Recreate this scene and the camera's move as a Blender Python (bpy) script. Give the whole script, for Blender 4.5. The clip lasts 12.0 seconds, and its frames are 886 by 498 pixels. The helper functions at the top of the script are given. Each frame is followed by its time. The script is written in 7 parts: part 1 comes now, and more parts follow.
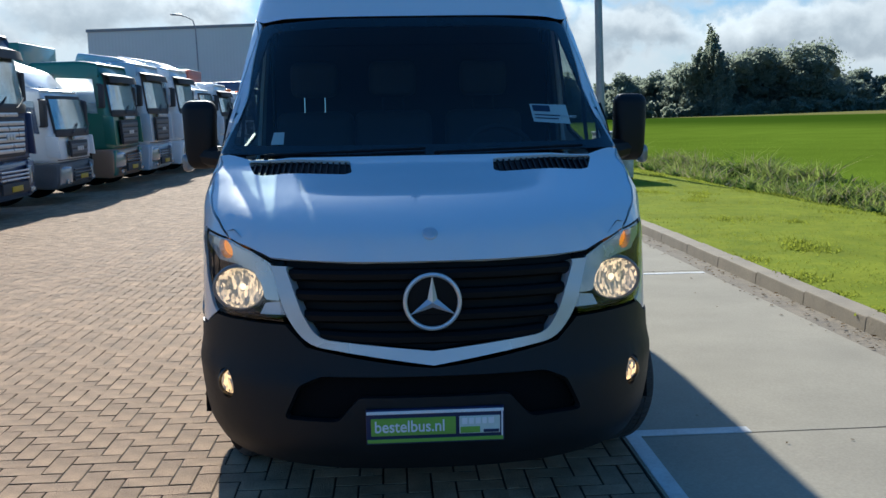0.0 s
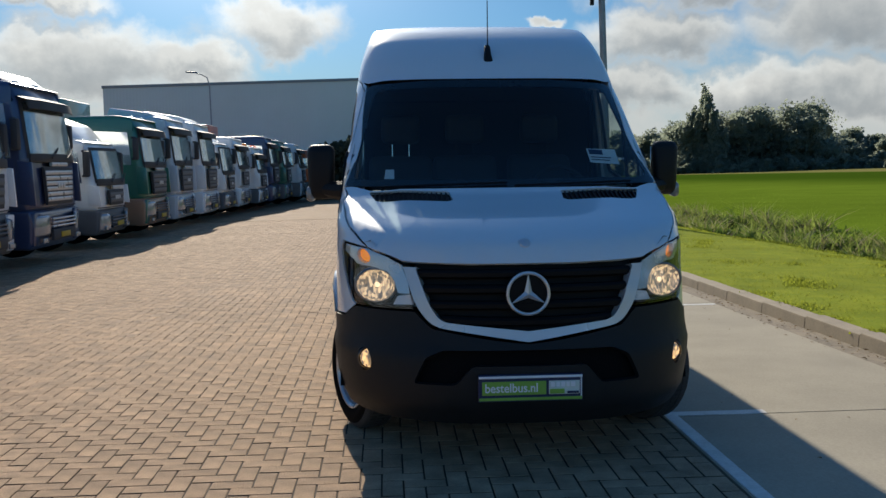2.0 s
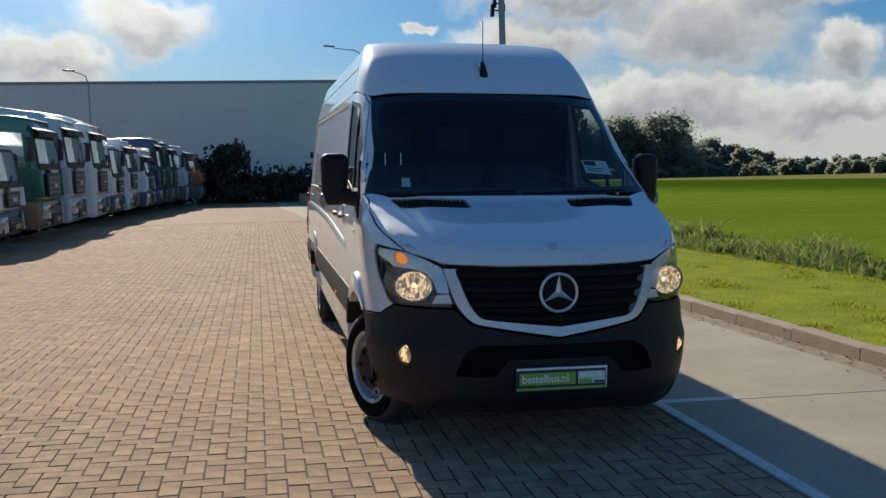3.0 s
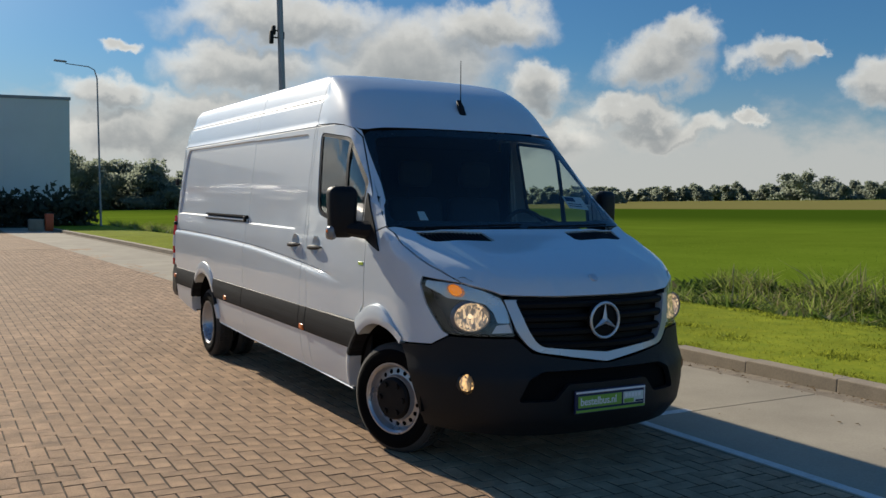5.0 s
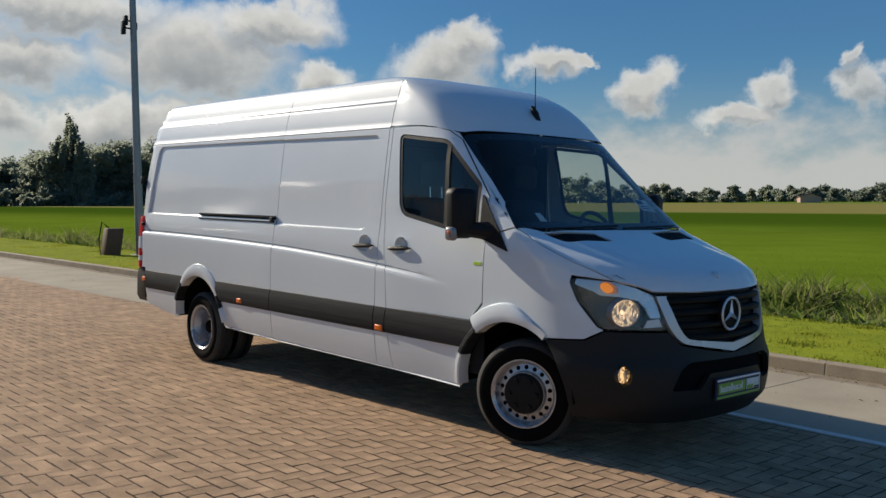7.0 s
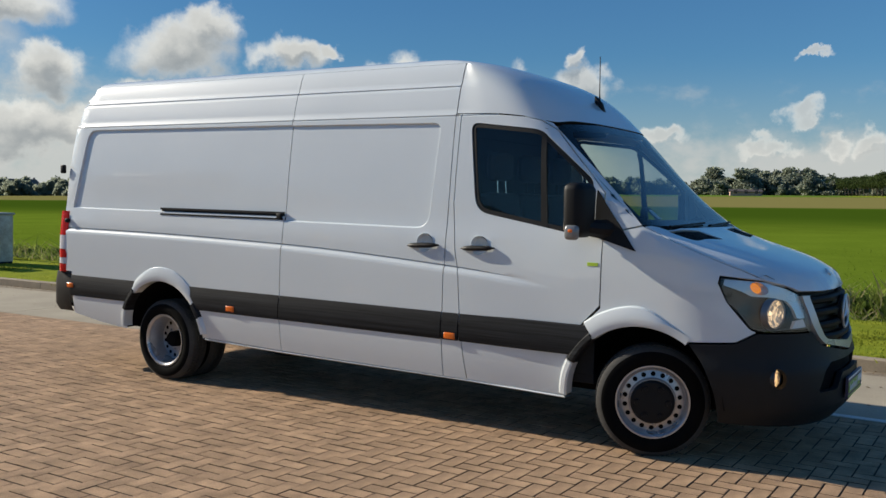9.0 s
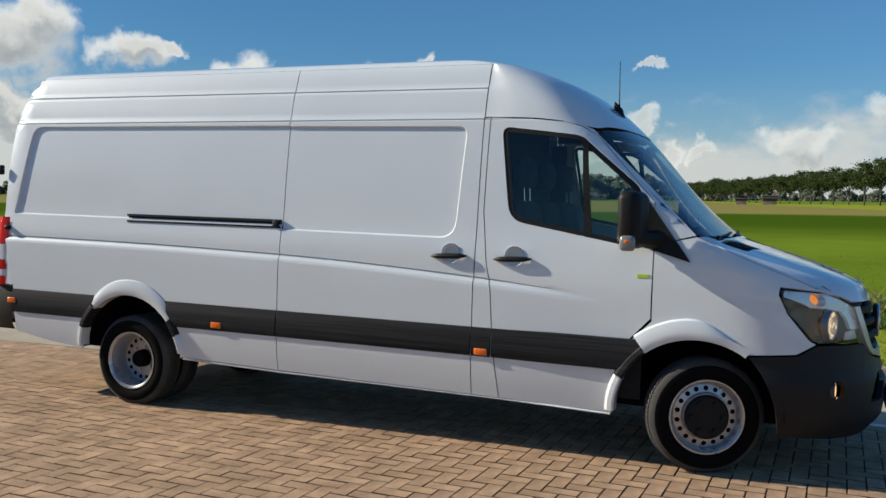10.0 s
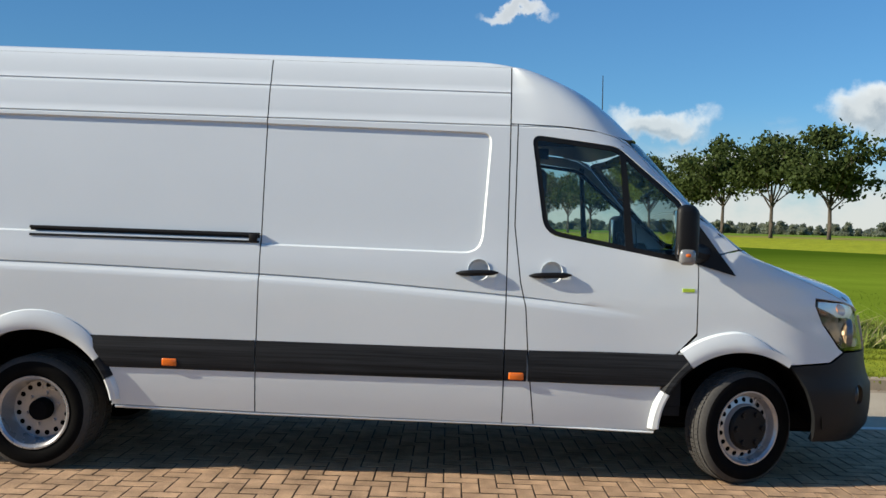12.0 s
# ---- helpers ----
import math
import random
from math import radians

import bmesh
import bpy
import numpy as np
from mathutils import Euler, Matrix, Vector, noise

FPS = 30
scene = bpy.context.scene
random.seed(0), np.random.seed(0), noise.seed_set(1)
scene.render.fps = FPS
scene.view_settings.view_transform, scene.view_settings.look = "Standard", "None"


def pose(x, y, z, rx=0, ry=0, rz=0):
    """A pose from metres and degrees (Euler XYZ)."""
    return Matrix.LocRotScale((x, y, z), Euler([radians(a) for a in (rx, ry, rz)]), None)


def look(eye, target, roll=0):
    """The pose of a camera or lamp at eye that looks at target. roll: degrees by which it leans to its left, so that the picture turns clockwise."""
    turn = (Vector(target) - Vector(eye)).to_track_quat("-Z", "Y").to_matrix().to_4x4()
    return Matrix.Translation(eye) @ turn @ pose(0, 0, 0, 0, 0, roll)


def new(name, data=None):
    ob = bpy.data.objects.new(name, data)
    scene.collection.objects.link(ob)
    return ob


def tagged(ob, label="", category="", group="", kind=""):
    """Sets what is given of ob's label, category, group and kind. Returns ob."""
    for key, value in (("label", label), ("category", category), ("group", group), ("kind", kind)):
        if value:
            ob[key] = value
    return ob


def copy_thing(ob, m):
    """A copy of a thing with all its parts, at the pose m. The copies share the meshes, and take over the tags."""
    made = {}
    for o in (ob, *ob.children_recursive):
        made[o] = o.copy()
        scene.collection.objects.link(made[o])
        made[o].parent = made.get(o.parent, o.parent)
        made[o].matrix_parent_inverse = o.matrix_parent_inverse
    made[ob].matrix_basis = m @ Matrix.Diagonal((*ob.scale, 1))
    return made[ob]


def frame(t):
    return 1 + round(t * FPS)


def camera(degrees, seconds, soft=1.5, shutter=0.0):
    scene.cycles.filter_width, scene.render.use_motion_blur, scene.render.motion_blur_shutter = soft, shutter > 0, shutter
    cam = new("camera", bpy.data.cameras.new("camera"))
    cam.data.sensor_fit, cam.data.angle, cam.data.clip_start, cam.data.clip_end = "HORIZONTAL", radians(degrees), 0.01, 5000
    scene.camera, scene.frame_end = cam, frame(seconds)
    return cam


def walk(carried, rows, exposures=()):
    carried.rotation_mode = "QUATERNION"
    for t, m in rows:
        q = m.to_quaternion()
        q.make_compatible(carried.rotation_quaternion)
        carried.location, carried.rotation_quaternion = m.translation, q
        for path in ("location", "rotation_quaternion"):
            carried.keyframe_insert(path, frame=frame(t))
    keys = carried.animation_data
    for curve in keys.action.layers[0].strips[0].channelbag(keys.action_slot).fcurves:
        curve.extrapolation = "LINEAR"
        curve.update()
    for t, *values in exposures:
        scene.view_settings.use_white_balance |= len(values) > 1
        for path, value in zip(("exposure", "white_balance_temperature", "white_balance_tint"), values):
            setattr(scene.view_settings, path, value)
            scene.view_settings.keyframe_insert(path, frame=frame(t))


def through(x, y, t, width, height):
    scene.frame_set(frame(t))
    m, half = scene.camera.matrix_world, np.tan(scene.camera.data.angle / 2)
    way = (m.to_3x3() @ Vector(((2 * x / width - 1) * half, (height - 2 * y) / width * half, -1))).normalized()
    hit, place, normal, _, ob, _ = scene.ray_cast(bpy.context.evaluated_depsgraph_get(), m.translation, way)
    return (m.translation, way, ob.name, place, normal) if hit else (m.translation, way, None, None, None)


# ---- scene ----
cam = camera(51.1, 12.0)
PATH = [
    (0, (-0.144, -0.062, 1.618), (-0.035, 1.913, 1.321), -1.0),
    (0.5, (-0.136, -0.481, 1.634), (-0.079, 1.503, 1.386), -1.0),
    (1, (-0.16, -0.799, 1.644), (-0.175, 1.191, 1.442), -1.1),
    (1.5, (-0.339, -1.065, 1.588), (-0.354, 0.927, 1.407), -1.0),
    (2, (-0.689, -1.171, 1.542), (-0.569, 0.817, 1.364), -0.7),
    (2.5, (-1.143, -1.267, 1.556), (-0.862, 0.705, 1.381), -0.3),
    (3, (-1.592, -1.442, 1.575), (-1.201, 0.512, 1.405), -0.1),
    (5, (-3.459, -0.954, 1.612), (-2.492, 0.793, 1.503), 0.8),
    (5.5, (-3.988, -0.803, 1.602), (-2.911, 0.879, 1.498), 0.9),
    (6, (-4.443, -0.542, 1.563), (-3.271, 1.075, 1.463), 1.1),
    (6.5, (-4.878, -0.203, 1.57), (-3.618, 1.348, 1.471), 1.1),
    (7, (-5.337, 0.176, 1.579), (-3.998, 1.658, 1.48), 1.2),
    (9, (-6.387, 2.351, 1.555), (-4.698, 3.417, 1.45), 1.4),
    (9.5, (-6.552, 2.952, 1.537), (-4.777, 3.87, 1.446), 1.7),
    (10, (-6.61, 3.576, 1.557), (-4.772, 4.359, 1.467), 1.7),
    (10.5, (-6.619, 4.178, 1.566), (-4.737, 4.849, 1.478), 1.7),
    (11, (-6.621, 4.839, 1.516), (-4.67, 5.273, 1.447), 1.8),
    (11.5, (-6.613, 5.508, 1.403), (-4.624, 5.718, 1.381), 2.0),
    (12, (-6.565, 6.106, 1.411), (-4.565, 6.119, 1.398), 2.0),
]
EXPOSURES = [(0.0, 0.44, 5750, 4), (0.7, 0.22, 5950, 4), (1.5, 0.10, 6400, 6), (3.0, 0.06, 6700, 8), (5.5, -0.06, 6750, 8), (7.5, 0.0, 6850, 9), (9.5, 0.15, 6700, 7), (12.0, 0.46, 6800, 7)]
walk(cam, [(t, look(eye, target, roll)) for t, eye, target, roll in PATH], EXPOSURES)

# ---- sky, sun ----
SUN = Vector((-0.33, 1.95, 1.0)).normalized()          # towards the sun
world = bpy.data.worlds.new("sky")
scene.world = world
world.use_nodes = True
wn, wl = world.node_tree.nodes, world.node_tree.links
wn.clear()
w_out = wn.new("ShaderNodeOutputWorld")
w_bg = wn.new("ShaderNodeBackground")
w_sky = wn.new("ShaderNodeTexSky")
w_sky.sky_type, w_sky.sun_disc = "NISHITA", False
w_sky.sun_elevation, w_sky.sun_rotation = math.asin(SUN.z), math.atan2(SUN.x, SUN.y)
w_sky.air_density, w_sky.dust_density, w_sky.ozone_density = 1.0, 0.2, 2.0
w_co = wn.new("ShaderNodeTexCoord")


def wmath(op, a, b=None, c=None):
    n = wn.new("ShaderNodeMath")
    n.operation = op
    for k, v in enumerate((a, b, c)):
        if v is None:
            continue
        if isinstance(v, (int, float)):
            n.inputs[k].default_value = v
        else:
            wl.new(v, n.inputs[k])
    return n.outputs[0]


w_sep = wn.new("ShaderNodeSeparateXYZ")
wl.new(w_co.outputs["Generated"], w_sep.inputs[0])
w_vec = wn.new("ShaderNodeCombineXYZ")
wl.new(w_sep.outputs[0], w_vec.inputs[0])
wl.new(w_sep.outputs[1], w_vec.inputs[1])
wl.new(wmath("MULTIPLY", w_sep.outputs[2], 1.7), w_vec.inputs[2])


def wnoise(vec, scale, detail, rough, shift):
    m = wn.new("ShaderNodeMapping")
    m.inputs["Location"].default_value = shift
    wl.new(vec, m.inputs["Vector"])
    n = wn.new("ShaderNodeTexNoise")
    n.inputs["Scale"].default_value, n.inputs["Detail"].default_value, n.inputs["Roughness"].default_value = scale, detail, rough
    wl.new(m.outputs[0], n.inputs["Vector"])
    return n.outputs["Fac"]


def wrange(value, a, b, lo=0.0, hi=1.0):
    r = wn.new("ShaderNodeMapRange")
    r.interpolation_type = "SMOOTHSTEP"
    for k, v in (("From Min", a), ("From Max", b), ("To Min", lo), ("To Max", hi)):
        r.inputs[k].default_value = v
    wl.new(value, r.inputs["Value"])
    return r.outputs[0]


def wmix(fac, a, b, blend="MIX"):
    m = wn.new("ShaderNodeMix")
    m.data_type, m.blend_type = "RGBA", blend
    if isinstance(fac, float):
        m.inputs[0].default_value = fac
    else:
        wl.new(fac, m.inputs[0])
    for k, v in ((6, a), (7, b)):
        if isinstance(v, tuple):
            m.inputs[k].default_value = (*v, 1)
        else:
            wl.new(v, m.inputs[k])
    return m.outputs[2]


def wvec(op, a, b, c=None):
    n = wn.new("ShaderNodeVectorMath")
    n.operation = op
    for k, v in enumerate((a, b, c)):
        if v is None:
            continue
        if isinstance(v, tuple):
            n.inputs[k].default_value = v
        else:
            wl.new(v, n.inputs[k])
    return n.outputs["Value" if op == "DOT_PRODUCT" else "Vector"]


def wcurdle(scale, detail, amount):
    """A wandering shift of the direction, by which the clouds' outlines curdle."""
    n = wn.new("ShaderNodeTexNoise")
    n.inputs["Scale"].default_value, n.inputs["Detail"].default_value, n.inputs["Roughness"].default_value = scale, detail, 0.6
    wl.new(w_co.outputs["Generated"], n.inputs["Vector"])
    return wvec("MULTIPLY", wvec("SUBTRACT", n.outputs["Color"], (0.5, 0.5, 0.5)), (amount, amount, 0.0))


# heaped clouds: bearing from +y towards +x, height above the horizon, half width and half height, all in degrees
HEAPS_SUNWARD = [(-17, 6.2, 6.0, 2.2), (-11.5, 6.2, 3.6, 1.5), (-6.2, 8.4, 3.4, 1.6), (-20, 9.4, 3.8, 1.0), (-24, 4.2, 4.5, 2.6), (9.8, 8.7, 1.0, 0.45), (9.1, 5.6, 2.4, 1.2), (14.6, 4.4, 4.4, 1.9), (10.6, 3.4, 4.0, 1.8), (17, 7.6, 4.6, 1.8), (19.4, 10.6, 6.4, 1.6)]
HEAPS_FIELD = [(26.8, 8.2, 5.8, 2.5), (31.4, 10.4, 4.0, 1.5), (27.0, 4.0, 5.0, 2.0), (33.5, 3.4, 4.8, 1.6), (22.0, 3.8, 4.8, 2.0), (34.4, 6.6, 1.8, 1.6), (41.8, 8.3, 3.0, 1.7), (43.3, 9.6, 1.8, 1.2), (48.4, 8.6, 2.3, 1.0), (50.8, 8.9, 0.9, 0.5), (54.0, 6.9, 1.6, 1.4), (59.5, 5.3, 2.6, 0.9), (61.3, 6.6, 1.3, 1.3), (40.6, 5.2, 2.4, 1.2), (42.2, 4.0, 3.0, 0.9), (46.5, 4.7, 0.7, 0.5)]
HEAPS_EAST = [(66.4, 6.9, 1.6, 1.2), (65.3, 8.5, 0.6, 0.8), (70.5, 4.2, 1.6, 0.6), (78.7, 5.5, 1.1, 0.6), (76.7, 3.6, 1.5, 0.6), (80.2, 4.0, 0.8, 0.6), (82.1, 4.2, 1.0, 0.7), (87.7, 4.2, 1.9, 1.1), (93.6, 6.3, 2.2, 1.1), (79.2, 8.5, 0.9, 0.25), (102.6, 7.6, 2.7, 1.0), (114.2, 8.4, 2.1, 1.4), (93.3, 14.1, 2.3, 0.5), (108, 5.2, 4.0, 0.7)]
w_dir = wn.new("ShaderNodeCombineXYZ")
wl.new(wmath("ARCTAN2", w_sep.outputs[0], w_sep.outputs[1]), w_dir.inputs[0])
wl.new(wmath("ARCSINE", w_sep.outputs[2]), w_dir.inputs[1])
w_bent = wvec("ADD", wvec("ADD", w_dir.outputs[0], wcurdle(16.0, 2.0, 0.060)), wcurdle(46.0, 7.0, 0.038))


def heaps(place):
    """How deep a direction lies inside the nearest heap: 1 at its heart, 0 at its edge, less outside."""
    low = None
    for az, el, wide, high in HEAPS_SUNWARD + HEAPS_FIELD + HEAPS_EAST:
        sx, sy = 1 / radians(wide), 1 / radians(high)
        p = wvec("MULTIPLY_ADD", place, (sx, sy, 0.0), (-radians(az) * sx, -radians(el) * sy, 0.0))
        d = wvec("DOT_PRODUCT", p, p)
        low = d if low is None else wmath("SMOOTH_MIN", low, d, 0.35)
    return wmath("SUBTRACT", 1.0, low)


w_deep = heaps(w_bent)
w_sunward = heaps(wvec("ADD", w_bent, (-0.006, 0.017, 0.0)))
w_heap = wmath("MULTIPLY", wrange(w_deep, -0.75, 0.55), wmath("MULTIPLY", wrange(w_deep, -0.2, 0.9, 0.66, 1.0), wrange(w_sep.outputs[0], 0.80, 0.98, 1.0, 0.74)))
w_lit = wrange(wmath("SUBTRACT", w_deep, w_sunward), -0.35, 0.75)
w_thick = wrange(wmath("ADD", w_deep, wmath("MULTIPLY", wnoise(w_vec.outputs[0], 30.0, 6.0, 0.6, (0, 0, 0)), 0.9)), 0.45, 1.45)
w_shade = wmath("MULTIPLY_ADD", wmath("SUBTRACT", 1.0, w_lit), 0.52, wmath("MULTIPLY", w_thick, 0.48))
w_cloud = wmix(w_shade, (7.9, 7.8, 7.5), (2.7, 2.95, 3.2))
w_blue = wmix(1.0, w_sky.outputs[0], wmix(wrange(w_sep.outputs[2], 0.12, 0.7), (0.37, 0.67, 0.93), (0.33, 0.78, 1.16)), "MULTIPLY")
w_blue = wmix(1.0, w_blue, wmix(wrange(w_sep.outputs[1], -0.2, 0.8), (1, 1, 1), (0.60, 0.64, 0.67)), "MULTIPLY")
# haze along the horizon and a pale bank of far cloud in it
w_veil = wrange(w_sep.outputs[2], 0.0, 0.16, 0.62, 0.0)
w_base = wmix(w_veil, w_blue, (3.5, 3.9, 4.2))
w_bank = wrange(wmath("MULTIPLY_ADD", w_sep.outputs[2], -3.4, wnoise(w_vec.outputs[0], 9.0, 7.0, 0.58, (3.1, 0.4, 2.2))), 0.10, 0.40, 0.0, 0.80)
w_base = wmix(w_bank, w_base, (5.2, 5.25, 5.25))
w_all = wmix(wmath("MULTIPLY", w_heap, 0.96), w_base, w_cloud)
# bright haze round the sun
w_near = wmath("MAXIMUM", wvec("DOT_PRODUCT", w_co.outputs["Generated"], tuple(SUN)), 0.0)
w_glow = wmath("ADD", wmath("MULTIPLY", wmath("POWER", w_near, 55.0), 22.0), wmath("MULTIPLY", wmath("POWER", w_near, 9.0), 0.7))
w_halo = wn.new("ShaderNodeCombineXYZ")
for k in range(3):
    wl.new(wmath("MULTIPLY", w_glow, (1.0, 0.97, 0.92)[k]), w_halo.inputs[k])
wl.new(wvec("ADD", w_all, w_halo.outputs[0]), w_bg.inputs[0])
w_bg.inputs[1].default_value = 0.107
wl.new(w_bg.outputs[0], w_out.inputs[0])

sun_data = bpy.data.lights.new("sun", "SUN")
sun_data.energy, sun_data.angle, sun_data.color = 5.5, radians(0.6), (1.0, 0.91, 0.78)
sun = new("sun", sun_data)
sun.matrix_world = look(SUN * 100, (0, 0, 0))

# ---- materials ----
def material(name, color, rough=0.6, metal=0.0, vary=0.12, scale=6.0, fine=60.0, bump=0.0, bump_scale=80.0, second=None, coat=0.0, spec=0.5, rand=0.0, patch=0.0, patch_scale=0.6, aniso_z=1.0):
    """A surface with variation at two scales: broad (scale) and grain (fine), in metres of the object's own space."""
    m = bpy.data.materials.new(name)
    m.use_nodes = True
    n, l = m.node_tree.nodes, m.node_tree.links
    b = n["Principled BSDF"]
    b.inputs["Roughness"].default_value, b.inputs["Metallic"].default_value = rough, metal
    b.inputs["Specular IOR Level"].default_value = spec
    b.inputs["Coat Weight"].default_value, b.inputs["Coat Roughness"].default_value = coat, 0.06
    co = n.new("ShaderNodeTexCoord")
    mp = n.new("ShaderNodeMapping")
    mp.inputs["Scale"].default_value = (1, 1 / aniso_z, aniso_z)
    l.new(co.outputs["Object"], mp.inputs["Vector"])

    def tex(s, detail=3.0):
        t = n.new("ShaderNodeTexNoise")
        t.inputs["Scale"].default_value, t.inputs["Detail"].default_value = s, detail
        l.new(mp.outputs[0], t.inputs["Vector"])
        return t.outputs["Fac"]

    def calc(op, x, y, z=None):
        t = n.new("ShaderNodeMath")
        t.operation = op
        for k, v in enumerate((x, y, z)):
            if v is None:
                continue
            if isinstance(v, (int, float)):
                t.inputs[k].default_value = v
            else:
                l.new(v, t.inputs[k])
        return t.outputs[0]

    broad, grain = tex(scale), tex(fine, 2.0)
    fac = calc("ADD", calc("MULTIPLY", broad, 0.6), calc("MULTIPLY", grain, 0.4))
    mix = n.new("ShaderNodeMix")
    mix.data_type = "RGBA"
    l.new(calc("MULTIPLY_ADD", calc("SUBTRACT", fac, 0.5), 2.2, 0.5), mix.inputs[0])
    c2 = second or tuple(v * (1 - 2 * vary) for v in color)
    c1 = color if second else tuple(min(1, v * (1 + vary)) for v in color)
    mix.inputs[6].default_value, mix.inputs[7].default_value = (*c2, 1), (*c1, 1)
    col = mix.outputs[2]
    if rand or patch:
        f = None
        if rand:
            oi = n.new("ShaderNodeObjectInfo")
            ge = n.new("ShaderNodeNewGeometry")
            both = calc("FRACT", calc("ADD", oi.outputs["Random"], ge.outputs["Random Per Island"]), 0)
            f = calc("MULTIPLY_ADD", calc("SUBTRACT", both, 0.5), 2 * rand, 1.0)
        if patch:
            p = calc("MULTIPLY_ADD", calc("SUBTRACT", tex(patch_scale, 4.0), 0.5), 4 * patch, 1.0)
            f = calc("MULTIPLY", f, p) if f is not None else p
        hs = n.new("ShaderNodeHueSaturation")
        l.new(f, hs.inputs["Value"])
        l.new(col, hs.inputs["Color"])
        col = hs.outputs[0]
    l.new(col, b.inputs["Base Color"])
    rr = calc("MULTIPLY_ADD", calc("SUBTRACT", broad, 0.5), 0.25, rough)
    l.new(calc("MINIMUM", calc("MAXIMUM", rr, 0.02), 1.0), b.inputs["Roughness"])
    if bump:
        bp = n.new("ShaderNodeBump")
        bp.inputs["Strength"].default_value, bp.inputs["Distance"].default_value = min(1.0, bump), 0.01
        l.new(tex(bump_scale, 4.0), bp.inputs["Height"])
        l.new(bp.outputs[0], b.inputs["Normal"])
    return m


def leafy(name, light, dark, through=0.4, rand=0.3, scale=1.0):
    """Leaves and blades: matt, with light shining through them."""
    m = material(name, light, 0.7, 0, 0.2, scale, scale * 8, second=dark, rand=rand, spec=0.08)
    n, l = m.node_tree.nodes, m.node_tree.links
    b = n["Principled BSDF"]
    mix, tl = n.new("ShaderNodeMixShader"), n.new("ShaderNodeBsdfTranslucent")
    l.new(b.inputs["Base Color"].links[0].from_socket, tl.inputs["Color"])
    mix.inputs[0].default_value = through
    l.new(b.outputs[0], mix.inputs[1])
    l.new(tl.outputs[0], mix.inputs[2])
    l.new(mix.outputs[0], n["Material Output"].inputs["Surface"])
    return m


def glowing(name, color, strength, base=None):
    m = material(name, base or color, 0.3)
    b = m.node_tree.nodes["Principled BSDF"]
    b.inputs["Emission Color"].default_value, b.inputs["Emission Strength"].default_value = (*color, 1), strength
    return m


def glass(name, tint, gloss=1.0):
    """A thin pane: tinted see-through, with a mirror-like sheen that grows at grazing angles."""
    m = bpy.data.materials.new(name)
    m.use_nodes = True
    n, l = m.node_tree.nodes, m.node_tree.links
    n.clear()
    out, mix, tr, gl, lw, pw, ma = (n.new(k) for k in ("ShaderNodeOutputMaterial", "ShaderNodeMixShader", "ShaderNodeBsdfTransparent", "ShaderNodeBsdfGlossy", "ShaderNodeLayerWeight", "ShaderNodeMath", "ShaderNodeMath"))
    tr.inputs["Color"].default_value = (*tint, 1)
    gl.inputs["Roughness"].default_value, lw.inputs["Blend"].default_value = 0.015, 0.5
    pw.operation, ma.operation = "POWER", "MULTIPLY_ADD"
    pw.inputs[1].default_value, ma.inputs[1].default_value, ma.inputs[2].default_value = 3.3, 0.88, 0.042
    l.new(lw.outputs["Facing"], pw.inputs[0])
    l.new(pw.outputs[0], ma.inputs[0])
    gl.inputs["Color"].default_value = (gloss, gloss, gloss, 1)
    l.new(ma.outputs[0], mix.inputs[0])
    l.new(tr.outputs[0], mix.inputs[1])
    l.new(gl.outputs[0], mix.inputs[2])
    l.new(mix.outputs[0], out.inputs[0])
    return m


PAINT = material("van_paint", (0.650, 0.703, 0.733), 0.45, 0.0, 0.02, 1.2, 300.0, coat=1.0, spec=0.20)
EMBLEM = material("emblem_silver", (0.62, 0.63, 0.64), 0.34, 0.55, 0.03)
SOCKET = material("lamp_socket", (0.030, 0.031, 0.033), 0.30, 0.1, 0.1, coat=0.3)
SILVER = material("silver_paint", (0.50, 0.51, 0.53), 0.30, 0.35, 0.02, 2.0, 300.0, coat=0.5)
BLACK_PLASTIC = material("black_plastic", (0.0075, 0.008, 0.009), 0.50, 0, 0.15, 5.0, 200.0, bump=0.15, bump_scale=500.0, spec=0.22)
GREY_PLASTIC = material("trim_plastic", (0.023, 0.025, 0.028), 0.60, 0, 0.45, 5.0, 30.0, bump=0.1, bump_scale=200.0, aniso_z=9.0, spec=0.12)
BUMPER = material("bumper_plastic", (0.0125, 0.0137, 0.0150), 0.50, 0, 0.15, 5.0, 200.0, bump=0.15, bump_scale=500.0, spec=0.24)
RUBBER = material("tyre_rubber", (0.006, 0.006, 0.006), 0.85, 0, 0.2, 8.0, 120.0, spec=0.05, bump=0.2, bump_scale=200.0)
TREAD = material("dusty_tread", (0.050, 0.049, 0.047), 0.9, 0, 0.2, 8.0, 60.0)
STEEL = material("wheel_steel", (0.46, 0.47, 0.49), 0.30, 0.65, 0.10, 5.0, 90.0)
CHROME = material("chrome", (0.82, 0.83, 0.84), 0.10, 1.0, 0.02)
# near-black colour that adds the shade of hollows and the underside
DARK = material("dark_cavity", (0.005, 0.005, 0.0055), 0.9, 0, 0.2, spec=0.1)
SEAT = material("seat_cloth", (0.022, 0.023, 0.026), 0.9, 0, 0.2, 9.0, 200.0, bump=0.2, bump_scale=400.0)
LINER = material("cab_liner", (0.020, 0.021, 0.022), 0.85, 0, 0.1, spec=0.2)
GLASS = glass("tinted_glass", (0.72, 0.82, 0.80))
SCREEN = glass("windscreen_glass", (0.70, 0.77, 0.75), 0.72)
LENS = glass("clear_lens", (0.90, 0.92, 0.93))
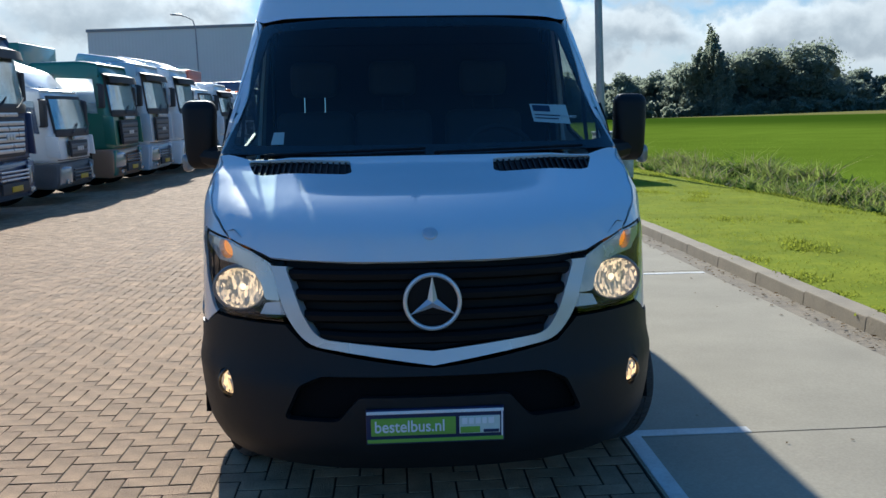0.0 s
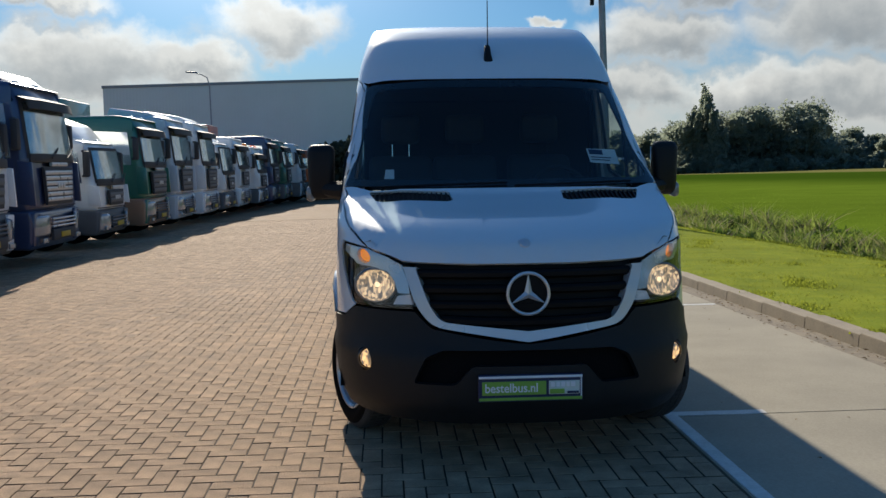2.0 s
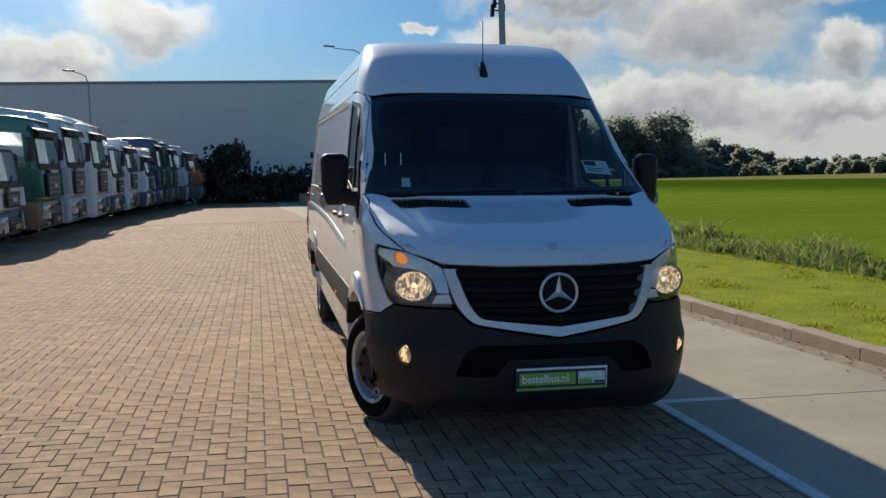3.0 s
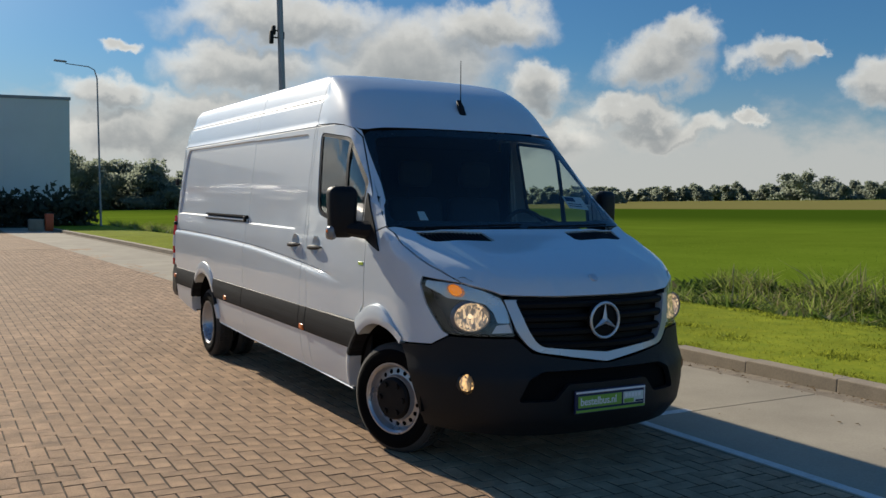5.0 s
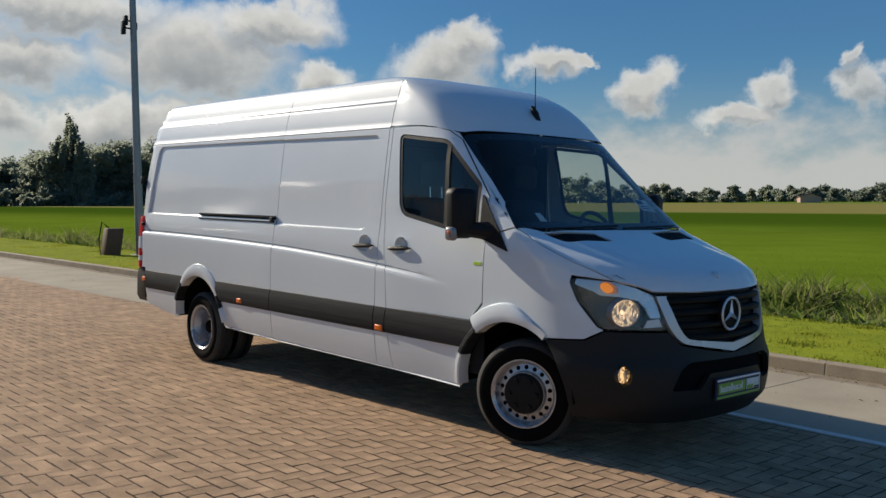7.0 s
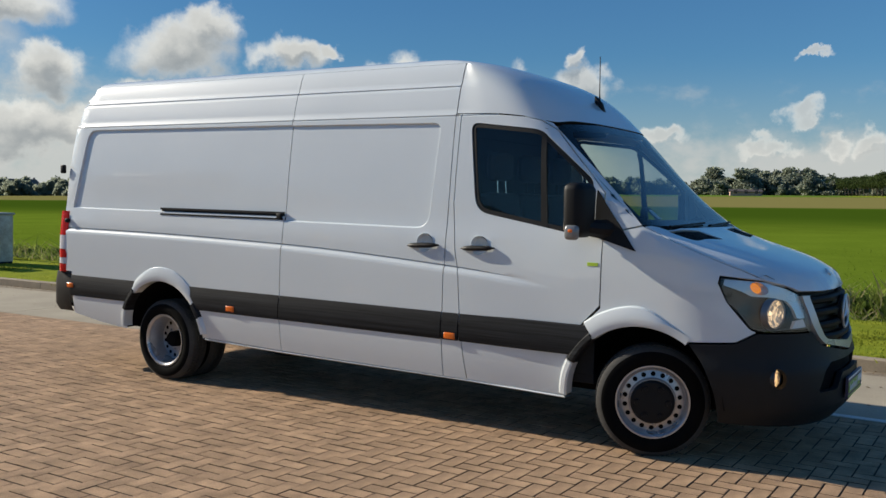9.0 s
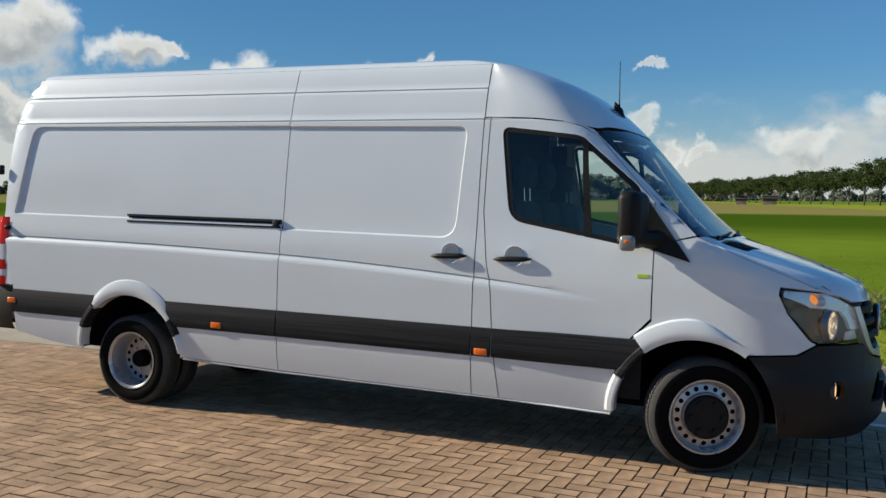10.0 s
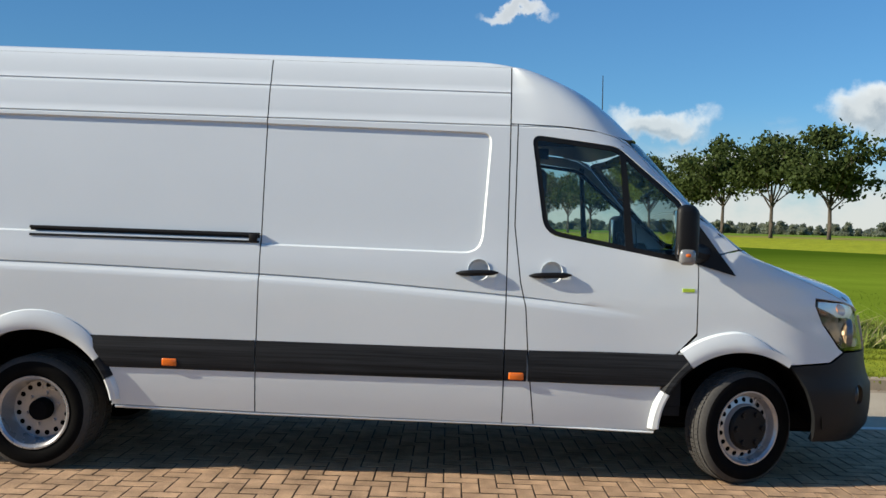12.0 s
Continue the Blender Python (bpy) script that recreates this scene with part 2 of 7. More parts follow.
FRIT = material("black_frit", (0.008, 0.008, 0.009), 0.25, 0, 0.1)
LENS_GREY = material("grey_lens", (0.20, 0.205, 0.21), 0.2, 0.2, 0.08, 12.0, coat=0.5)
HOUSING = material("lamp_housing", (0.20, 0.206, 0.215), 0.35, 0.3, 0.1)
GRILLE = material("grille_plastic", (0.006, 0.006, 0.0065), 0.6, 0, 0.2, 5.0, 100.0, spec=0.18)
def faceted(name, color, strength):
    """A lit lamp seen through its cut facets: bright and dim cells."""
    m = glowing(name, color, strength, (0.6, 0.55, 0.45))
    n, l = m.node_tree.nodes, m.node_tree.links
    co, vo, rm = n.new("ShaderNodeTexCoord"), n.new("ShaderNodeTexVoronoi"), n.new("ShaderNodeMapRange")
    vo.inputs["Scale"].default_value = 105.0
    st = n.new("ShaderNodeMapping")
    st.inputs["Scale"].default_value, st.inputs["Rotation"].default_value = (1.0, 1.0, 0.45), (0.0, 0.5, 0.0)
    l.new(co.outputs["Object"], st.inputs["Vector"])
    l.new(st.outputs[0], vo.inputs["Vector"])
    sp = n.new("ShaderNodeSeparateColor")
    l.new(vo.outputs["Color"], sp.inputs[0])
    rm.inputs["From Min"].default_value, rm.inputs["From Max"].default_value = 0.30, 0.95
    rm.inputs["To Min"].default_value, rm.inputs["To Max"].default_value = 0.06 * strength, 1.9 * strength
    l.new(sp.outputs[0], rm.inputs["Value"])
    l.new(rm.outputs[0], n["Principled BSDF"].inputs["Emission Strength"])
    return m


BEAM = faceted("headlamp_bowl", (1.0, 0.66, 0.36), 0.52)
BULB = glowing("headlamp_bulb", (1.0, 0.74, 0.45), 1.3, (0.6, 0.55, 0.45))
BROW = material("lamp_brow", (0.60, 0.63, 0.66), 0.24, 0.55, 0.05)
FOGBULB = faceted("fog_bulb", (1.0, 0.58, 0.22), 0.70)
AMBER_ON = glowing("amber_lit", (1.0, 0.30, 0.020), 0.56, (0.75, 0.22, 0.02))
AMBER = material("amber_lens", (0.75, 0.16, 0.02), 0.2, 0, 0.05)
RED_LENS = material("red_lens", (0.72, 0.03, 0.02), 0.12, 0, 0.05, coat=0.5)
WHITE_LENS = material("white_lens", (0.75, 0.76, 0.78), 0.15, 0, 0.05)
PLATE_BLUE = material("plate_blue", (0.012, 0.022, 0.075), 0.4, 0, 0.05)
PLATE_GREEN = material("plate_green", (0.22, 0.42, 0.06), 0.4, 0, 0.05)
PLATE_PALE = material("plate_pale", (0.62, 0.68, 0.62), 0.4, 0, 0.05)
WHITE = material("white_plain", (0.8, 0.8, 0.8), 0.4, 0, 0.03)
LIME = material("lime_sticker", (0.42, 0.60, 0.05), 0.4, 0, 0.05)


# ---- mesh tools ----
def part(name, bm, mats, parent=None, label="", smooth=True, kind=""):
    """Links a bmesh, given in the world's (or the unplaced thing's) coordinates, as one mesh object under parent."""
    off = Vector((0, 0, 0))
    p = parent
    while p is not None:
        off += p.location
        p = p.parent
    me = bpy.data.meshes.new(name)
    if off.length > 0:
        bmesh.ops.translate(bm, verts=bm.verts, vec=-off)
    bm.to_mesh(me)
    bm.free()
    for m in (mats if isinstance(mats, (list, tuple)) else [mats]):
        me.materials.append(m)
    if smooth:
        me.polygons.foreach_set("use_smooth", [True] * len(me.polygons))
        me.set_sharp_from_angle(angle=radians(34))
    ob = new(name, me)
    ob.parent = parent
    return tagged(ob, label, kind=kind)


def thing(name, at, label, category, group="", kind=""):
    ob = new(name)
    ob.empty_display_size = 0.2
    ob.location = at
    return tagged(ob, label, category, group, kind)


def box(bm, lo, hi, bevel=0.0, segs=2, mi=0):
    c, s = [(a + b) / 2 for a, b in zip(lo, hi)], [b - a for a, b in zip(lo, hi)]
    r = bmesh.ops.create_cube(bm, size=1.0, matrix=Matrix.LocRotScale(c, None, s))
    vs = r["verts"]
    fs = {f for v in vs for f in v.link_faces}
    if bevel:
        es = list({e for v in vs for e in v.link_edges})
        o = bmesh.ops.bevel(bm, geom=es, offset=bevel, segments=segs, affect="EDGES", profile=0.5)
        fs |= set(o["faces"])
        vs = list({v for f in fs if f.is_valid for v in f.verts})
    for f in fs:
        if f.is_valid:
            f.material_index = mi
    return vs


def cyl(bm, a, b, r, r2=None, n=16, mi=0, caps=True):
    a, b = Vector(a), Vector(b)
    d = b - a
    m = Matrix.Translation((a + b) / 2) @ d.to_track_quat("Z", "Y").to_matrix().to_4x4()
    o = bmesh.ops.create_cone(bm, cap_ends=caps, segments=n, radius1=r, radius2=r if r2 is None else r2, depth=d.length, matrix=m)
    for f in {f for v in o["verts"] for f in v.link_faces}:
        f.material_index = mi
    return o["verts"]


def lathe(bm, centre, axis, profile, n=32, mi=0):
    """A turned shape: profile rows of (along the axis, radius)."""
    q = Vector(axis).to_track_quat("Z", "Y").to_matrix()
    rings = []
    for h, r in profile:
        rings.append([bm.verts.new(Vector(centre) + q @ Vector((r * math.cos(2 * math.pi * k / n), r * math.sin(2 * math.pi * k / n), h))) for k in range(n)])
    for a, b in zip(rings, rings[1:]):
        for k in range(n):
            f = bm.faces.new((a[k], a[(k + 1) % n], b[(k + 1) % n], b[k]))
            f.material_index = mi
    return rings


def tube(bm, path, r, n=8, mi=0):
    """A round bar along a path of points."""
    rings = []
    for i, p in enumerate(path):
        d = Vector(path[min(i + 1, len(path) - 1)]) - Vector(path[max(i - 1, 0)])
        q = d.to_track_quat("Z", "Y").to_matrix()
        rr = r[i] if isinstance(r, (list, tuple)) else r
        rings.append([bm.verts.new(Vector(p) + q @ Vector((rr * math.cos(2 * math.pi * k / n), rr * math.sin(2 * math.pi * k / n), 0))) for k in range(n)])
    for a, b in zip(rings, rings[1:]):
        for k in range(n):
            bm.faces.new((a[k], a[(k + 1) % n], b[(k + 1) % n], b[k])).material_index = mi
    for ring, rev in ((rings[0], True), (rings[-1], False)):
        bm.faces.new(list(reversed(ring)) if rev else ring).material_index = mi


def inside(p, poly):
    c = False
    for (x1, y1), (x2, y2) in zip(poly, poly[1:] + poly[:1]):
        if (y1 > p[1]) != (y2 > p[1]) and p[0] < (x2 - x1) * (p[1] - y1) / (y2 - y1) + x1:
            c = not c
    return c


def area(poly):
    return sum(a[0] * b[1] - b[0] * a[1] for a, b in zip(poly, poly[1:] + poly[:1])) / 2


def inset(poly, d):
    """The outline moved inwards by d (outwards where negative)."""
    if area(poly) < 0:
        poly = poly[::-1]
    out = []
    k = len(poly)
    for i in range(k):
        p0, p1, p2 = Vector(poly[i - 1]), Vector(poly[i]), Vector(poly[(i + 1) % k])
        a, b = (p1 - p0), (p2 - p1)
        if a.length < 1e-6 or b.length < 1e-6:
            continue
        na, nb = Vector((-a.y, a.x)).normalized(), Vector((-b.y, b.x)).normalized()
        m = na + nb
        m = m / max(0.35, m.dot(m) / 2)
        out.append(tuple(p1 + m * d))
    return out


def rounded(poly, r, n=5):
    """The outline with its corners rounded; r: one radius, or one for each corner."""
    out = []
    k = len(poly)
    for i in range(k):
        p0, p1, p2 = Vector(poly[i - 1]), Vector(poly[i]), Vector(poly[(i + 1) % k])
        rr = r[i] if isinstance(r, (list, tuple)) else r
        a, b = p0 - p1, p2 - p1
        c = min(rr, a.length * 0.45, b.length * 0.45)
        if rr <= 0:
            out.append(tuple(p1))
            continue
        s, e = p1 + a.normalized() * c, p1 + b.normalized() * c
        for j in range(n + 1):
            t = j / n
            out.append(tuple((1 - t) ** 2 * s + 2 * t * (1 - t) * p1 + t * t * e))
    return out


def fine_path(poly, step, closed=True):
    out = []
    pairs = list(zip(poly, poly[1:] + (poly[:1] if closed else [])))
    for a, b in pairs[:len(poly) if closed else len(poly) - 1]:
        d = math.dist(a, b)
        k = max(1, math.ceil(d / step))
        out += [(a[0] + (b[0] - a[0]) * j / k, a[1] + (b[1] - a[1]) * j / k) for j in range(k)]
    if not closed:
        out.append(poly[-1])
    return out


def sheet(bm, outline, surface, out, holes=(), lines=(), step=0.08, gap=0.0036, lip=0.012, mi=0, rows=None):
    """Fills an outline with holes by triangles and lays it on a curved surface; its rim is folded in by lip, so that seams have depth.
    lines: folds of the surface that the triangles must follow (loops or open paths); rows: heights at which it is cut across instead of being scattered with points."""
    from mathutils.geometry import delaunay_2d_cdt
    poly = fine_path(inset(outline, gap), step)
    hs = [fine_path(inset(h, -gap), step) for h in holes]
    pts, edges = [], []

    def add(path, closed):
        s = len(pts)
        pts.extend(path)
        k = len(path)
        edges.extend((s + j, s + (j + 1) % k) for j in range(k if closed else k - 1))

    add(poly, True)
    for h in hs:
        add(h, True)
    xs, ys = [p[0] for p in poly], [p[1] for p in poly]
    for ln in lines:
        run = []
        for q in fine_path(ln, step, False) + [None]:
            if q is not None and min(xs) - 2 * step < q[0] < max(xs) + 2 * step and min(ys) - .02 < q[1] < max(ys) + .02:
                run.append(q)
            else:
                if len(run) > 1:
                    add(run, False)
                run = []
    for zr in rows or ():
        if min(ys) < zr < max(ys):
            k = max(1, math.ceil((max(xs) - min(xs)) / step))
            add([(min(xs) + (max(xs) - min(xs)) * j / k, zr) for j in range(-1, k + 2)], False)
    rim = np.array(pts)
    gx = min(xs) + step / 2
    row = 0
    while rows is None and gx < max(xs):
        gy = min(ys) + (step / 2 if row % 2 else step)
        while gy < max(ys):
            if inside((gx, gy), poly) and not any(inside((gx, gy), h) for h in hs) and np.min(np.hypot(rim[:, 0] - gx, rim[:, 1] - gy)) > step * 0.45:
                pts.append((gx, gy))
            gy += step
        gx += step * 0.87
        row += 1
    vs, es, fs, *_ = delaunay_2d_cdt([Vector(p) for p in pts], edges, [], 0, 1e-6)
    made = [bm.verts.new(surface(v.x, v.y)) for v in vs]
    faces = []
    for f in fs:
        c = (sum(vs[i].x for i in f) / len(f), sum(vs[i].y for i in f) / len(f))
        if inside(c, poly) and not any(inside(c, h) for h in hs):
            try:
                faces.append(bm.faces.new([made[i] for i in f]))
            except ValueError:
                pass
    loose = [v for v in made if not v.link_faces]
    bmesh.ops.delete(bm, geom=loose, context="VERTS")
    for f in faces:
        f.normal_update()
    if sum(f.normal.dot(Vector(out)) * f.calc_area() for f in faces) < 0:
        bmesh.ops.reverse_faces(bm, faces=faces)
    for f in faces:
        f.normal_update()
        f.material_index = mi
    if lip:
        rim_e = [e for e in {e for f in faces for e in f.edges} if len(e.link_faces) == 1]
        norm = {}
        for e in rim_e:
            for v in e.verts:
                nn = Vector((0, 0, 0))
                for f in v.link_faces:
                    nn += f.normal
                norm[v] = nn.normalized()
        twin = {v: bm.verts.new(v.co - norm[v] * lip) for v in norm}
        for e in rim_e:
            f = e.link_faces[0]
            a, b = e.verts
            lo = f.loops
            ordered = any(l.vert == a and l.link_loop_next.vert == b for l in lo)
            if not ordered:
                a, b = b, a
            nf = bm.faces.new((b, a, twin[a], twin[b]))
            nf.material_index = mi
    return faces

# ---- the van's form: half widths by height, nose line by height, all in metres ----
def table(tab, v):
    """A smooth curve through rows of (position, value), with no overshoot."""
    if v <= tab[0][0]:
        return tab[0][1]
    if v >= tab[-1][0]:
        return tab[-1][1]
    for i in range(len(tab) - 1):
        if v <= tab[i + 1][0]:
            break
    grad = lambda k: (tab[k + 1][1] - tab[k][1]) / (tab[k + 1][0] - tab[k][0])

    def slope(k):
        if k == 0:
            return grad(0)
        if k == len(tab) - 1:
            return grad(k - 1)
        p, q = grad(k - 1), grad(k)
        return 0.0 if p * q <= 0 else 2 * p * q / (p + q)

    h = tab[i + 1][0] - tab[i][0]
    t = (v - tab[i][0]) / h
    return ((1 + 2 * t) * (1 - t) ** 2 * tab[i][1] + t * (1 - t) ** 2 * h * slope(i) + t * t * (3 - 2 * t) * tab[i + 1][1] + t * t * (t - 1) * h * slope(i + 1))


HALF_WIDTH = [(.25, .925), (.32, .94), (.48, .968), (.62, .980), (.95, .980), (1.24, .972), (1.40, .950), (1.75, .918), (2.10, .876), (2.20, .860), (2.36, .820), (2.50, .775), (2.53, .755), (2.555, .715), (2.58, .62), (2.595, .46), (2.603, .25)]
NOSE = [(.25, 3.36), (.34, 3.30), (.50, 3.285), (.62, 3.29), (.75, 3.315), (.90, 3.335), (1.0, 3.355), (1.05, 3.37), (1.10, 3.39), (1.15, 3.435), (1.20, 3.54), (1.255, 3.73), (1.33, 4.0), (1.40, 4.21), (2.10, 4.88), (2.27, 5.06), (2.38, 5.21), (2.45, 5.35), (2.50, 5.48), (2.53, 5.58), (2.555, 5.70), (2.58, 5.88), (2.595, 6.1), (2.603, 6.5)]
DEPTH = [(.25, .80), (1.0, .83), (1.15, .80), (1.28, .46), (1.40, .26), (1.48, .27), (1.70, .40), (2.10, .55), (2.30, .48), (2.45, .36), (2.53, .25), (2.603, .3)]
EXP_X = [(1.0, 2.5), (1.40, 3.0), (2.2, 3.0), (2.6, 2.8)]
EXP_Y = [(1.0, 2.4), (1.15, 2.6), (1.28, 3.8), (1.40, 7.0), (1.50, 7.0), (1.75, 5.4), (2.1, 4.0), (2.2, 4.0), (2.6, 3.0)]
TAIL = [(.25, 10.02), (1.3, 10.02), (2.2, 9.97), (2.45, 9.88), (2.53, 9.82), (2.58, 9.70), (2.603, 9.4)]


def half_width(y, z):
    """Half the body's width at a place along it and a height."""
    w, yf, d, tail = table(HALF_WIDTH, z), table(NOSE, z), table(DEPTH, z), table(TAIL, z)
    t = (yf + d - y) / d
    if t > 0:
        w *= max(0.0, 1 - min(1.0, t) ** table(EXP_Y, z)) ** (1 / table(EXP_X, z))
    r = (y - (tail - .10)) / .10
    if r > 0:
        w -= .10 * (1 - math.sqrt(max(0.0, 1 - min(1.0, r) ** 2)))
    return w


def nose_y(x, z):
    """How far forward the nose, the bonnet or the windscreen lies, off the middle line and at a height."""
    w, yf, d = table(HALF_WIDTH, z), table(NOSE, z), table(DEPTH, z)
    return yf + d - d * max(0.0, 1 - min(1.0, abs(x) / w) ** table(EXP_X, z)) ** (1 / table(EXP_Y, z))


def bonnet_z(x, y):
    lo, hi = 0.95, 1.46
    for _ in range(26):
        mid = (lo + hi) / 2
        lo, hi = (mid, hi) if nose_y(x, mid) < y else (lo, mid)
    return (lo + hi) / 2


def turn_x(x, z):
    """The wrap angle round the nose at which the body is x wide."""
    return math.asin(min(1.0, (abs(x) / table(HALF_WIDTH, z)) ** (table(EXP_X, z) / 2)))


def turn_y(y, z):
    t = (table(NOSE, z) + table(DEPTH, z) - y) / table(DEPTH, z)
    return math.acos(min(1.0, max(0.0, t) ** (table(EXP_Y, z) / 2)))


def wrapped(sign=1, out=0.0):
    def f(a, z):
        w, yf, d = table(HALF_WIDTH, z), table(NOSE, z), table(DEPTH, z)
        s, c = max(0.0, math.sin(abs(a))), max(0.0, math.cos(a))
        x, y = w * s ** (2 / table(EXP_X, z)), yf + d - d * c ** (2 / table(EXP_Y, z))
        k = 1 if a >= 0 else -1
        return Vector((sign * k * (x + out * s), y - out * c, z))
    return f


def ease(a, b, v):
    t = min(1.0, max(0.0, (v - a) / (b - a)))
    return t * t * (3 - 2 * t)


CREASE = [(4.80, .992), (5.05, 1.027), (5.756, 1.094), (7.243, 1.170), (8.82, 1.199), (10.0, 1.205)]
RECESS_DOOR = rounded([(7.40, 2.110), (5.862, 2.098), (5.905, 1.352), (7.40, 1.362)], [0, .07, .12, 0])
RECESS_SIDE = rounded([(7.10, 2.112), (9.715, 2.120), (9.850, 1.400), (7.10, 1.395)], [0, .09, .03, 0])


def to_edge(p, poly):
    """Distance to an outline, negative outside."""
    best = 9.0
    for a, b in zip(poly, poly[1:] + poly[:1]):
        dx, dy = b[0] - a[0], b[1] - a[1]
        ll = dx * dx + dy * dy
        t = 0 if ll == 0 else min(1, max(0, ((p[0] - a[0]) * dx + (p[1] - a[1]) * dy) / ll))
        best = min(best, math.hypot(p[0] - a[0] - t * dx, p[1] - a[1] - t * dy))
    return best if inside(p, poly) else -best


def ease_down(a, b, v):
    return 1 - ease(a, b, v)


def notch(d):
    return max(0.0, 1 - abs(d) / .007)


def relief(y, z):
    r = 0.0
    if 1.3 < z < 2.15 and y > 5.8:
        r -= .016 * ease(0, .011, to_edge((y, z), RECESS_DOOR if y < 7.249 else RECESS_SIDE))
    c = table(CREASE, y)
    r += .013 * ease_down(c - .016, c + .004, z) * ease(4.85, 5.6, y)
    r -= .010 * ease(2.152, 2.166, z)
    r -= .008 * ease(2.360, 2.376, z)
    r -= .007 * notch(z - 2.143) + .006 * notch(z - 2.352) + .013 * notch(z - c - .013) * ease(5.0, 5.7, y)
    return r


def flank(sign, out=0.0):
    return lambda y, z: Vector((sign * (half_width(y, z) + relief(y, z) + out), y, z))


def arc(cy, cz, r, a0, a1, n=16, rz=None):
    return [(cy + r * math.cos(radians(a0 + (a1 - a0) * k / n)), cz + (rz or r) * math.sin(radians(a0 + (a1 - a0) * k / n))) for k in range(n + 1)]


def shift_path(path, dz):
    return [(a, b + dz) for a, b in path]


CREASE_LINE = [(4.0 + .1 * k, table(CREASE, 4.0 + .1 * k)) for k in range(61)]
FOLDS = [[(4.0, zz), (10.0, zz)] for zz in (2.136, 2.143, 2.150, 2.345, 2.352, 2.3585)] + [shift_path(CREASE_LINE, d) for d in (.006, .013, .020)] + [[(4.0, 2.1525), (10.0, 2.1525)], [(4.0, 2.167), (10.0, 2.167)], [(4.0, 2.360), (10.0, 2.360)], [(4.0, 2.377), (10.0, 2.377)],
         shift_path(CREASE_LINE, .003), shift_path(CREASE_LINE, -.006), shift_path(CREASE_LINE, -.016)]
FOLDS += [shift_path(CREASE_LINE, d) for d in (-.20, -.15, -.11, -.075, -.045, .045, .07, .095)]
DOOR_FOLDS = FOLDS + [RECESS_DOOR, inset(RECESS_DOOR, .004), inset(RECESS_DOOR, .0075), inset(RECESS_DOOR, .011)]
SIDE_FOLDS = FOLDS + [RECESS_SIDE, inset(RECESS_SIDE, .004), inset(RECESS_SIDE, .0075), inset(RECESS_SIDE, .011)]
FRONT_ARCH, REAR_ARCH = (4.315, .325, .495), (8.600, .325, .485)

LAMP_Y = nose_y(.80, 1.122)
FENDER = [(4.597, 1.340), (4.592, 1.365), (4.347, 1.428), (4.10, 1.318), (LAMP_Y + .12, 1.186), (LAMP_Y, 1.130), (LAMP_Y + .10, 1.139), (3.868, 1.150), (3.874, 1.108), (3.824, 1.001), (3.700, .850), (3.660, .826), (3.766, .764), (4.044, .744)] + arc(*FRONT_ARCH, 122, 40, 12) + [(4.735, .762), (4.595, .905)]
DOOR = [(4.597, .918), (4.735, .770)] + arc(*FRONT_ARCH, 26, 2, 6)[1:] + [(4.822, .312), (5.560, .330), (5.607, .718), (5.632, 1.041), (5.668, 1.192), (5.711, 1.532), (5.707, 2.152), (5.423, 2.147), (5.220, 2.128), (5.104, 2.100), (4.992, 2.035), (4.610, 1.628), (4.597, 1.50)]
PILLAR_B = [(5.711, 1.532), (5.668, 1.192), (5.632, 1.041), (5.607, .718), (5.560, .330), (5.752, .332), (5.752, 2.156), (5.707, 2.152)]
SLIDER = [(5.752, .332), (7.249, .345), (7.249, 2.526), (5.752, 2.526)]
QUARTER = [(7.249, .345), (8.118, .363)] + arc(*REAR_ARCH, 176, 12, 22) + [(9.075, .348), (9.400, .374), (9.785, .432), (9.800, .620), (9.812, .815), (9.965, .815), (9.965, 2.20), (9.90, 2.45), (9.82, 2.526), (7.249, 2.526)]
WINDOW = rounded([(5.618, 2.092), (5.090, 2.034), (4.690, 1.700), (4.690, 1.345), (5.020, 1.402), (5.530, 1.490)], [.06, .05, .05, .03, .3, .10])
PILLAR_A = [(4.349, 1.432), (4.590, 1.368), (4.597, 1.50), (4.610, 1.628), (4.992, 2.035), (5.104, 2.100), (5.220, 2.128), (5.120, 2.118), (5.030, 2.082), (4.682, 1.755)]

van = thing("delivery_van", (0, 6.65, 0), "white long high-roof panel van with black bumper parked on brick paving", "van")


ROWS_LOW = [.36 + .055 * k for k in range(8)] + [1.325]
ROWS_HIGH = [1.42, 1.50, 1.58, 1.66, 1.74, 1.82, 1.90, 1.97, 2.03, 2.07, 2.20, 2.235, 2.27, 2.305, 2.325, 2.40, 2.425, 2.45, 2.475, 2.495, 2.51]
ROWS = ROWS_LOW + ROWS_HIGH


def dish(y):
    return [(y + .062 * math.cos(2 * math.pi * k / 28), 1.256 + .062 * math.sin(2 * math.pi * k / 28)) for k in range(28)]


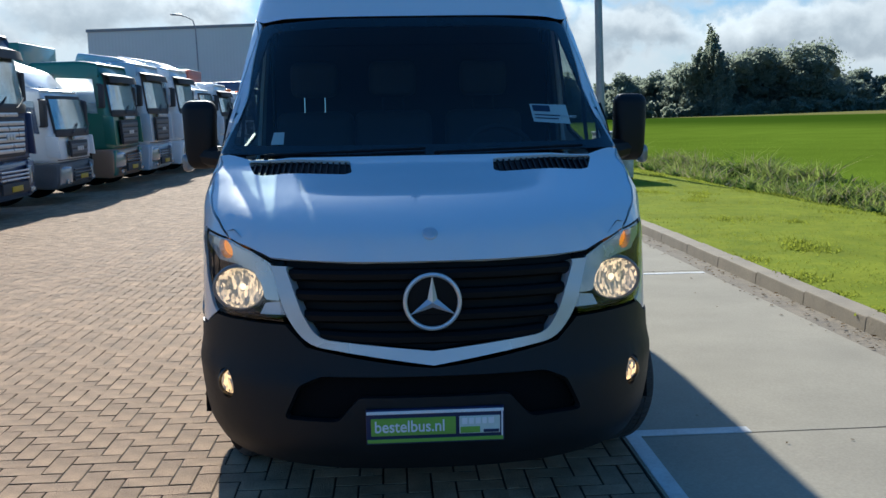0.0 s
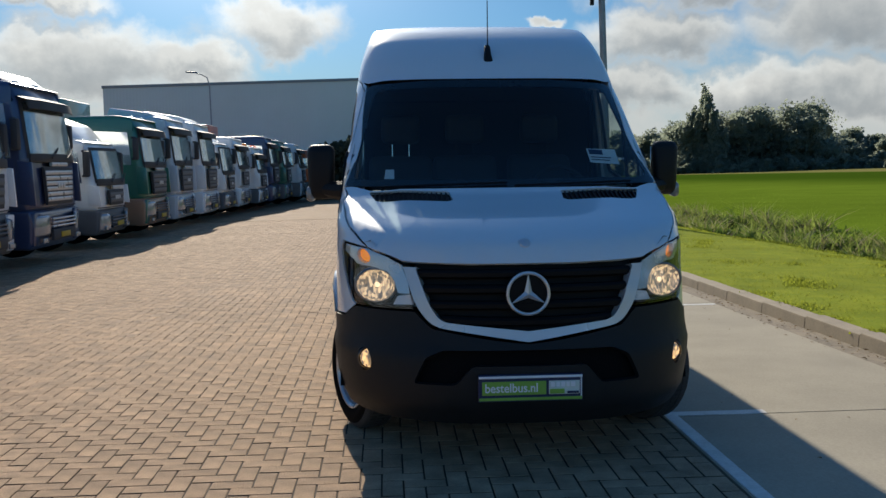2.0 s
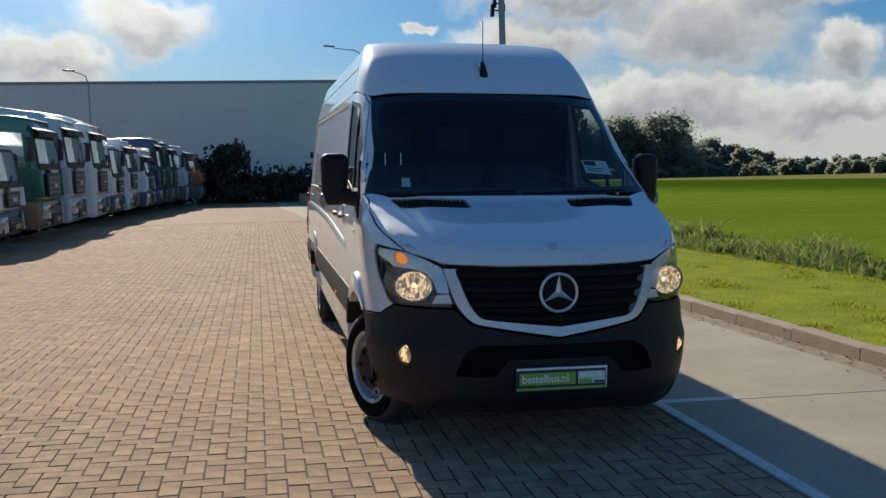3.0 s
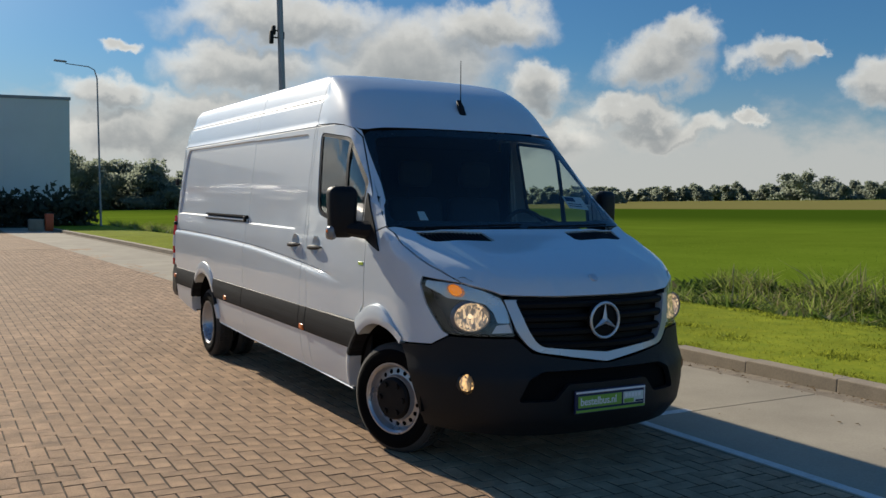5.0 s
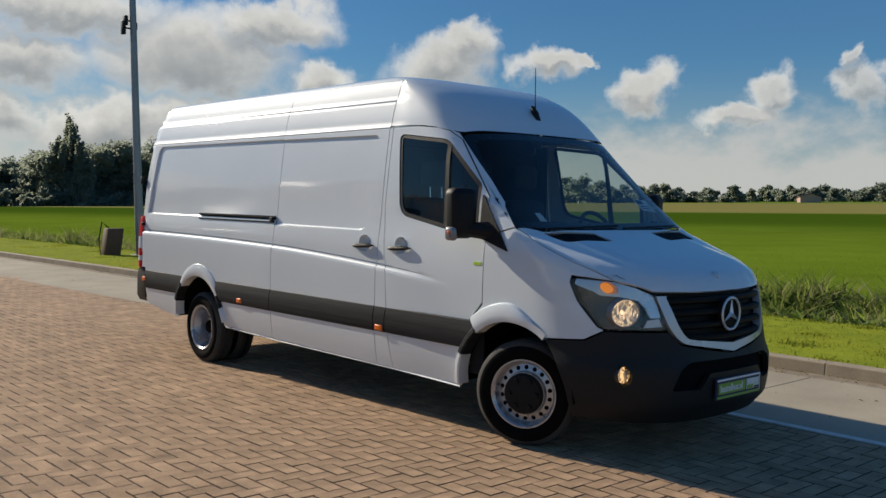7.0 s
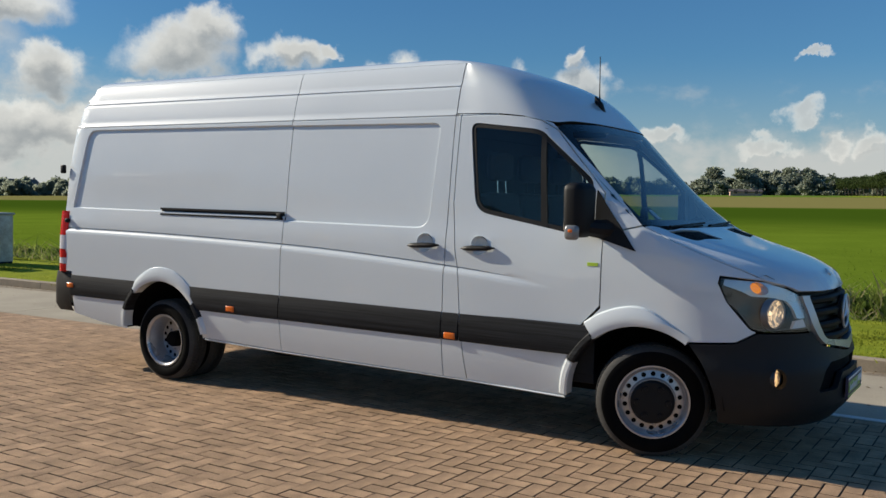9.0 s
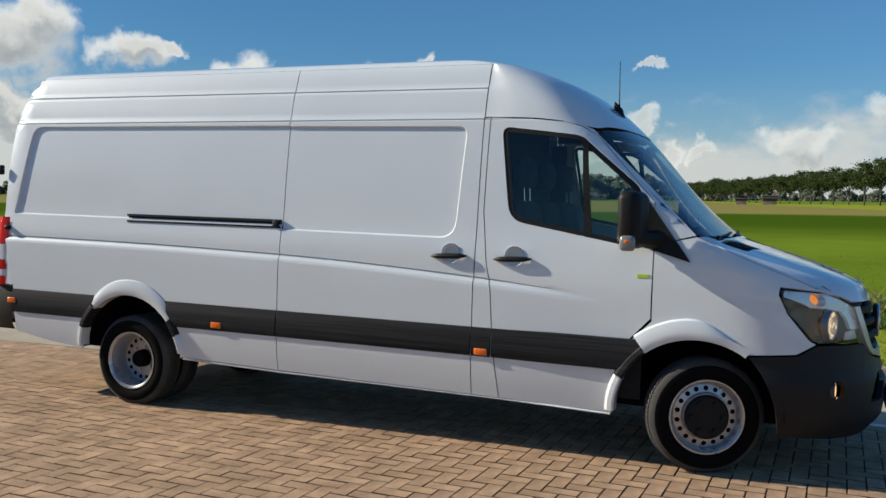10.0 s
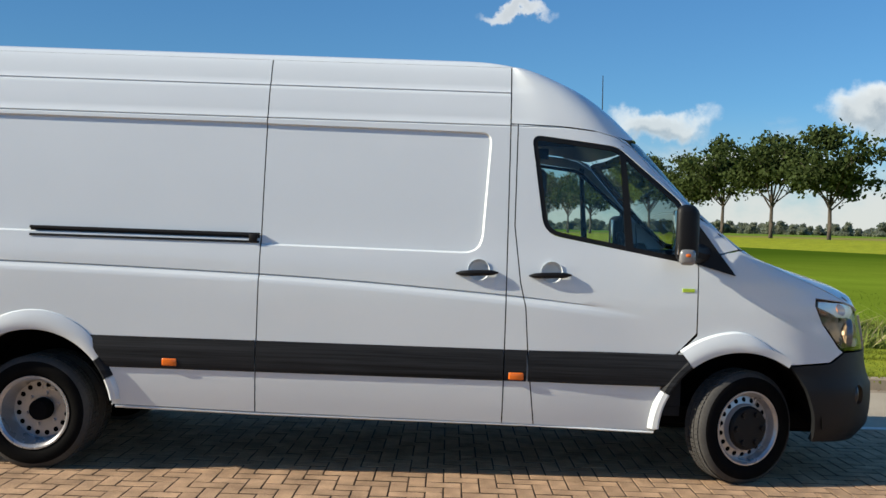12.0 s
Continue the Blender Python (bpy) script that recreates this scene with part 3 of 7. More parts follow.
def add_flank(sign, lead):
    o = (sign, 0, 0)
    f = flank(sign)
    bm = bmesh.new()
    sheet(bm, FENDER, f, (sign, -.5, .2), step=.04)
    part("front_wing", bm, PAINT, van)
    bm = bmesh.new()
    sheet(bm, DOOR, f, o, holes=[WINDOW, dish(5.480)], lines=FOLDS, step=.07, rows=ROWS)
    door = part("cab_door", bm, PAINT, van)
    bm = bmesh.new()
    sheet(bm, PILLAR_B, f, o, lines=FOLDS, step=.10, rows=ROWS)
    part("door_pillar", bm, PAINT, van)
    bm = bmesh.new()
    sheet(bm, SLIDER, f, o, holes=[dish(5.922)] if lead else [], lines=DOOR_FOLDS, step=.10, rows=ROWS)
    slider = part("sliding_door" if lead else "side_panel", bm, PAINT, van)
    bm = bmesh.new()
    sheet(bm, QUARTER, f, o, lines=SIDE_FOLDS, step=.10, rows=ROWS)
    part("rear_side_panel", bm, PAINT, van)
    bm = bmesh.new()
    sheet(bm, PILLAR_A, f, (sign, -.8, .2), step=.05)
    part("windscreen_pillar", bm, PAINT, van)
    # door glass with its seal and the post between the two panes
    bm = bmesh.new()
    sheet(bm, WINDOW, flank(sign, -.004), o, holes=[inset(WINDOW, .026)], step=.06, gap=.0, lip=.015)
    post = [(5.050, 2.04), (5.085, 2.05), (5.035, 1.39), (4.985, 1.38)]
    sheet(bm, post, flank(sign, -.002), o, step=.08, gap=0, lip=.012)
    part("window_seal", bm, BLACK_PLASTIC, door, "black rubber window seal and post")
    for nm, cut in (("door_window", [p for p in inset(WINDOW, .02)]),):
        bm = bmesh.new()
        sheet(bm, cut, flank(sign, -.010), o, step=.10, gap=0, lip=0)
        part(nm, bm, GLASS, door, "tinted side glass")
    # door handles in their dished recess
    for hy, owner in ((5.490, door), (5.932, slider)) if lead else ((5.490, door),):
        bm = bmesh.new()
        hx = half_width(hy, 1.24) + .006
        for k in range(9):
            t = k / 8 * 2 - 1
            e = .018 * math.sqrt(max(0.05, 1 - t ** 4))
            c = Vector((sign * (hx + .018 * (1 - t ** 4)), hy + .128 * t, 1.238 - .006 * t))
            ring = [bm.verts.new(c + Vector((sign * .014 * math.cos(a), 0, e * math.sin(a)))) for a in [2 * math.pi * j / 8 for j in range(8)]]
            if k:
                for j in range(8):
                    bm.faces.new((prev[j], prev[(j + 1) % 8], ring[(j + 1) % 8], ring[j]))
            else:
                bm.faces.new(ring)
            prev = ring
        bm.faces.new(prev)
        bmesh.ops.recalc_face_normals(bm, faces=bm.faces)
        part("door_handle", bm, BLACK_PLASTIC, owner, "black plastic pull handle")
        bm = bmesh.new()
        lathe(bm, (sign * (hx - .004), hy - .01, 1.256), (sign, 0, 0), [(.0, .066), (-.016, .060), (-.034, .050), (-.044, .030), (-.046, .0)], 28)
        part("handle_recess", bm, PAINT, owner)
    # rubbing strip along the flank, between the wheel arches
    def strip(lo, hi, name="rubbing_strip"):
        bm = bmesh.new()
        rows = [(.592, -.004), (.602, .012), (.622, .018), (.705, .018), (.752, .011), (.782, .005), (.790, -.006)]
        prev = None
        k = max(2, round((hi(0.69) - lo(0.69)) / .12))
        for i in range(k + 1):
            cur = []
            for z, d in rows:
                y = lo(z) + (hi(z) - lo(z)) * i / k
                cur.append(bm.verts.new((sign * (half_width(y, z) + .012 + d), y, z)))
            if prev:
                for j in range(len(rows) - 1):
                    bm.faces.new((prev[j], prev[j + 1], cur[j + 1], cur[j]))
            else:
                bm.faces.new(cur)
            prev = cur
        bm.faces.new(prev)
        bmesh.ops.recalc_face_normals(bm, faces=bm.faces)
        part(name, bm, GREY_PLASTIC, van, "scuffed dark grey plastic rubbing strip")
    fa, ra = FRONT_ARCH, REAR_ARCH
    strip(lambda z: fa[0] + math.sqrt(max(0, .55 ** 2 - (z - fa[1]) ** 2)) - .03, lambda z: 5.606)
    strip(lambda z: 5.616, lambda z: 5.748)
    strip(lambda z: 5.757, lambda z: 7.245)
    strip(lambda z: 7.254, lambda z: ra[0] - math.sqrt(max(0, .53 ** 2 - (z - ra[1]) ** 2)))
    strip(lambda z: ra[0] + math.sqrt(max(0, .53 ** 2 - (z - ra[1]) ** 2)), lambda z: 9.806)
    # wheel arch flares: white brow above, black lip lower down
    for (cy, cz, r), a0, a1, mat, nm in ((fa, 52, 124, PAINT, "wheel_arch_flare"), (fa, 27, 51.4, GREY_PLASTIC, "wheel_arch_lip"), (fa, 1, 26.4, PAINT, "wheel_arch_corner"),
                                         (ra, 48, 141, PAINT, "wheel_arch_flare"), (ra, 24, 47.4, GREY_PLASTIC, "wheel_arch_lip"), (ra, 141.6, 156, GREY_PLASTIC, "wheel_arch_lip"), (ra, 6, 23.4, PAINT, "wheel_arch_corner"), (ra, 156.6, 172, PAINT, "wheel_arch_corner")):
        bm = bmesh.new()
        rows = [(-.004, -.06), (-.004, .022), (.006, .028), (.045, .029), (.088, .024), (.112, .017), (.122, .004), (.124, -.012)]
        if mat is not PAINT or "corner" in nm:
            rows = [(-.004, -.06), (-.004, .028), (.008, .036), (.035, .032), (.055, .010), (.06, -.010)]
        prev = None
        for i in range(17):
            a = radians(a0 + (a1 - a0) * i / 16)
            cur = []
            fade = 1.0
            if "flare" in nm:
                fade = 1 - .88 * ease(7, 16, i) if cy < 6 else .30 + .70 * math.sin(math.pi * min(1, max(0, (i + 1.2) / 18.4))) ** .6
            for dr, d in rows:
                rr = r + dr * (fade if dr > .05 else 1)
                y, z = cy + rr * math.cos(a), cz + rr * math.sin(a)
                cur.append(bm.verts.new((sign * (half_width(max(3.72, y), max(.26, z)) + .004 + d * (min(1, fade + .25) if d > 0 else 1)), y, z)))
            if prev:
                for j in range(len(rows) - 1):
                    bm.faces.new((prev[j], prev[j + 1], cur[j + 1], cur[j]))
            prev = cur
        bmesh.ops.recalc_face_normals(bm, faces=bm.faces)
        part(nm, bm, mat, van)
    # wheel housings, their shade given by near-black colour
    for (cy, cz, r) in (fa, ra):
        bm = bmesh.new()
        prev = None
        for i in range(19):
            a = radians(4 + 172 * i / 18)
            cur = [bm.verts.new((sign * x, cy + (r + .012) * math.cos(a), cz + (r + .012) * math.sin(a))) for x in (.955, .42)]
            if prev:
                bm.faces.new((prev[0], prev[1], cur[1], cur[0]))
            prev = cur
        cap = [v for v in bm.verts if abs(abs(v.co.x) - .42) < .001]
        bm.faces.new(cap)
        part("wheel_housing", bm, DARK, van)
    # sill flange
    bm = bmesh.new()
    sill = [(4.83, .300, .315), (5.56, .318, .332), (7.25, .328, .344), (8.10, .344, .362)]
    prev = None
    for y, z0, z1 in sill:
        w = half_width(y, z1)
        cur = [bm.verts.new(p) for p in ((sign * (w + .006), y, z1), (sign * (w + .012), y, z1 - .008), (sign * (w + .004), y, z0), (sign * (w - .10), y, z0))]
        if prev:
            for j in range(3):
                bm.faces.new((prev[j], prev[j + 1], cur[j + 1], cur[j]))
        prev = cur
    bmesh.ops.recalc_face_normals(bm, faces=bm.faces)
    part("sill", bm, PAINT, van)
    # amber side markers
    for y, z in ((5.678, .627), (7.764, .638), (9.808 if lead else 9.80, .690)):
        bm = bmesh.new()
        x = half_width(min(y, 9.7), z) + .026
        box(bm, (sign * x - .010, y - .046, z - .023), (sign * x + .010, y + .046, z + .023), .0095, 3)
        part("side_marker", bm, AMBER, van, "amber side marker lamp")
    # door mirror on its black triangle
    tri = [(4.655, 1.650), (4.372, 1.270), (4.655, 1.352)]
    bm = bmesh.new()
    sheet(bm, rounded(tri, .015), flank(sign, .012), o, step=.06, gap=0, lip=.02)
    tube(bm, [(sign * .90, 4.56, 1.40), (sign * .98, 4.62, 1.40), (sign * 1.07, 4.68, 1.41)], [.07, .06, .05], 10)
    mirror = part("door_mirror", bm, BLACK_PLASTIC, van, "black door mirror on a triangular base")
    bm = bmesh.new()
    vs = box(bm, (-.090, -.070, -.170), (.090, .070, .170), .05, 4)
    for v in vs:
        k = (v.co.z + .17) / .34
        v.co.x *= .86 + .14 * k
        if v.co.y < 0:
            v.co.y *= .75 + .35 * (1 - abs(2 * k - 1) ** 2)
        v.co = Vector((sign * (1.093 + v.co.x), 4.70 + v.co.y + .03 * v.co.x / .1, 1.515 + v.co.z))
    part("mirror_housing", bm, BLACK_PLASTIC, mirror)
    bm = bmesh.new()
    box(bm, (sign * 1.093 - .07, 4.768, 1.39), (sign * 1.093 + .07, 4.776, 1.65), .003)
    part("mirror_glass", bm, CHROME, mirror, "silvered mirror glass")
    bm = bmesh.new()
    vs = box(bm, (sign * 1.162 - .028, 4.670, 1.330), (sign * 1.162 + .028, 4.765, 1.425), .026, 3)
    part("mirror_indicator", bm, LENS_GREY, mirror, "clear indicator lens")
    bm = bmesh.new()
    box(bm, (sign * 1.180 - .014, 4.70, 1.375), (sign * 1.180 + .014, 4.735, 1.40), .010, 2)
    part("indicator_bulb", bm, AMBER, mirror, "amber bulb behind the clear lens")


add_flank(-1, True)
add_flank(1, False)

# sliding-door rail in the rear field
bm = bmesh.new()
for z0, z1, d0, d1 in ((1.418, 1.434, .0, .022), (1.372, 1.386, .0, .024), (1.386, 1.418, -.012, .004)):
    prev = None
    for i in range(9):
        y = 7.258 + (8.655 - 7.258) * i / 8
        w = half_width(y, 1.40) - .014
        cur = [bm.verts.new((-(w + d), y, z)) for d, z in ((d0, z0), (d1, z0), (d1, z1), (d0, z1))]
        if prev:
            for j in range(4):
                bm.faces.new((prev[j], prev[(j + 1) % 4], cur[(j + 1) % 4], cur[j]))
        else:
            bm.faces.new(cur)
        prev = cur
    bm.faces.new(prev)
bmesh.ops.recalc_face_normals(bm, faces=bm.faces)
rail = part("slide_rail", bm, GREY_PLASTIC, van, "dark slide rail of the loading door")
bm = bmesh.new()
box(bm, (-.968, 7.27, 1.378), (-.935, 7.32, 1.426), .006, 2)
part("rail_roller", bm, BLACK_PLASTIC, rail)

# roof: level curves of the body stacked up to the crown
def level_ring(z):
    w, yf, d, tail = table(HALF_WIDTH, z), table(NOSE, z), table(DEPTH, z), table(TAIL, z)
    half = [wrapped()(radians(90) * k / 14, z) for k in range(15)]
    y0 = yf + d
    half += [Vector((half_width(y, z), y, z)) for y in [y0 + (tail - .1 - y0) * k / 8 for k in range(1, 9)]]
    half += [Vector((w - .10 * (1 - math.sin(radians(a))), tail - .10 + .10 * math.cos(radians(a)), z)) for a in (70, 45, 20, 0)]
    half += [Vector((0, tail, z))]
    low = .018 * (1 - ease(2.526, 2.565, z))
    half = [Vector((max(0.0, p.x - low * ease(5.3, 5.75, p.y) * min(1, p.x / .3)), p.y, p.z)) for p in half]
    left = [Vector((-p.x, p.y, p.z)) for p in reversed(half[1:-1])]
    return half + left


bm = bmesh.new()
levels = [2.524, 2.535, 2.548, 2.56, 2.572, 2.582, 2.590, 2.597, 2.603]
rings = [[bm.verts.new(p) for p in level_ring(z)] for z in levels]
for a, b in zip(rings, rings[1:]):
    k = len(a)
    for j in range(k):
        bm.faces.new((a[j], a[(j + 1) % k], b[(j + 1) % k], b[j]))
top_ring = rings[-1]
hl_n = len(top_ring) // 2
for j in range(hl_n):
    a, b, c, d = top_ring[j], top_ring[j + 1], top_ring[-j - 1], top_ring[-j] if j else None
    bm.faces.new([q for q in (a, b, c, d) if q is not None] if b is not c else (a, b, d))
bmesh.ops.recalc_face_normals(bm, faces=bm.faces)
part("roof", bm, PAINT, van)
# roof cap over the windscreen
bm = bmesh.new()
NZ = 16


def cap_point(s, f):
    """s: 0 at the middle of the brow, 1 where the cap meets the sliding door's seam."""
    top = 2.5245
    ref = wrapped()(radians(90) * (s / .62) * .86, 2.10) if s < .62 else None
    ry = ref.y if s < .62 else table([(.62, wrapped()(radians(90 * .86), 2.10).y), (1, 5.748)], s)
    lo = table([(4.80, 2.104), (4.95, 2.100), (5.03, 2.087), (5.104, 2.104), (5.22, 2.131), (5.423, 2.150), (5.752, 2.158)], ry)
    z = lo + .003 + (top - lo - .003) * f
    if s < .62:
        a = radians(90) * (s / .62) * .86
        p = wrapped()(a, z)
    else:
        a0 = wrapped()(radians(90 * .86), z)
        t = (s - .62) / .38
        y = a0.y + (5.748 - a0.y) * t
        p = Vector((half_width(y, z), y, z))
    n_out = -.010 * ease(2.152, 2.168, z) * ease(.8, 1, s) - .008 * ease(2.36, 2.376, z) * ease(.72, 1, s)
    return Vector((p.x + n_out, p.y, p.z))


prev = None
N = 60
for k in range(-N, N + 1):
    s = abs(k) / N
    cur = []
    for i in range(NZ + 1):
        p = cap_point(s, i / NZ)
        cur.append(bm.verts.new((p.x if k >= 0 else -p.x, p.y, p.z)))
    if prev:
        for i in range(NZ):
            bm.faces.new((prev[i], prev[i + 1], cur[i + 1], cur[i]))
    prev = cur
bmesh.ops.recalc_face_normals(bm, faces=bm.faces)
part("roof_cap", bm, PAINT, van)

# windscreen with its black border
WS = rounded([(-.936, 1.430), (0, 1.412), (.936, 1.430), (.800, 2.074), (.40, 2.096), (-.40, 2.096), (-.800, 2.074)], [.03, 0, .03, .05, 0, 0, .05])
bm = bmesh.new()
sheet(bm, WS, lambda x, z: Vector((x, nose_y(x, z) + .004, z)), (0, -1, .5), step=.09, gap=.002, lip=0)
ws = part("windscreen", bm, SCREEN, van, "dark tinted windscreen")
bm = bmesh.new()
sheet(bm, WS, lambda x, z: Vector((x, nose_y(x, z) + .010, z)), (0, -1, .5), holes=[rounded([(-.886, 1.468), (0, 1.460), (.886, 1.468), (.752, 2.030), (.40, 2.048), (-.40, 2.048), (-.752, 2.030)], .04)], step=.09, gap=.001, lip=.01)
part("windscreen_border", bm, FRIT, ws, "black ceramic border")
# price ticket and paper behind the glass
bm = bmesh.new()
tick = lambda u, v: Vector((u, nose_y(u, v) + .014, v))
sheet(bm, [(.555, 1.555), (.735, 1.540), (.728, 1.632), (.545, 1.640)], tick, (0, -1, .5), step=.05, gap=0, lip=0)
ticket = part("stock_ticket", bm, WHITE, ws, "white paper ticket with blue printing")
bm = bmesh.new()
tick2 = lambda u, v: Vector((u, nose_y(u, v) + .011, v))
sheet(bm, [(.560, 1.605), (.645, 1.600), (.643, 1.630), (.556, 1.635)], tick2, (0, -1, .5), step=.05, gap=0, lip=0)
sheet(bm, [(.565, 1.585), (.690, 1.577), (.690, 1.583), (.564, 1.591)], tick2, (0, -1, .5), step=.05, gap=0, lip=0)
sheet(bm, [(.565, 1.570), (.680, 1.562), (.680, 1.568), (.564, 1.576)], tick2, (0, -1, .5), step=.05, gap=0, lip=0)
part("ticket_print", bm, PLATE_BLUE, ticket, "dark blue printed bars")
TICKET_AT = (.698, 1.570)
bm = bmesh.new()
sheet(bm, [(-.700, 1.470), (-.640, 1.470), (-.640, 1.525), (-.690, 1.525)], tick, (0, -1, .5), step=.05, gap=0, lip=0)
part("paper_slip", bm, WHITE, ws, "white slip of paper")

# bonnet with two louvred air intakes
rear = [(x, nose_y(x, 1.410) - .006) for x in [-.91 + .13 * k for k in range(15)]]
def along(path, f, k=8):
    return [f(*(p[i] + (q[i] - p[i]) * j / k for i in (0, 1))) for p, q in zip(path, path[1:]) for j in range(k)] + [f(*path[-1])]


LAMP_TOP = [(turn_x(.800, 1.125), 1.126), (turn_x(.70, 1.085), 1.085), (turn_x(.618, 1.046), 1.046)]
edge = along([(4.340, 1.424), (4.10, 1.318), (LAMP_Y + .12, 1.186), (LAMP_Y, 1.130)], lambda y, z: (half_width(y, z), y))
edge += [(p.x, p.y) for p in along(LAMP_TOP, wrapped())]
edge += [(x, nose_y(x, 1.046)) for x in [.60 - .05 * k for k in range(12)]] + [(0, nose_y(0, 1.046))]
hood = [(-x, y) for x, y in edge] + edge[-2::-1] + [(x, y) for x, y in reversed(rear) if abs(x) < .90]


def bonnet(x, y):
    z = bonnet_z(x, y)
    ridge = .58 + .10 * (y - 3.5)
    return Vector((x, y, z + .010 * (1 - ease(ridge - .06, ridge + .06, abs(x))) * ease(3.50, 3.75, y)))


VENTS = []
for sgn in (-1, 1):
    v = [(.330, 4.180), (.785, 4.232), (.745, 4.100), (.715, 4.082), (.345, 4.025), (.318, 4.045)]
    VENTS.append(rounded([(sgn * x, y) for x, y in v], .012, 3))
bm = bmesh.new()
sheet(bm, hood, bonnet, (0, -.5, 1), holes=VENTS, step=.055, gap=.004, lip=.02, lines=[[(s * (.58 + .10 * (y - 3.5) + d), y) for y in (3.55, 3.8, 4.0)] for s in (-1, 1) for d in (-.06, 0, .06)])
bonnet_ob = part("bonnet", bm, PAINT, van)
for v in VENTS:
    bm = bmesh.new()
    sheet(bm, inset(v, -.006), lambda x, y: bonnet(x, y) - Vector((0, 0, .022)), (0, -.5, 1), step=.08, gap=0, lip=0)
    xs = [p[0] for p in v]
    lo, hi = min(xs), max(xs)
    k = 17
    for i in range(1, k):
        x = lo + (hi - lo) * i / k
        ys = [p[1] for p in v if abs(p[0] - x) < .5]
        f = (abs(x) - .318) / .467
        y0, y1 = 4.034 + .056 * f, 4.172 + .050 * f
        path = [bonnet(x, y0 + (y1 - y0) * j / 3) for j in range(4)]
        for a, b in zip(path, path[1:]):
            q = [bm.verts.new(a + Vector((dx, 0, dz))) for dx, dz in ((-.004, -.020), (-.004, -.003), (.004, -.003), (.004, -.020))]
            r = [bm.verts.new(b + Vector((dx, 0, dz))) for dx, dz in ((-.004, -.020), (-.004, -.003), (.004, -.003), (.004, -.020))]
            for j in range(3):
                bm.faces.new((q[j], q[j + 1], r[j + 1], r[j]))
    bmesh.ops.recalc_face_normals(bm, faces=bm.faces)
    part("air_intake", bm, BLACK_PLASTIC, bonnet_ob, "black louvred air intake")
# scuttle under the wipers
bm = bmesh.new()
prev = None
for k in range(25):
    x = -.915 + 1.83 * k / 24
    cur = [bm.verts.new((x, nose_y(x, 1.402) - .014, 1.388)), bm.verts.new((x, nose_y(x, 1.42) + .02, 1.405))]
    if prev:
        bm.faces.new((prev[0], cur[0], cur[1], prev[1]))
    prev = cur
part("scuttle_panel", bm, BLACK_PLASTIC, van)
for x0, x1 in ((-.72, .02), (.06, .76)):
    bm = bmesh.new()
    tube(bm, [(x0 + (x1 - x0) * k / 8, nose_y(x0 + (x1 - x0) * k / 8, 1.425 + .018 * k / 8) - .016, 1.425 + .018 * k / 8) for k in range(9)], .007, 6)
    tube(bm, [(x0, nose_y(x0, 1.42) + .002, 1.405), (x0 + .03, nose_y(x0, 1.425) - .012, 1.427)], .010, 8)
    part("wiper", bm, BLACK_PLASTIC, van)
bm = bmesh.new()
by = 3.437
lathe(bm, (0, by, bonnet_z(0, by) + .002), (0, -.8, .75), [(0, .030), (.005, .028), (.008, .022), (.008, 0)], 24)
part("bonnet_badge", bm, EMBLEM, bonnet_ob, "small round chrome badge")

# grille with its painted frame and round emblem
G_IN = rounded([(-.552, 1.040), (-.487, .858), (-.432, .776), (0, .730), (.432, .776), (.487, .858), (.552, 1.040)], [.02, .1, .06, 0, .06, .1, .02])
G_OUT = rounded([(-.614, 1.042), (-.557, .850), (-.475, .748), (0, .674), (.475, .748), (.557, .850), (.614, 1.042)], [0, .1, .07, 0, .07, .1, 0])
nose = lambda d: (lambda x, z: Vector((x, nose_y(x, z) + d, z)))
bm = bmesh.new()
sheet(bm, G_OUT, nose(-.012), (0, -1, 0), holes=[G_IN], step=.05, gap=.002, lip=.05)
part("grille_frame", bm, SILVER, van, "silver painted grille surround")
bm = bmesh.new()
sheet(bm, inset(G_IN, -.01), nose(.055), (0, -1, 0), step=.09, gap=0, lip=0)
grille = part("grille", bm, GRILLE, van, "black slatted grille")
for zc in (1.005, .930, .852, .782):
    bm = bmesh.new()
    prev = None
    reach = .541 if zc > .98 else .514 if zc > .9 else .483 if zc > .8 else .425
    for k in range(31):
        x = -reach + 2 * reach * k / 30
        y = nose_y(x, zc)
        drop = .012 * (1 - (x / reach) ** 2) if zc < .8 else 0
        cur = [bm.verts.new((x, y + dy, zc + dz - drop)) for dy, dz in ((.045, .022), (.012, .020), (-.002, .008), (.000, -.012), (.020, -.024), (.05, -.026))]
        if prev:
            for j in range(5):
                bm.faces.new((prev[j], prev[j + 1], cur[j + 1], cur[j]))
        prev = cur
    bmesh.ops.recalc_face_normals(bm, faces=bm.faces)
    part("grille_slat", bm, GRILLE, grille)
bm = bmesh.new()
yc = 3.318
ring = []
for k in range(48):
    a = 2 * math.pi * k / 48
    for j in range(8):
        b = 2 * math.pi * j / 8
        rr = .102 + .0085 * math.cos(b)
        ring.append(bm.verts.new((rr * math.sin(a), yc + .008 * math.sin(b), .912 + rr * math.cos(a))))
for k in range(48):
    for j in range(8):
        bm.faces.new((ring[k * 8 + j], ring[(k + 1) % 48 * 8 + j], ring[(k + 1) % 48 * 8 + (j + 1) % 8], ring[k * 8 + (j + 1) % 8]))
hub = bm.verts.new((0, yc - .018, .912))
back = bm.verts.new((0, yc + .010, .912))
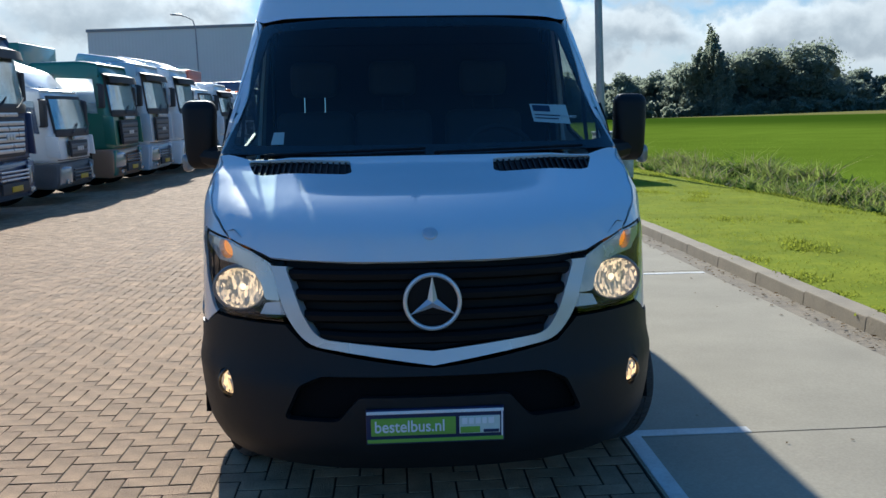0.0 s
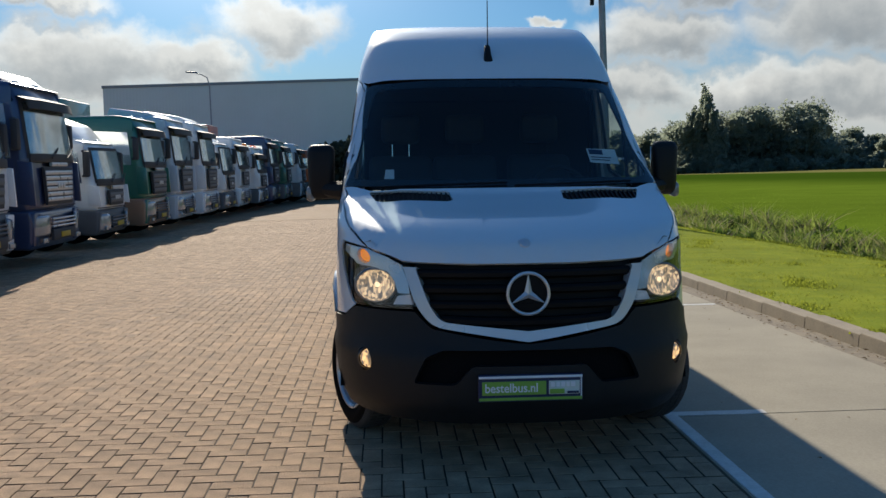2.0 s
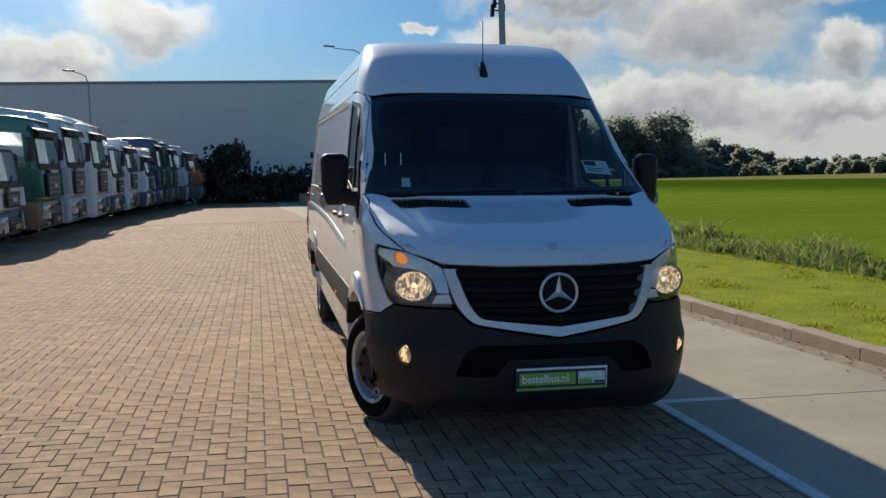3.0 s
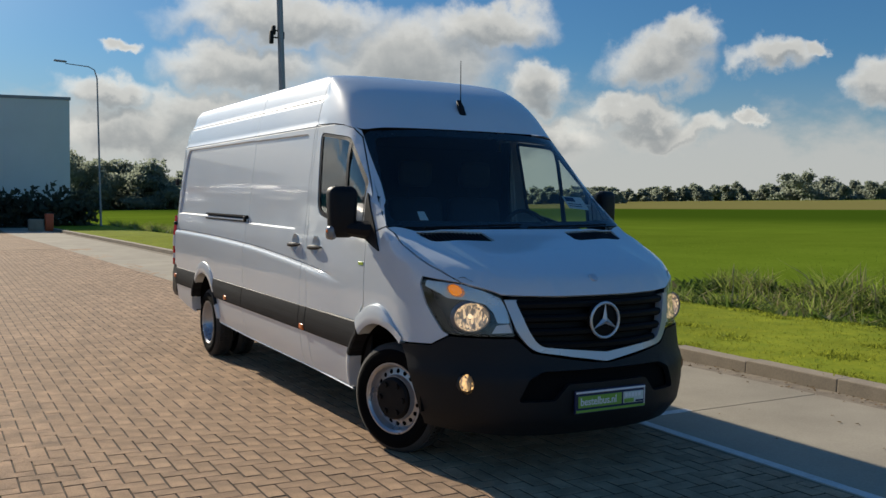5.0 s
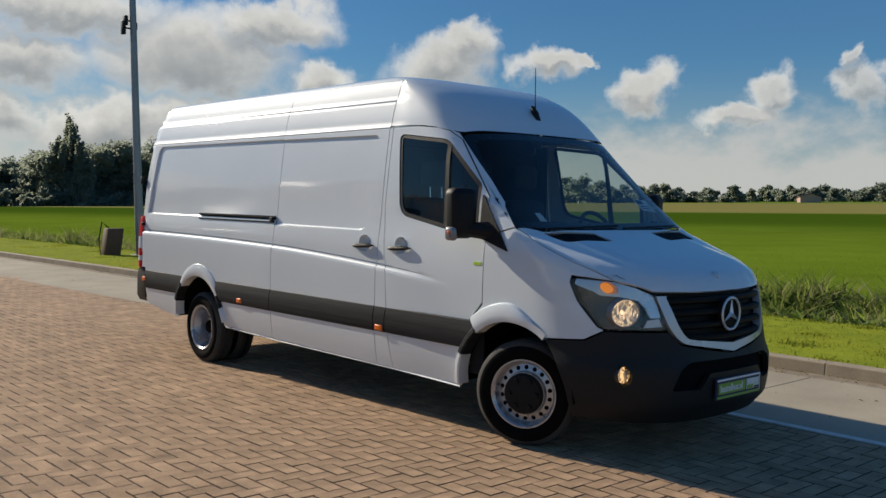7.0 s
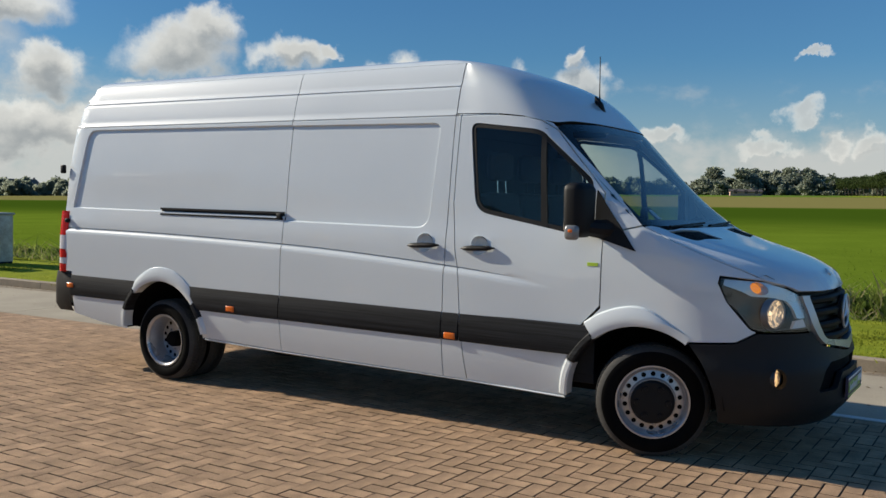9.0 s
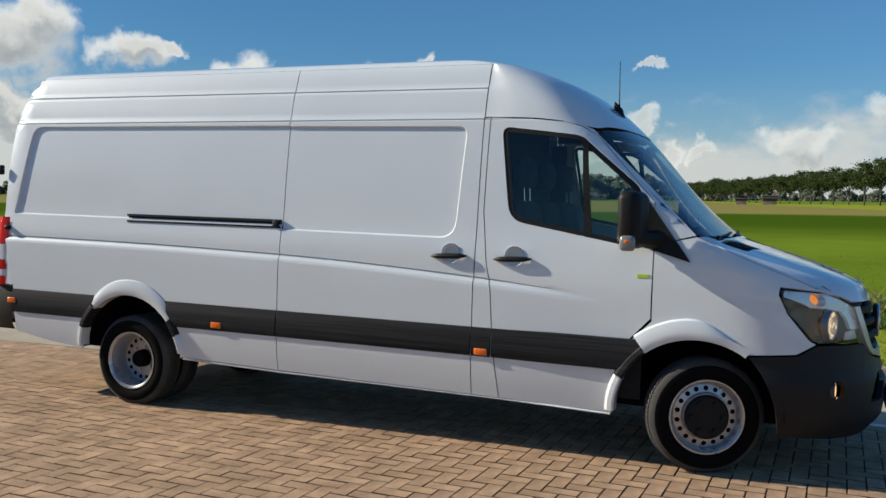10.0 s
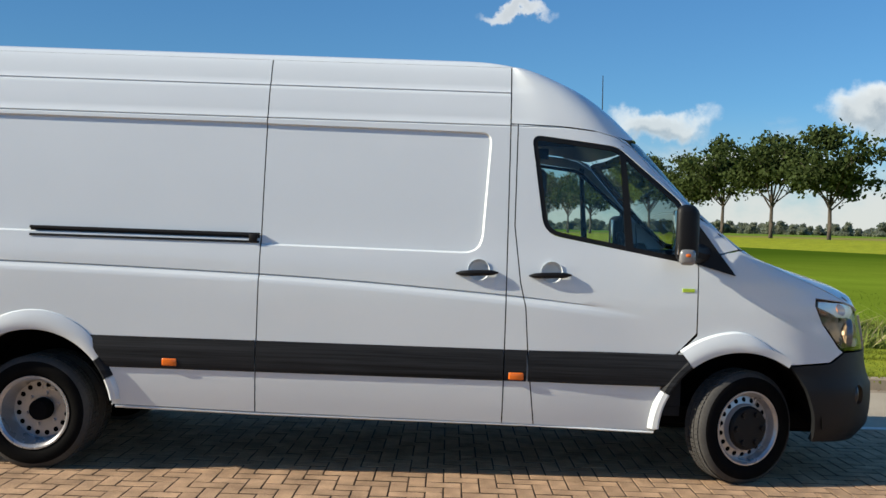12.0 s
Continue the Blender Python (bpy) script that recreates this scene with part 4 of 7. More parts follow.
for k in range(3):
    a = 2 * math.pi * k / 3
    tip = bm.verts.new((.100 * math.sin(a), yc - .002, .912 + .100 * math.cos(a)))
    sides = []
    for da in (-math.pi / 3, math.pi / 3):
        sides.append(bm.verts.new((.021 * math.sin(a + da), yc - .001, .912 + .021 * math.cos(a + da))))
    bm.faces.new((hub, sides[0], tip))
    bm.faces.new((hub, tip, sides[1]))
    bm.faces.new((back, tip, sides[0]))
    bm.faces.new((back, sides[1], tip))
bmesh.ops.recalc_face_normals(bm, faces=bm.faces)
part("round_emblem", bm, EMBLEM, grille, "round chrome emblem with three spokes", smooth=False)
bm = bmesh.new()
lathe(bm, (0, yc + .03, .912), (0, -1, 0), [(0, .110), (.018, .107), (.02, .10), (.016, 0)], 40)
part("emblem_backing", bm, GRILLE, grille)

# bumper
top = [(0, .668), (turn_x(.475, .745), .742), (turn_x(.557, .830), .822), (turn_x(.70, .826), .822), (turn_y(3.660, .820), .822), (turn_y(3.766, .764), .760), (turn_y(4.03, .744), .740)]
arch_e = [(turn_y(3.935, .611), .611), (turn_y(3.875, .45), .45), (turn_y(3.862, .344), .344), (turn_y(3.86, .28), .275)]
low = [(turn_x(.70, .26), .258), (turn_x(.4, .25), .25), (0, .25)]
half_b = top + arch_e + low
BUMP = half_b + [(-a, z) for a, z in reversed(half_b) if a > 0]
INTAKE = rounded([(-.50, .600), (-.56, .470), (-.36, .470), (-.28, .565), (.28, .565), (.36, .470), (.56, .470), (.50, .600), (.42, .635), (-.42, .635)], .02, 3)
INTAKE_A = [(math.copysign(turn_x(x, z), x), z) for x, z in INTAKE]
FOG = [(turn_x(.803, .562) + .062 * math.cos(2 * math.pi * k / 20), .562 + .058 * math.sin(2 * math.pi * k / 20)) for k in range(20)]
FOG_L = [(-a, z) for a, z in FOG]


def bumper_surface(d=0.0):
    base = wrapped(1, .006 + d)

    def f(a, z):
        p = base(a, z)
        bulge = .020 * (1 - ease(.60, .66, z)) * ease(.30, .36, z)
        p.y -= bulge * math.cos(a)
        p.x += bulge * math.sin(a) * .6
        return p
    return f


bm = bmesh.new()
sheet(bm, BUMP, bumper_surface(), (0, -1, 0), holes=[INTAKE_A, FOG, FOG_L], step=.05, gap=.003, lip=.035)
bumper = part("front_bumper", bm, BUMPER, van, "black plastic front bumper")
bm = bmesh.new()
sheet(bm, inset(INTAKE_A, -.01), bumper_surface(-.05), (0, -1, 0), step=.08, gap=0, lip=0)
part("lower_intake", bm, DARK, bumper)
for sgn in (-1, 1):
    a0 = sgn * turn_x(.803, .562)
    c = bumper_surface(-.036)(a0, .562)
    n_dir = Vector((math.copysign(.10, a0), -1, 0)).normalized()
    bm = bmesh.new()
    lathe(bm, c, n_dir, [(-.04, .0), (-.035, .03), (.004, .056), (.010, .058), (.004, .064), (-.03, .066)], 28)
    fog = part("fog_lamp", bm, SOCKET, bumper, "round lit fog lamp")
    bm = bmesh.new()
    lathe(bm, c + n_dir * .001, n_dir, [(.012, .0), (.010, .025), (.004, .048), (-.002, .050)], 24)
    part("fog_bulb", bm, FOGBULB, fog, "glowing warm lamp lens")
# dealer's plate


def plate_quad(u0, v0, u1, v1, d, mat, name, label, parent, thick=.006):
    bm = bmesh.new()
    box(bm, (u0, 3.244 - d, v0), (u1, 3.244 - d + thick, v1), .0015, 1)
    return part(name, bm, mat, parent, label)


plate = plate_quad(-.258, .392, .256, .524, .0, PLATE_BLUE, "dealer_plate", "dark blue plate with green and pale fields", van, .016)
plate_quad(-.256, .507, .254, .519, .004, WHITE, "plate_edge", "white upper edge", plate, .004)
plate_quad(-.254, .398, .252, .412, .004, PLATE_GREEN, "plate_edge", "green lower edge", plate, .004)
plate_quad(-.240, .425, .075, .492, .004, PLATE_GREEN, "plate_field", "green field", plate, .004)
plate_quad(.088, .425, .240, .492, .004, PLATE_PALE, "plate_field", "pale field", plate, .004)
plate_quad(.245, .412, .251, .507, .004, WHITE, "plate_edge", "", plate, .004)
for u0, u1 in ((.098, .118), (.124, .142), (.148, .168), (.174, .190), (.196, .218)):
    plate_quad(u0, .462, u1, .486, .007, WHITE, "plate_bar", "", plate, .003)
plate_quad(.178, .428, .236, .440, .007, PLATE_BLUE, "plate_bar", "", plate, .003)
plate_quad(.092, .428, .165, .452, .007, PLATE_GREEN, "plate_bar", "", plate, .003)


def lettering(text, size, m, mat, parent, name="lettering", bold=.004):
    cu = bpy.data.curves.new(name, "FONT")
    cu.body, cu.size, cu.extrude, cu.offset = text, size, .001, bold * .2
    tmp = new("tmp", cu)
    bpy.context.view_layer.update()
    me = bpy.data.meshes.new_from_object(tmp.evaluated_get(bpy.context.evaluated_depsgraph_get()))
    bpy.data.objects.remove(tmp)
    me.transform(m)
    off = Vector((0, 0, 0))
    p = parent
    while p is not None:
        off += p.location
        p = p.parent
    me.transform(Matrix.Translation(-off))
    me.materials.clear()
    me.materials.append(mat)
    ob = new(name, me)
    ob.parent = parent
    return ob


t0 = tick2(*TICKET_AT)
tu = (tick2(TICKET_AT[0] + .08, TICKET_AT[1] - .005) - t0).normalized()
tv = (tick2(TICKET_AT[0], TICKET_AT[1] + .02) - t0).normalized()
tn = tu.cross(tv).normalized()
lettering("294907", .025, Matrix.Translation(t0 + tn * .003) @ Matrix((tu, tn.cross(tu), tn)).transposed().to_4x4(), WHITE, ticket, "ticket_number", .002)
lettering("bestelbus.nl", .062, Matrix.Translation((-.228, 3.2375, .440)) @ Euler((radians(90), 0, 0)).to_matrix().to_4x4() @ Matrix.Diagonal((.90, 1, 1, 1)), WHITE, plate)

# headlamps wrapped round the corners
def shift_vert(v, co):
    v.co = co


HL = [(turn_x(.618, 1.046), 1.046), (turn_x(.70, 1.085), 1.085), (turn_x(.800, 1.125), 1.122), (turn_y(3.862, 1.140), 1.138), (turn_y(3.868, 1.108), 1.106), (turn_y(3.820, 1.001), 1.001), (turn_y(3.696, .850), .850), (turn_y(3.655, .830), .830), (turn_x(.80, .826), .828), (turn_x(.562, .828), .828), (turn_x(.585, .95), .95)]
for sgn in (-1, 1):
    bm = bmesh.new()
    sheet(bm, HL, wrapped(sgn, -.088), (sgn, -1, 0), step=.06, gap=.004, lip=-.080)
    lamp = part("headlamp", bm, SOCKET, van, "large wraparound headlamp, lit")
    bm = bmesh.new()
    sheet(bm, HL, wrapped(sgn, .002), (sgn, -1, 0), step=.05, gap=.003, lip=.03)
    lens = part("headlamp_lens", bm, LENS, lamp, "clear plastic lens")
    lens.visible_shadow = False
    n_dir = Vector((sgn * .27, -1, .0)).normalized()
    c = wrapped(sgn, -.030)(turn_x(.772, .934), .934)
    q = n_dir.to_track_quat("Z", "Y").to_matrix()
    wide = lambda bm: [shift_vert(v, c + q @ Matrix.Diagonal((1.18, .94, 1)) @ (q.inverted() @ (v.co - c))) for v in bm.verts]
    bm = bmesh.new()
    lathe(bm, c, n_dir, [(.010, .086), (.018, .090), (.014, .097), (-.02, .102)], 32)
    wide(bm)
    part("reflector", bm, HOUSING, lamp, "grey rim round the reflector bowl")
    bm = bmesh.new()
    lathe(bm, c, n_dir, [(.010, .086), (-.004, .074), (-.015, .054), (-.021, .030), (-.023, .0)], 20)
    wide(bm)
    bowl = part("headlamp_bowl", bm, BEAM, lamp, "glowing faceted reflector bowl", smooth=False)
    bm = bmesh.new()
    lathe(bm, c, n_dir, [(-.030, .014), (-.022, .014), (-.016, .010), (-.014, 0)], 14)
    part("headlamp_bulb", bm, BULB, bowl, "bright bulb")
    # a silver strip along the top of the lamp, with the indicator sunk into its outer end
    ia, iz = turn_x(.826, 1.082), 1.082
    eye = [(ia + .074 * math.cos(2 * math.pi * k / 20), iz + .036 * math.sin(2 * math.pi * k / 20) + .10 * .074 * math.cos(2 * math.pi * k / 20)) for k in range(20)]
    strip = wrapped(sgn, -.014)
    bm = bmesh.new()
    prev = None
    for depth, shrink in ((0, 1.0), (.020, .97), (.046, .86)):
        cur = []
        for a, z in eye:
            p = strip(ia + (a - ia) * shrink, iz + (z - iz) * shrink)
            cur.append(bm.verts.new(p + Vector((-sgn * .3 * depth, depth, 0))))
        if prev:
            for k in range(20):
                bm.faces.new((prev[k], prev[(k + 1) % 20], cur[(k + 1) % 20], cur[k]))
        prev = cur
    part("indicator_bowl", bm, BROW, lamp, "silver bowl round the indicator")
    bm = bmesh.new()
    ring = []
    for a, z in eye:
        p = strip(ia + (a - ia) * .90, iz + (z - iz) * .90)
        ring.append(bm.verts.new(p + Vector((-sgn * .012, .040, 0))))
    mid = bm.verts.new(strip(ia, iz) + Vector((-sgn * .008, .026, 0)))
    for k in range(20):
        bm.faces.new((ring[k], ring[(k + 1) % 20], mid))
    part("indicator", bm, AMBER_ON, lamp, "lit amber indicator")
    bm = bmesh.new()
    brow = rounded([(turn_x(.598, .985), .985), (turn_x(.622, 1.044), 1.044), (turn_x(.70, 1.083), 1.083), (turn_x(.80, 1.122), 1.119), (turn_y(3.845, 1.135), 1.133), (turn_y(3.850, 1.100), 1.098), (turn_y(3.74, 1.060), 1.060), (turn_x(.86, 1.040), 1.036), (turn_x(.78, 1.030), 1.030), (turn_x(.70, 1.010), 1.010), (turn_x(.664, .965), .965), (turn_x(.648, .905), .905), (turn_x(.586, .905), .905)], .012, 3)
    sheet(bm, brow, strip, (sgn, -1, 0), holes=[eye], step=.05, gap=.0, lip=.02)
    part("lamp_brow", bm, BROW, lamp, "pale brow inside the lamp")
    bm = bmesh.new()
    drl = [(turn_x(.575, .850), .850), (turn_x(.68, .845), .845), (turn_x(.655, .895), .890), (turn_x(.592, .90), .90)]
    sheet(bm, drl, wrapped(sgn, -.025), (sgn, -1, 0), step=.05, gap=.0, lip=.02)
    part("side_light", bm, WHITE_LENS, lamp, "pale side light")

# aerial
bm = bmesh.new()
ab = Vector((0, 5.045, 2.262))
vs = box(bm, (-.030, -.045, -.02), (.030, .060, .045), .018, 3)
for v in vs:
    v.co = Vector((v.co.x * (1 - .5 * max(0, v.co.y / .06)), v.co.y, v.co.z)) if v.co.z < .02 else Vector((v.co.x * .7, v.co.y * .8 + .01, v.co.z))
    v.co = ab + Vector((v.co.x, v.co.y * .8, v.co.z + v.co.y * .8))
tube(bm, [ab + Vector((0, .01, .04)), ab + Vector((0, .012, .10)), ab + Vector((0, .016, .37))], [.008, .004, .003], 6)
part("roof_aerial", bm, BLACK_PLASTIC, van, "black whip aerial")

# tail: doors, lamps, bumper, hinge
bm = bmesh.new()
for x0, x1 in ((-.86, -.006), (.006, .86)):
    sheet(bm, [(x0, .50), (x1, .50), (x1, 2.44), (x0 * .86 if abs(x0) > .5 else x0, 2.44)] if abs(x0) > .5 else [(x0, .50), (x1, .50), (x1 * .86, 2.44), (x0, 2.44)], lambda x, z: Vector((x, table(TAIL, z) - .004, z)), (0, 1, 0), step=.25, gap=.003, lip=.02)
part("rear_doors", bm, PAINT, van)
for sgn in (-1, 1):
    for z0, z1, mat in ((1.150, 1.372, RED_LENS), (1.02, 1.146, WHITE_LENS), (.94, 1.016, RED_LENS), (.885, .936, WHITE_LENS), (.81, .881, RED_LENS)):
        bm = bmesh.new()
        prev = None
        for k in range(-1, 6):
            a = radians(90 * max(0, k) / 5)
            cur = [bm.verts.new((sgn * (table(HALF_WIDTH, z) - .10 + .112 * math.cos(a) + (.012 if k >= 0 else -.004)), (9.945 if k >= 0 else 9.880) + .10 * math.sin(a), z)) for z in (z0, z1)]
            if prev:
                bm.faces.new((prev[0], prev[1], cur[1], cur[0]))
            prev = cur
        cur = [bm.verts.new((sgn * (table(HALF_WIDTH, z0) - .12), 10.045, z)) for z in (z0, z1)]
        bm.faces.new((prev[0], prev[1], cur[1], cur[0]))
        bmesh.ops.recalc_face_normals(bm, faces=bm.faces)
        part("tail_lamp", bm, mat, van, "red tail lamp segment" if mat is RED_LENS else "clear tail lamp segment")
    bm = bmesh.new()
    box(bm, (sgn * .985 - .02, 9.86, 1.265), (sgn * .985 + .02, 9.905, 1.305), .012, 2)
    part("door_hinge", bm, BLACK_PLASTIC, van)
    bm = bmesh.new()
    box(bm, (sgn * .93 - .02, 10.0, 1.72), (sgn * .93 + .02, 10.045, 1.80), .01, 2)
    part("door_hinge", bm, BLACK_PLASTIC, van)
bm = bmesh.new()
ring = [(-.99, 9.815), (-.99, 10.02), (-.93, 10.13), (-.7, 10.16), (.7, 10.16), (.93, 10.13), (.99, 10.02), (.99, 9.815)]
prev = None
for z, k in ((.445, .97), (.50, 1.0), (.70, 1.0), (.80, .985), (.805, .94)):
    cur = [bm.verts.new((x * k, 9.815 + (y - 9.815) * (k if z < .5 or z > .79 else 1), z)) for x, y in ring]
    if prev:
        for j in range(len(ring) - 1):
            bm.faces.new((prev[j], prev[j + 1], cur[j + 1], cur[j]))
    prev = cur
bmesh.ops.recalc_face_normals(bm, faces=bm.faces)
part("rear_bumper", bm, BLACK_PLASTIC, van, "black plastic rear bumper")
# lime sticker on the door edge
bm = bmesh.new()
sx = -half_width(4.65, 1.176) - relief(4.65, 1.176)
box(bm, (sx - .003, 4.618, 1.165), (sx + .004, 4.690, 1.187), .001, 1)
part("sticker", bm, LIME, van, "small lime sticker")

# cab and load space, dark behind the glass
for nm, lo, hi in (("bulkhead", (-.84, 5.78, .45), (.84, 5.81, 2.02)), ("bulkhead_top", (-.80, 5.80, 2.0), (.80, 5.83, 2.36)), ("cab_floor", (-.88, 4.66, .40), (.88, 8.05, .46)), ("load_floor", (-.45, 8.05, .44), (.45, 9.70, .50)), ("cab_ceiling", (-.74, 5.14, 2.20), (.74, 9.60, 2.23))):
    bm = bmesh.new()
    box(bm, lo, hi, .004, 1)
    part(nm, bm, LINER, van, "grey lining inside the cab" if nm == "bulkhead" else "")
# flat boxes added inside the flanks to stop daylight at the body seams
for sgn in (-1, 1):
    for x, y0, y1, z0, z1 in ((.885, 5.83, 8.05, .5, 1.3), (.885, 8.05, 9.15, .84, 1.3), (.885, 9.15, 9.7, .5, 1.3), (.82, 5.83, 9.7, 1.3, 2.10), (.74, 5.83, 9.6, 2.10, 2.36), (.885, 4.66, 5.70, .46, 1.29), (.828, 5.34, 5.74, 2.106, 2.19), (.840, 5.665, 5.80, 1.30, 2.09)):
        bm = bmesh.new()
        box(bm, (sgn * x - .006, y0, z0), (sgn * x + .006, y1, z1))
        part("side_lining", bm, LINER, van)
bm = bmesh.new()
vs = box(bm, (-.80, 4.12, .95), (.80, 4.62, 1.34), .07, 3)
box(bm, (-.16, 4.35, .6), (.16, 4.70, 1.25), .05, 2)
box(bm, (.22, 4.42, 1.30), (.58, 4.66, 1.42), .05, 3)
part("dashboard", bm, SEAT, van, "dark grey dashboard")
for x in (-.58, -.12, .42):
    bm = bmesh.new()
    box(bm, (x - .24, 4.95, .75), (x + .24, 5.45, .92), .06, 3)
    vs = box(bm, (x - .23, 5.40, .85), (x + .23, 5.54, 1.62), .06, 3)
    for v in vs:
        v.co.y += (v.co.z - .85) * .12
    vs = box(bm, (x - .14, 5.50, 1.70), (x + .14, 5.60, 1.91), .05, 3)
    seat = part("seat", bm, SEAT, van, "black cloth seat with headrest")
    for dx in (-.06, .06):
        bm = bmesh.new()
        cyl(bm, (x + dx, 5.53, 1.58), (x + dx, 5.54, 1.73), .004)
        part("headrest_rod", bm, CHROME if x < -.3 else SEAT, seat, "steel rod")
bm = bmesh.new()
q = Euler((radians(62), 0, 0)).to_matrix()
cw = Vector((.42, 4.74, 1.36))
tube(bm, [cw + q @ Vector((.19 * math.cos(2 * math.pi * k / 28), .19 * math.sin(2 * math.pi * k / 28), 0)) for k in range(29)], .016, 8)
for a in (0, 180, 270):
    tube(bm, [cw, cw + q @ Vector((.19 * math.cos(radians(a)), .19 * math.sin(radians(a)), 0))], .015, 6)
tube(bm, [cw, cw + q @ Vector((0, 0, -.22))], .04, 8)
part("steering_wheel", bm, SEAT, van, "black steering wheel")

# underbody
bm = bmesh.new()
box(bm, (-.60, 3.75, .30), (.60, 9.6, .42), .02)
box(bm, (-.42, 3.6, .24), (.42, 4.7, .34), .03)
box(bm, (-.62, 6.2, .30), (-.30, 7.4, .42), .03)
box(bm, (.30, 5.9, .24), (.80, 7.5, .42), .04)
cyl(bm, (-.5, 8.60, .33), (.5, 8.60, .33), .07)
cyl(bm, (-.5, 4.29, .33), (.5, 4.29, .33), .04)
lathe(bm, (0, 8.5, .33), (0, 1, 0), [(-.05, 0), (0, .12), (.2, .14), (.25, 0)], 16)
cyl(bm, (.35, 7.5, .28), (.35, 9.3, .30), .07)
# two wide pans, added to block daylight and darken the ground below
box(bm, (-.885, 4.86, .335), (.885, 8.06, .352), .004, 1)
box(bm, (-.86, 9.14, .40), (.86, 9.75, .42), .004, 1)
part("underbody", bm, DARK, van, "dark chassis and exhaust, with pans added to block light")


# ---- wheels ----
PAVE_FALL = [(-60, .012), (4.3, .012), (6.5, -.014), (8.6, -.045), (12, -.075), (20, -.11), (50, -.16), (120, -.20)]


def pave_z(x, y):
    """The yard's surface: it falls away behind the van and towards the lorries."""
    return table(PAVE_FALL, y) + .016 * min(0.0, x + .6) + .004 * max(0.0, x + .6)


def tyre(bm, x0, x1, r, mi_wall=0, mi_tread=1):
    """A tyre along local x, from x0 (inner) to x1 (outer face)."""
    w = x1 - x0
    prof = [(x0 + .03, .215), (x0 + .008, .24), (x0, .28), (x0 + .012, r - .03), (x0 + .028, r - .006), (x0 + .04, r), (x1 - .04, r), (x1 - .028, r - .006), (x1 - .012, r - .03), (x1, .28), (x1 - .008, .24), (x1 - .03, .212)]
    n = 72
    rings = []
    for h, rr in prof:
        rings.append([bm.verts.new((h, rr * math.cos(2 * math.pi * k / n), rr * math.sin(2 * math.pi * k / n))) for k in range(n)])
    for j, (a, b) in enumerate(zip(rings, rings[1:])):
        for k in range(n):
            f = bm.faces.new((a[k], a[(k + 1) % n], b[(k + 1) % n], b[k]))
            f.material_index = mi_tread if 3 <= j <= 7 else mi_wall
    # tread blocks: ribs round the tyre cut by slots
    ribs = [(x0 + .045, x0 + .078), (x0 + .086, x0 + .112), (x1 - .112, x1 - .086), (x1 - .078, x1 - .045)]
    for a, b in ribs:
        for k in range(n):
            t0, t1 = 2 * math.pi * k / n + .006, 2 * math.pi * (k + 1) / n - .012
            lo = [bm.verts.new((x, (r - .002) * math.cos(t), (r - .002) * math.sin(t))) for x in (a, b) for t in (t0, t1)]
            hi = [bm.verts.new((x, (r + .007) * math.cos(t), (r + .007) * math.sin(t))) for x in (a, b) for t in (t0, t1)]
            for q in ((hi[0], hi[1], hi[3], hi[2]), (lo[0], lo[1], hi[1], hi[0]), (lo[2], hi[2], hi[3], lo[3]), (lo[0], hi[0], hi[2], lo[2]), (lo[1], lo[3], hi[3], hi[1])):
                bm.faces.new(q).material_index = mi_tread


def rim_disc(bm, x, r_out, r_hole, r_in, n=16, hole=.022, dish=0.0):
    """A steel disc with a ring of round holes; x is the face, outward along +x."""
    seg = 8
    for k in range(n):
        a0 = 2 * math.pi * k / n
        da = 2 * math.pi / n
        am = a0 + da / 2
        c = Vector((0, r_hole * math.cos(am), r_hole * math.sin(am)))
        # outer square of the sector, joined to the round hole
        outer, inner = [], []
        for j in range(seg):
            t = 2 * math.pi * j / seg
            u, v = math.cos(t), math.sin(t)
            s = 1 / max(abs(u), abs(v))
            rr = r_hole + (r_out - r_hole if u > 0 else r_hole - r_in) * u * s
            aa = am + da / 2 * v * s
            outer.append(bm.verts.new((x + dish * (rr - r_in) / (r_out - r_in), rr * math.cos(aa), rr * math.sin(aa))))
            er, et = Vector((0, math.cos(am), math.sin(am))), Vector((0, -math.sin(am), math.cos(am)))
            q = c + er * u * hole + et * v * hole
            rq = math.hypot(q.y, q.z)
            inner.append(bm.verts.new((x + dish * (rq - r_in) / (r_out - r_in), q.y, q.z)))
        for j in range(seg):
            i = (j + 1) % seg
            bm.faces.new((outer[j], outer[i], inner[i], inner[j]))


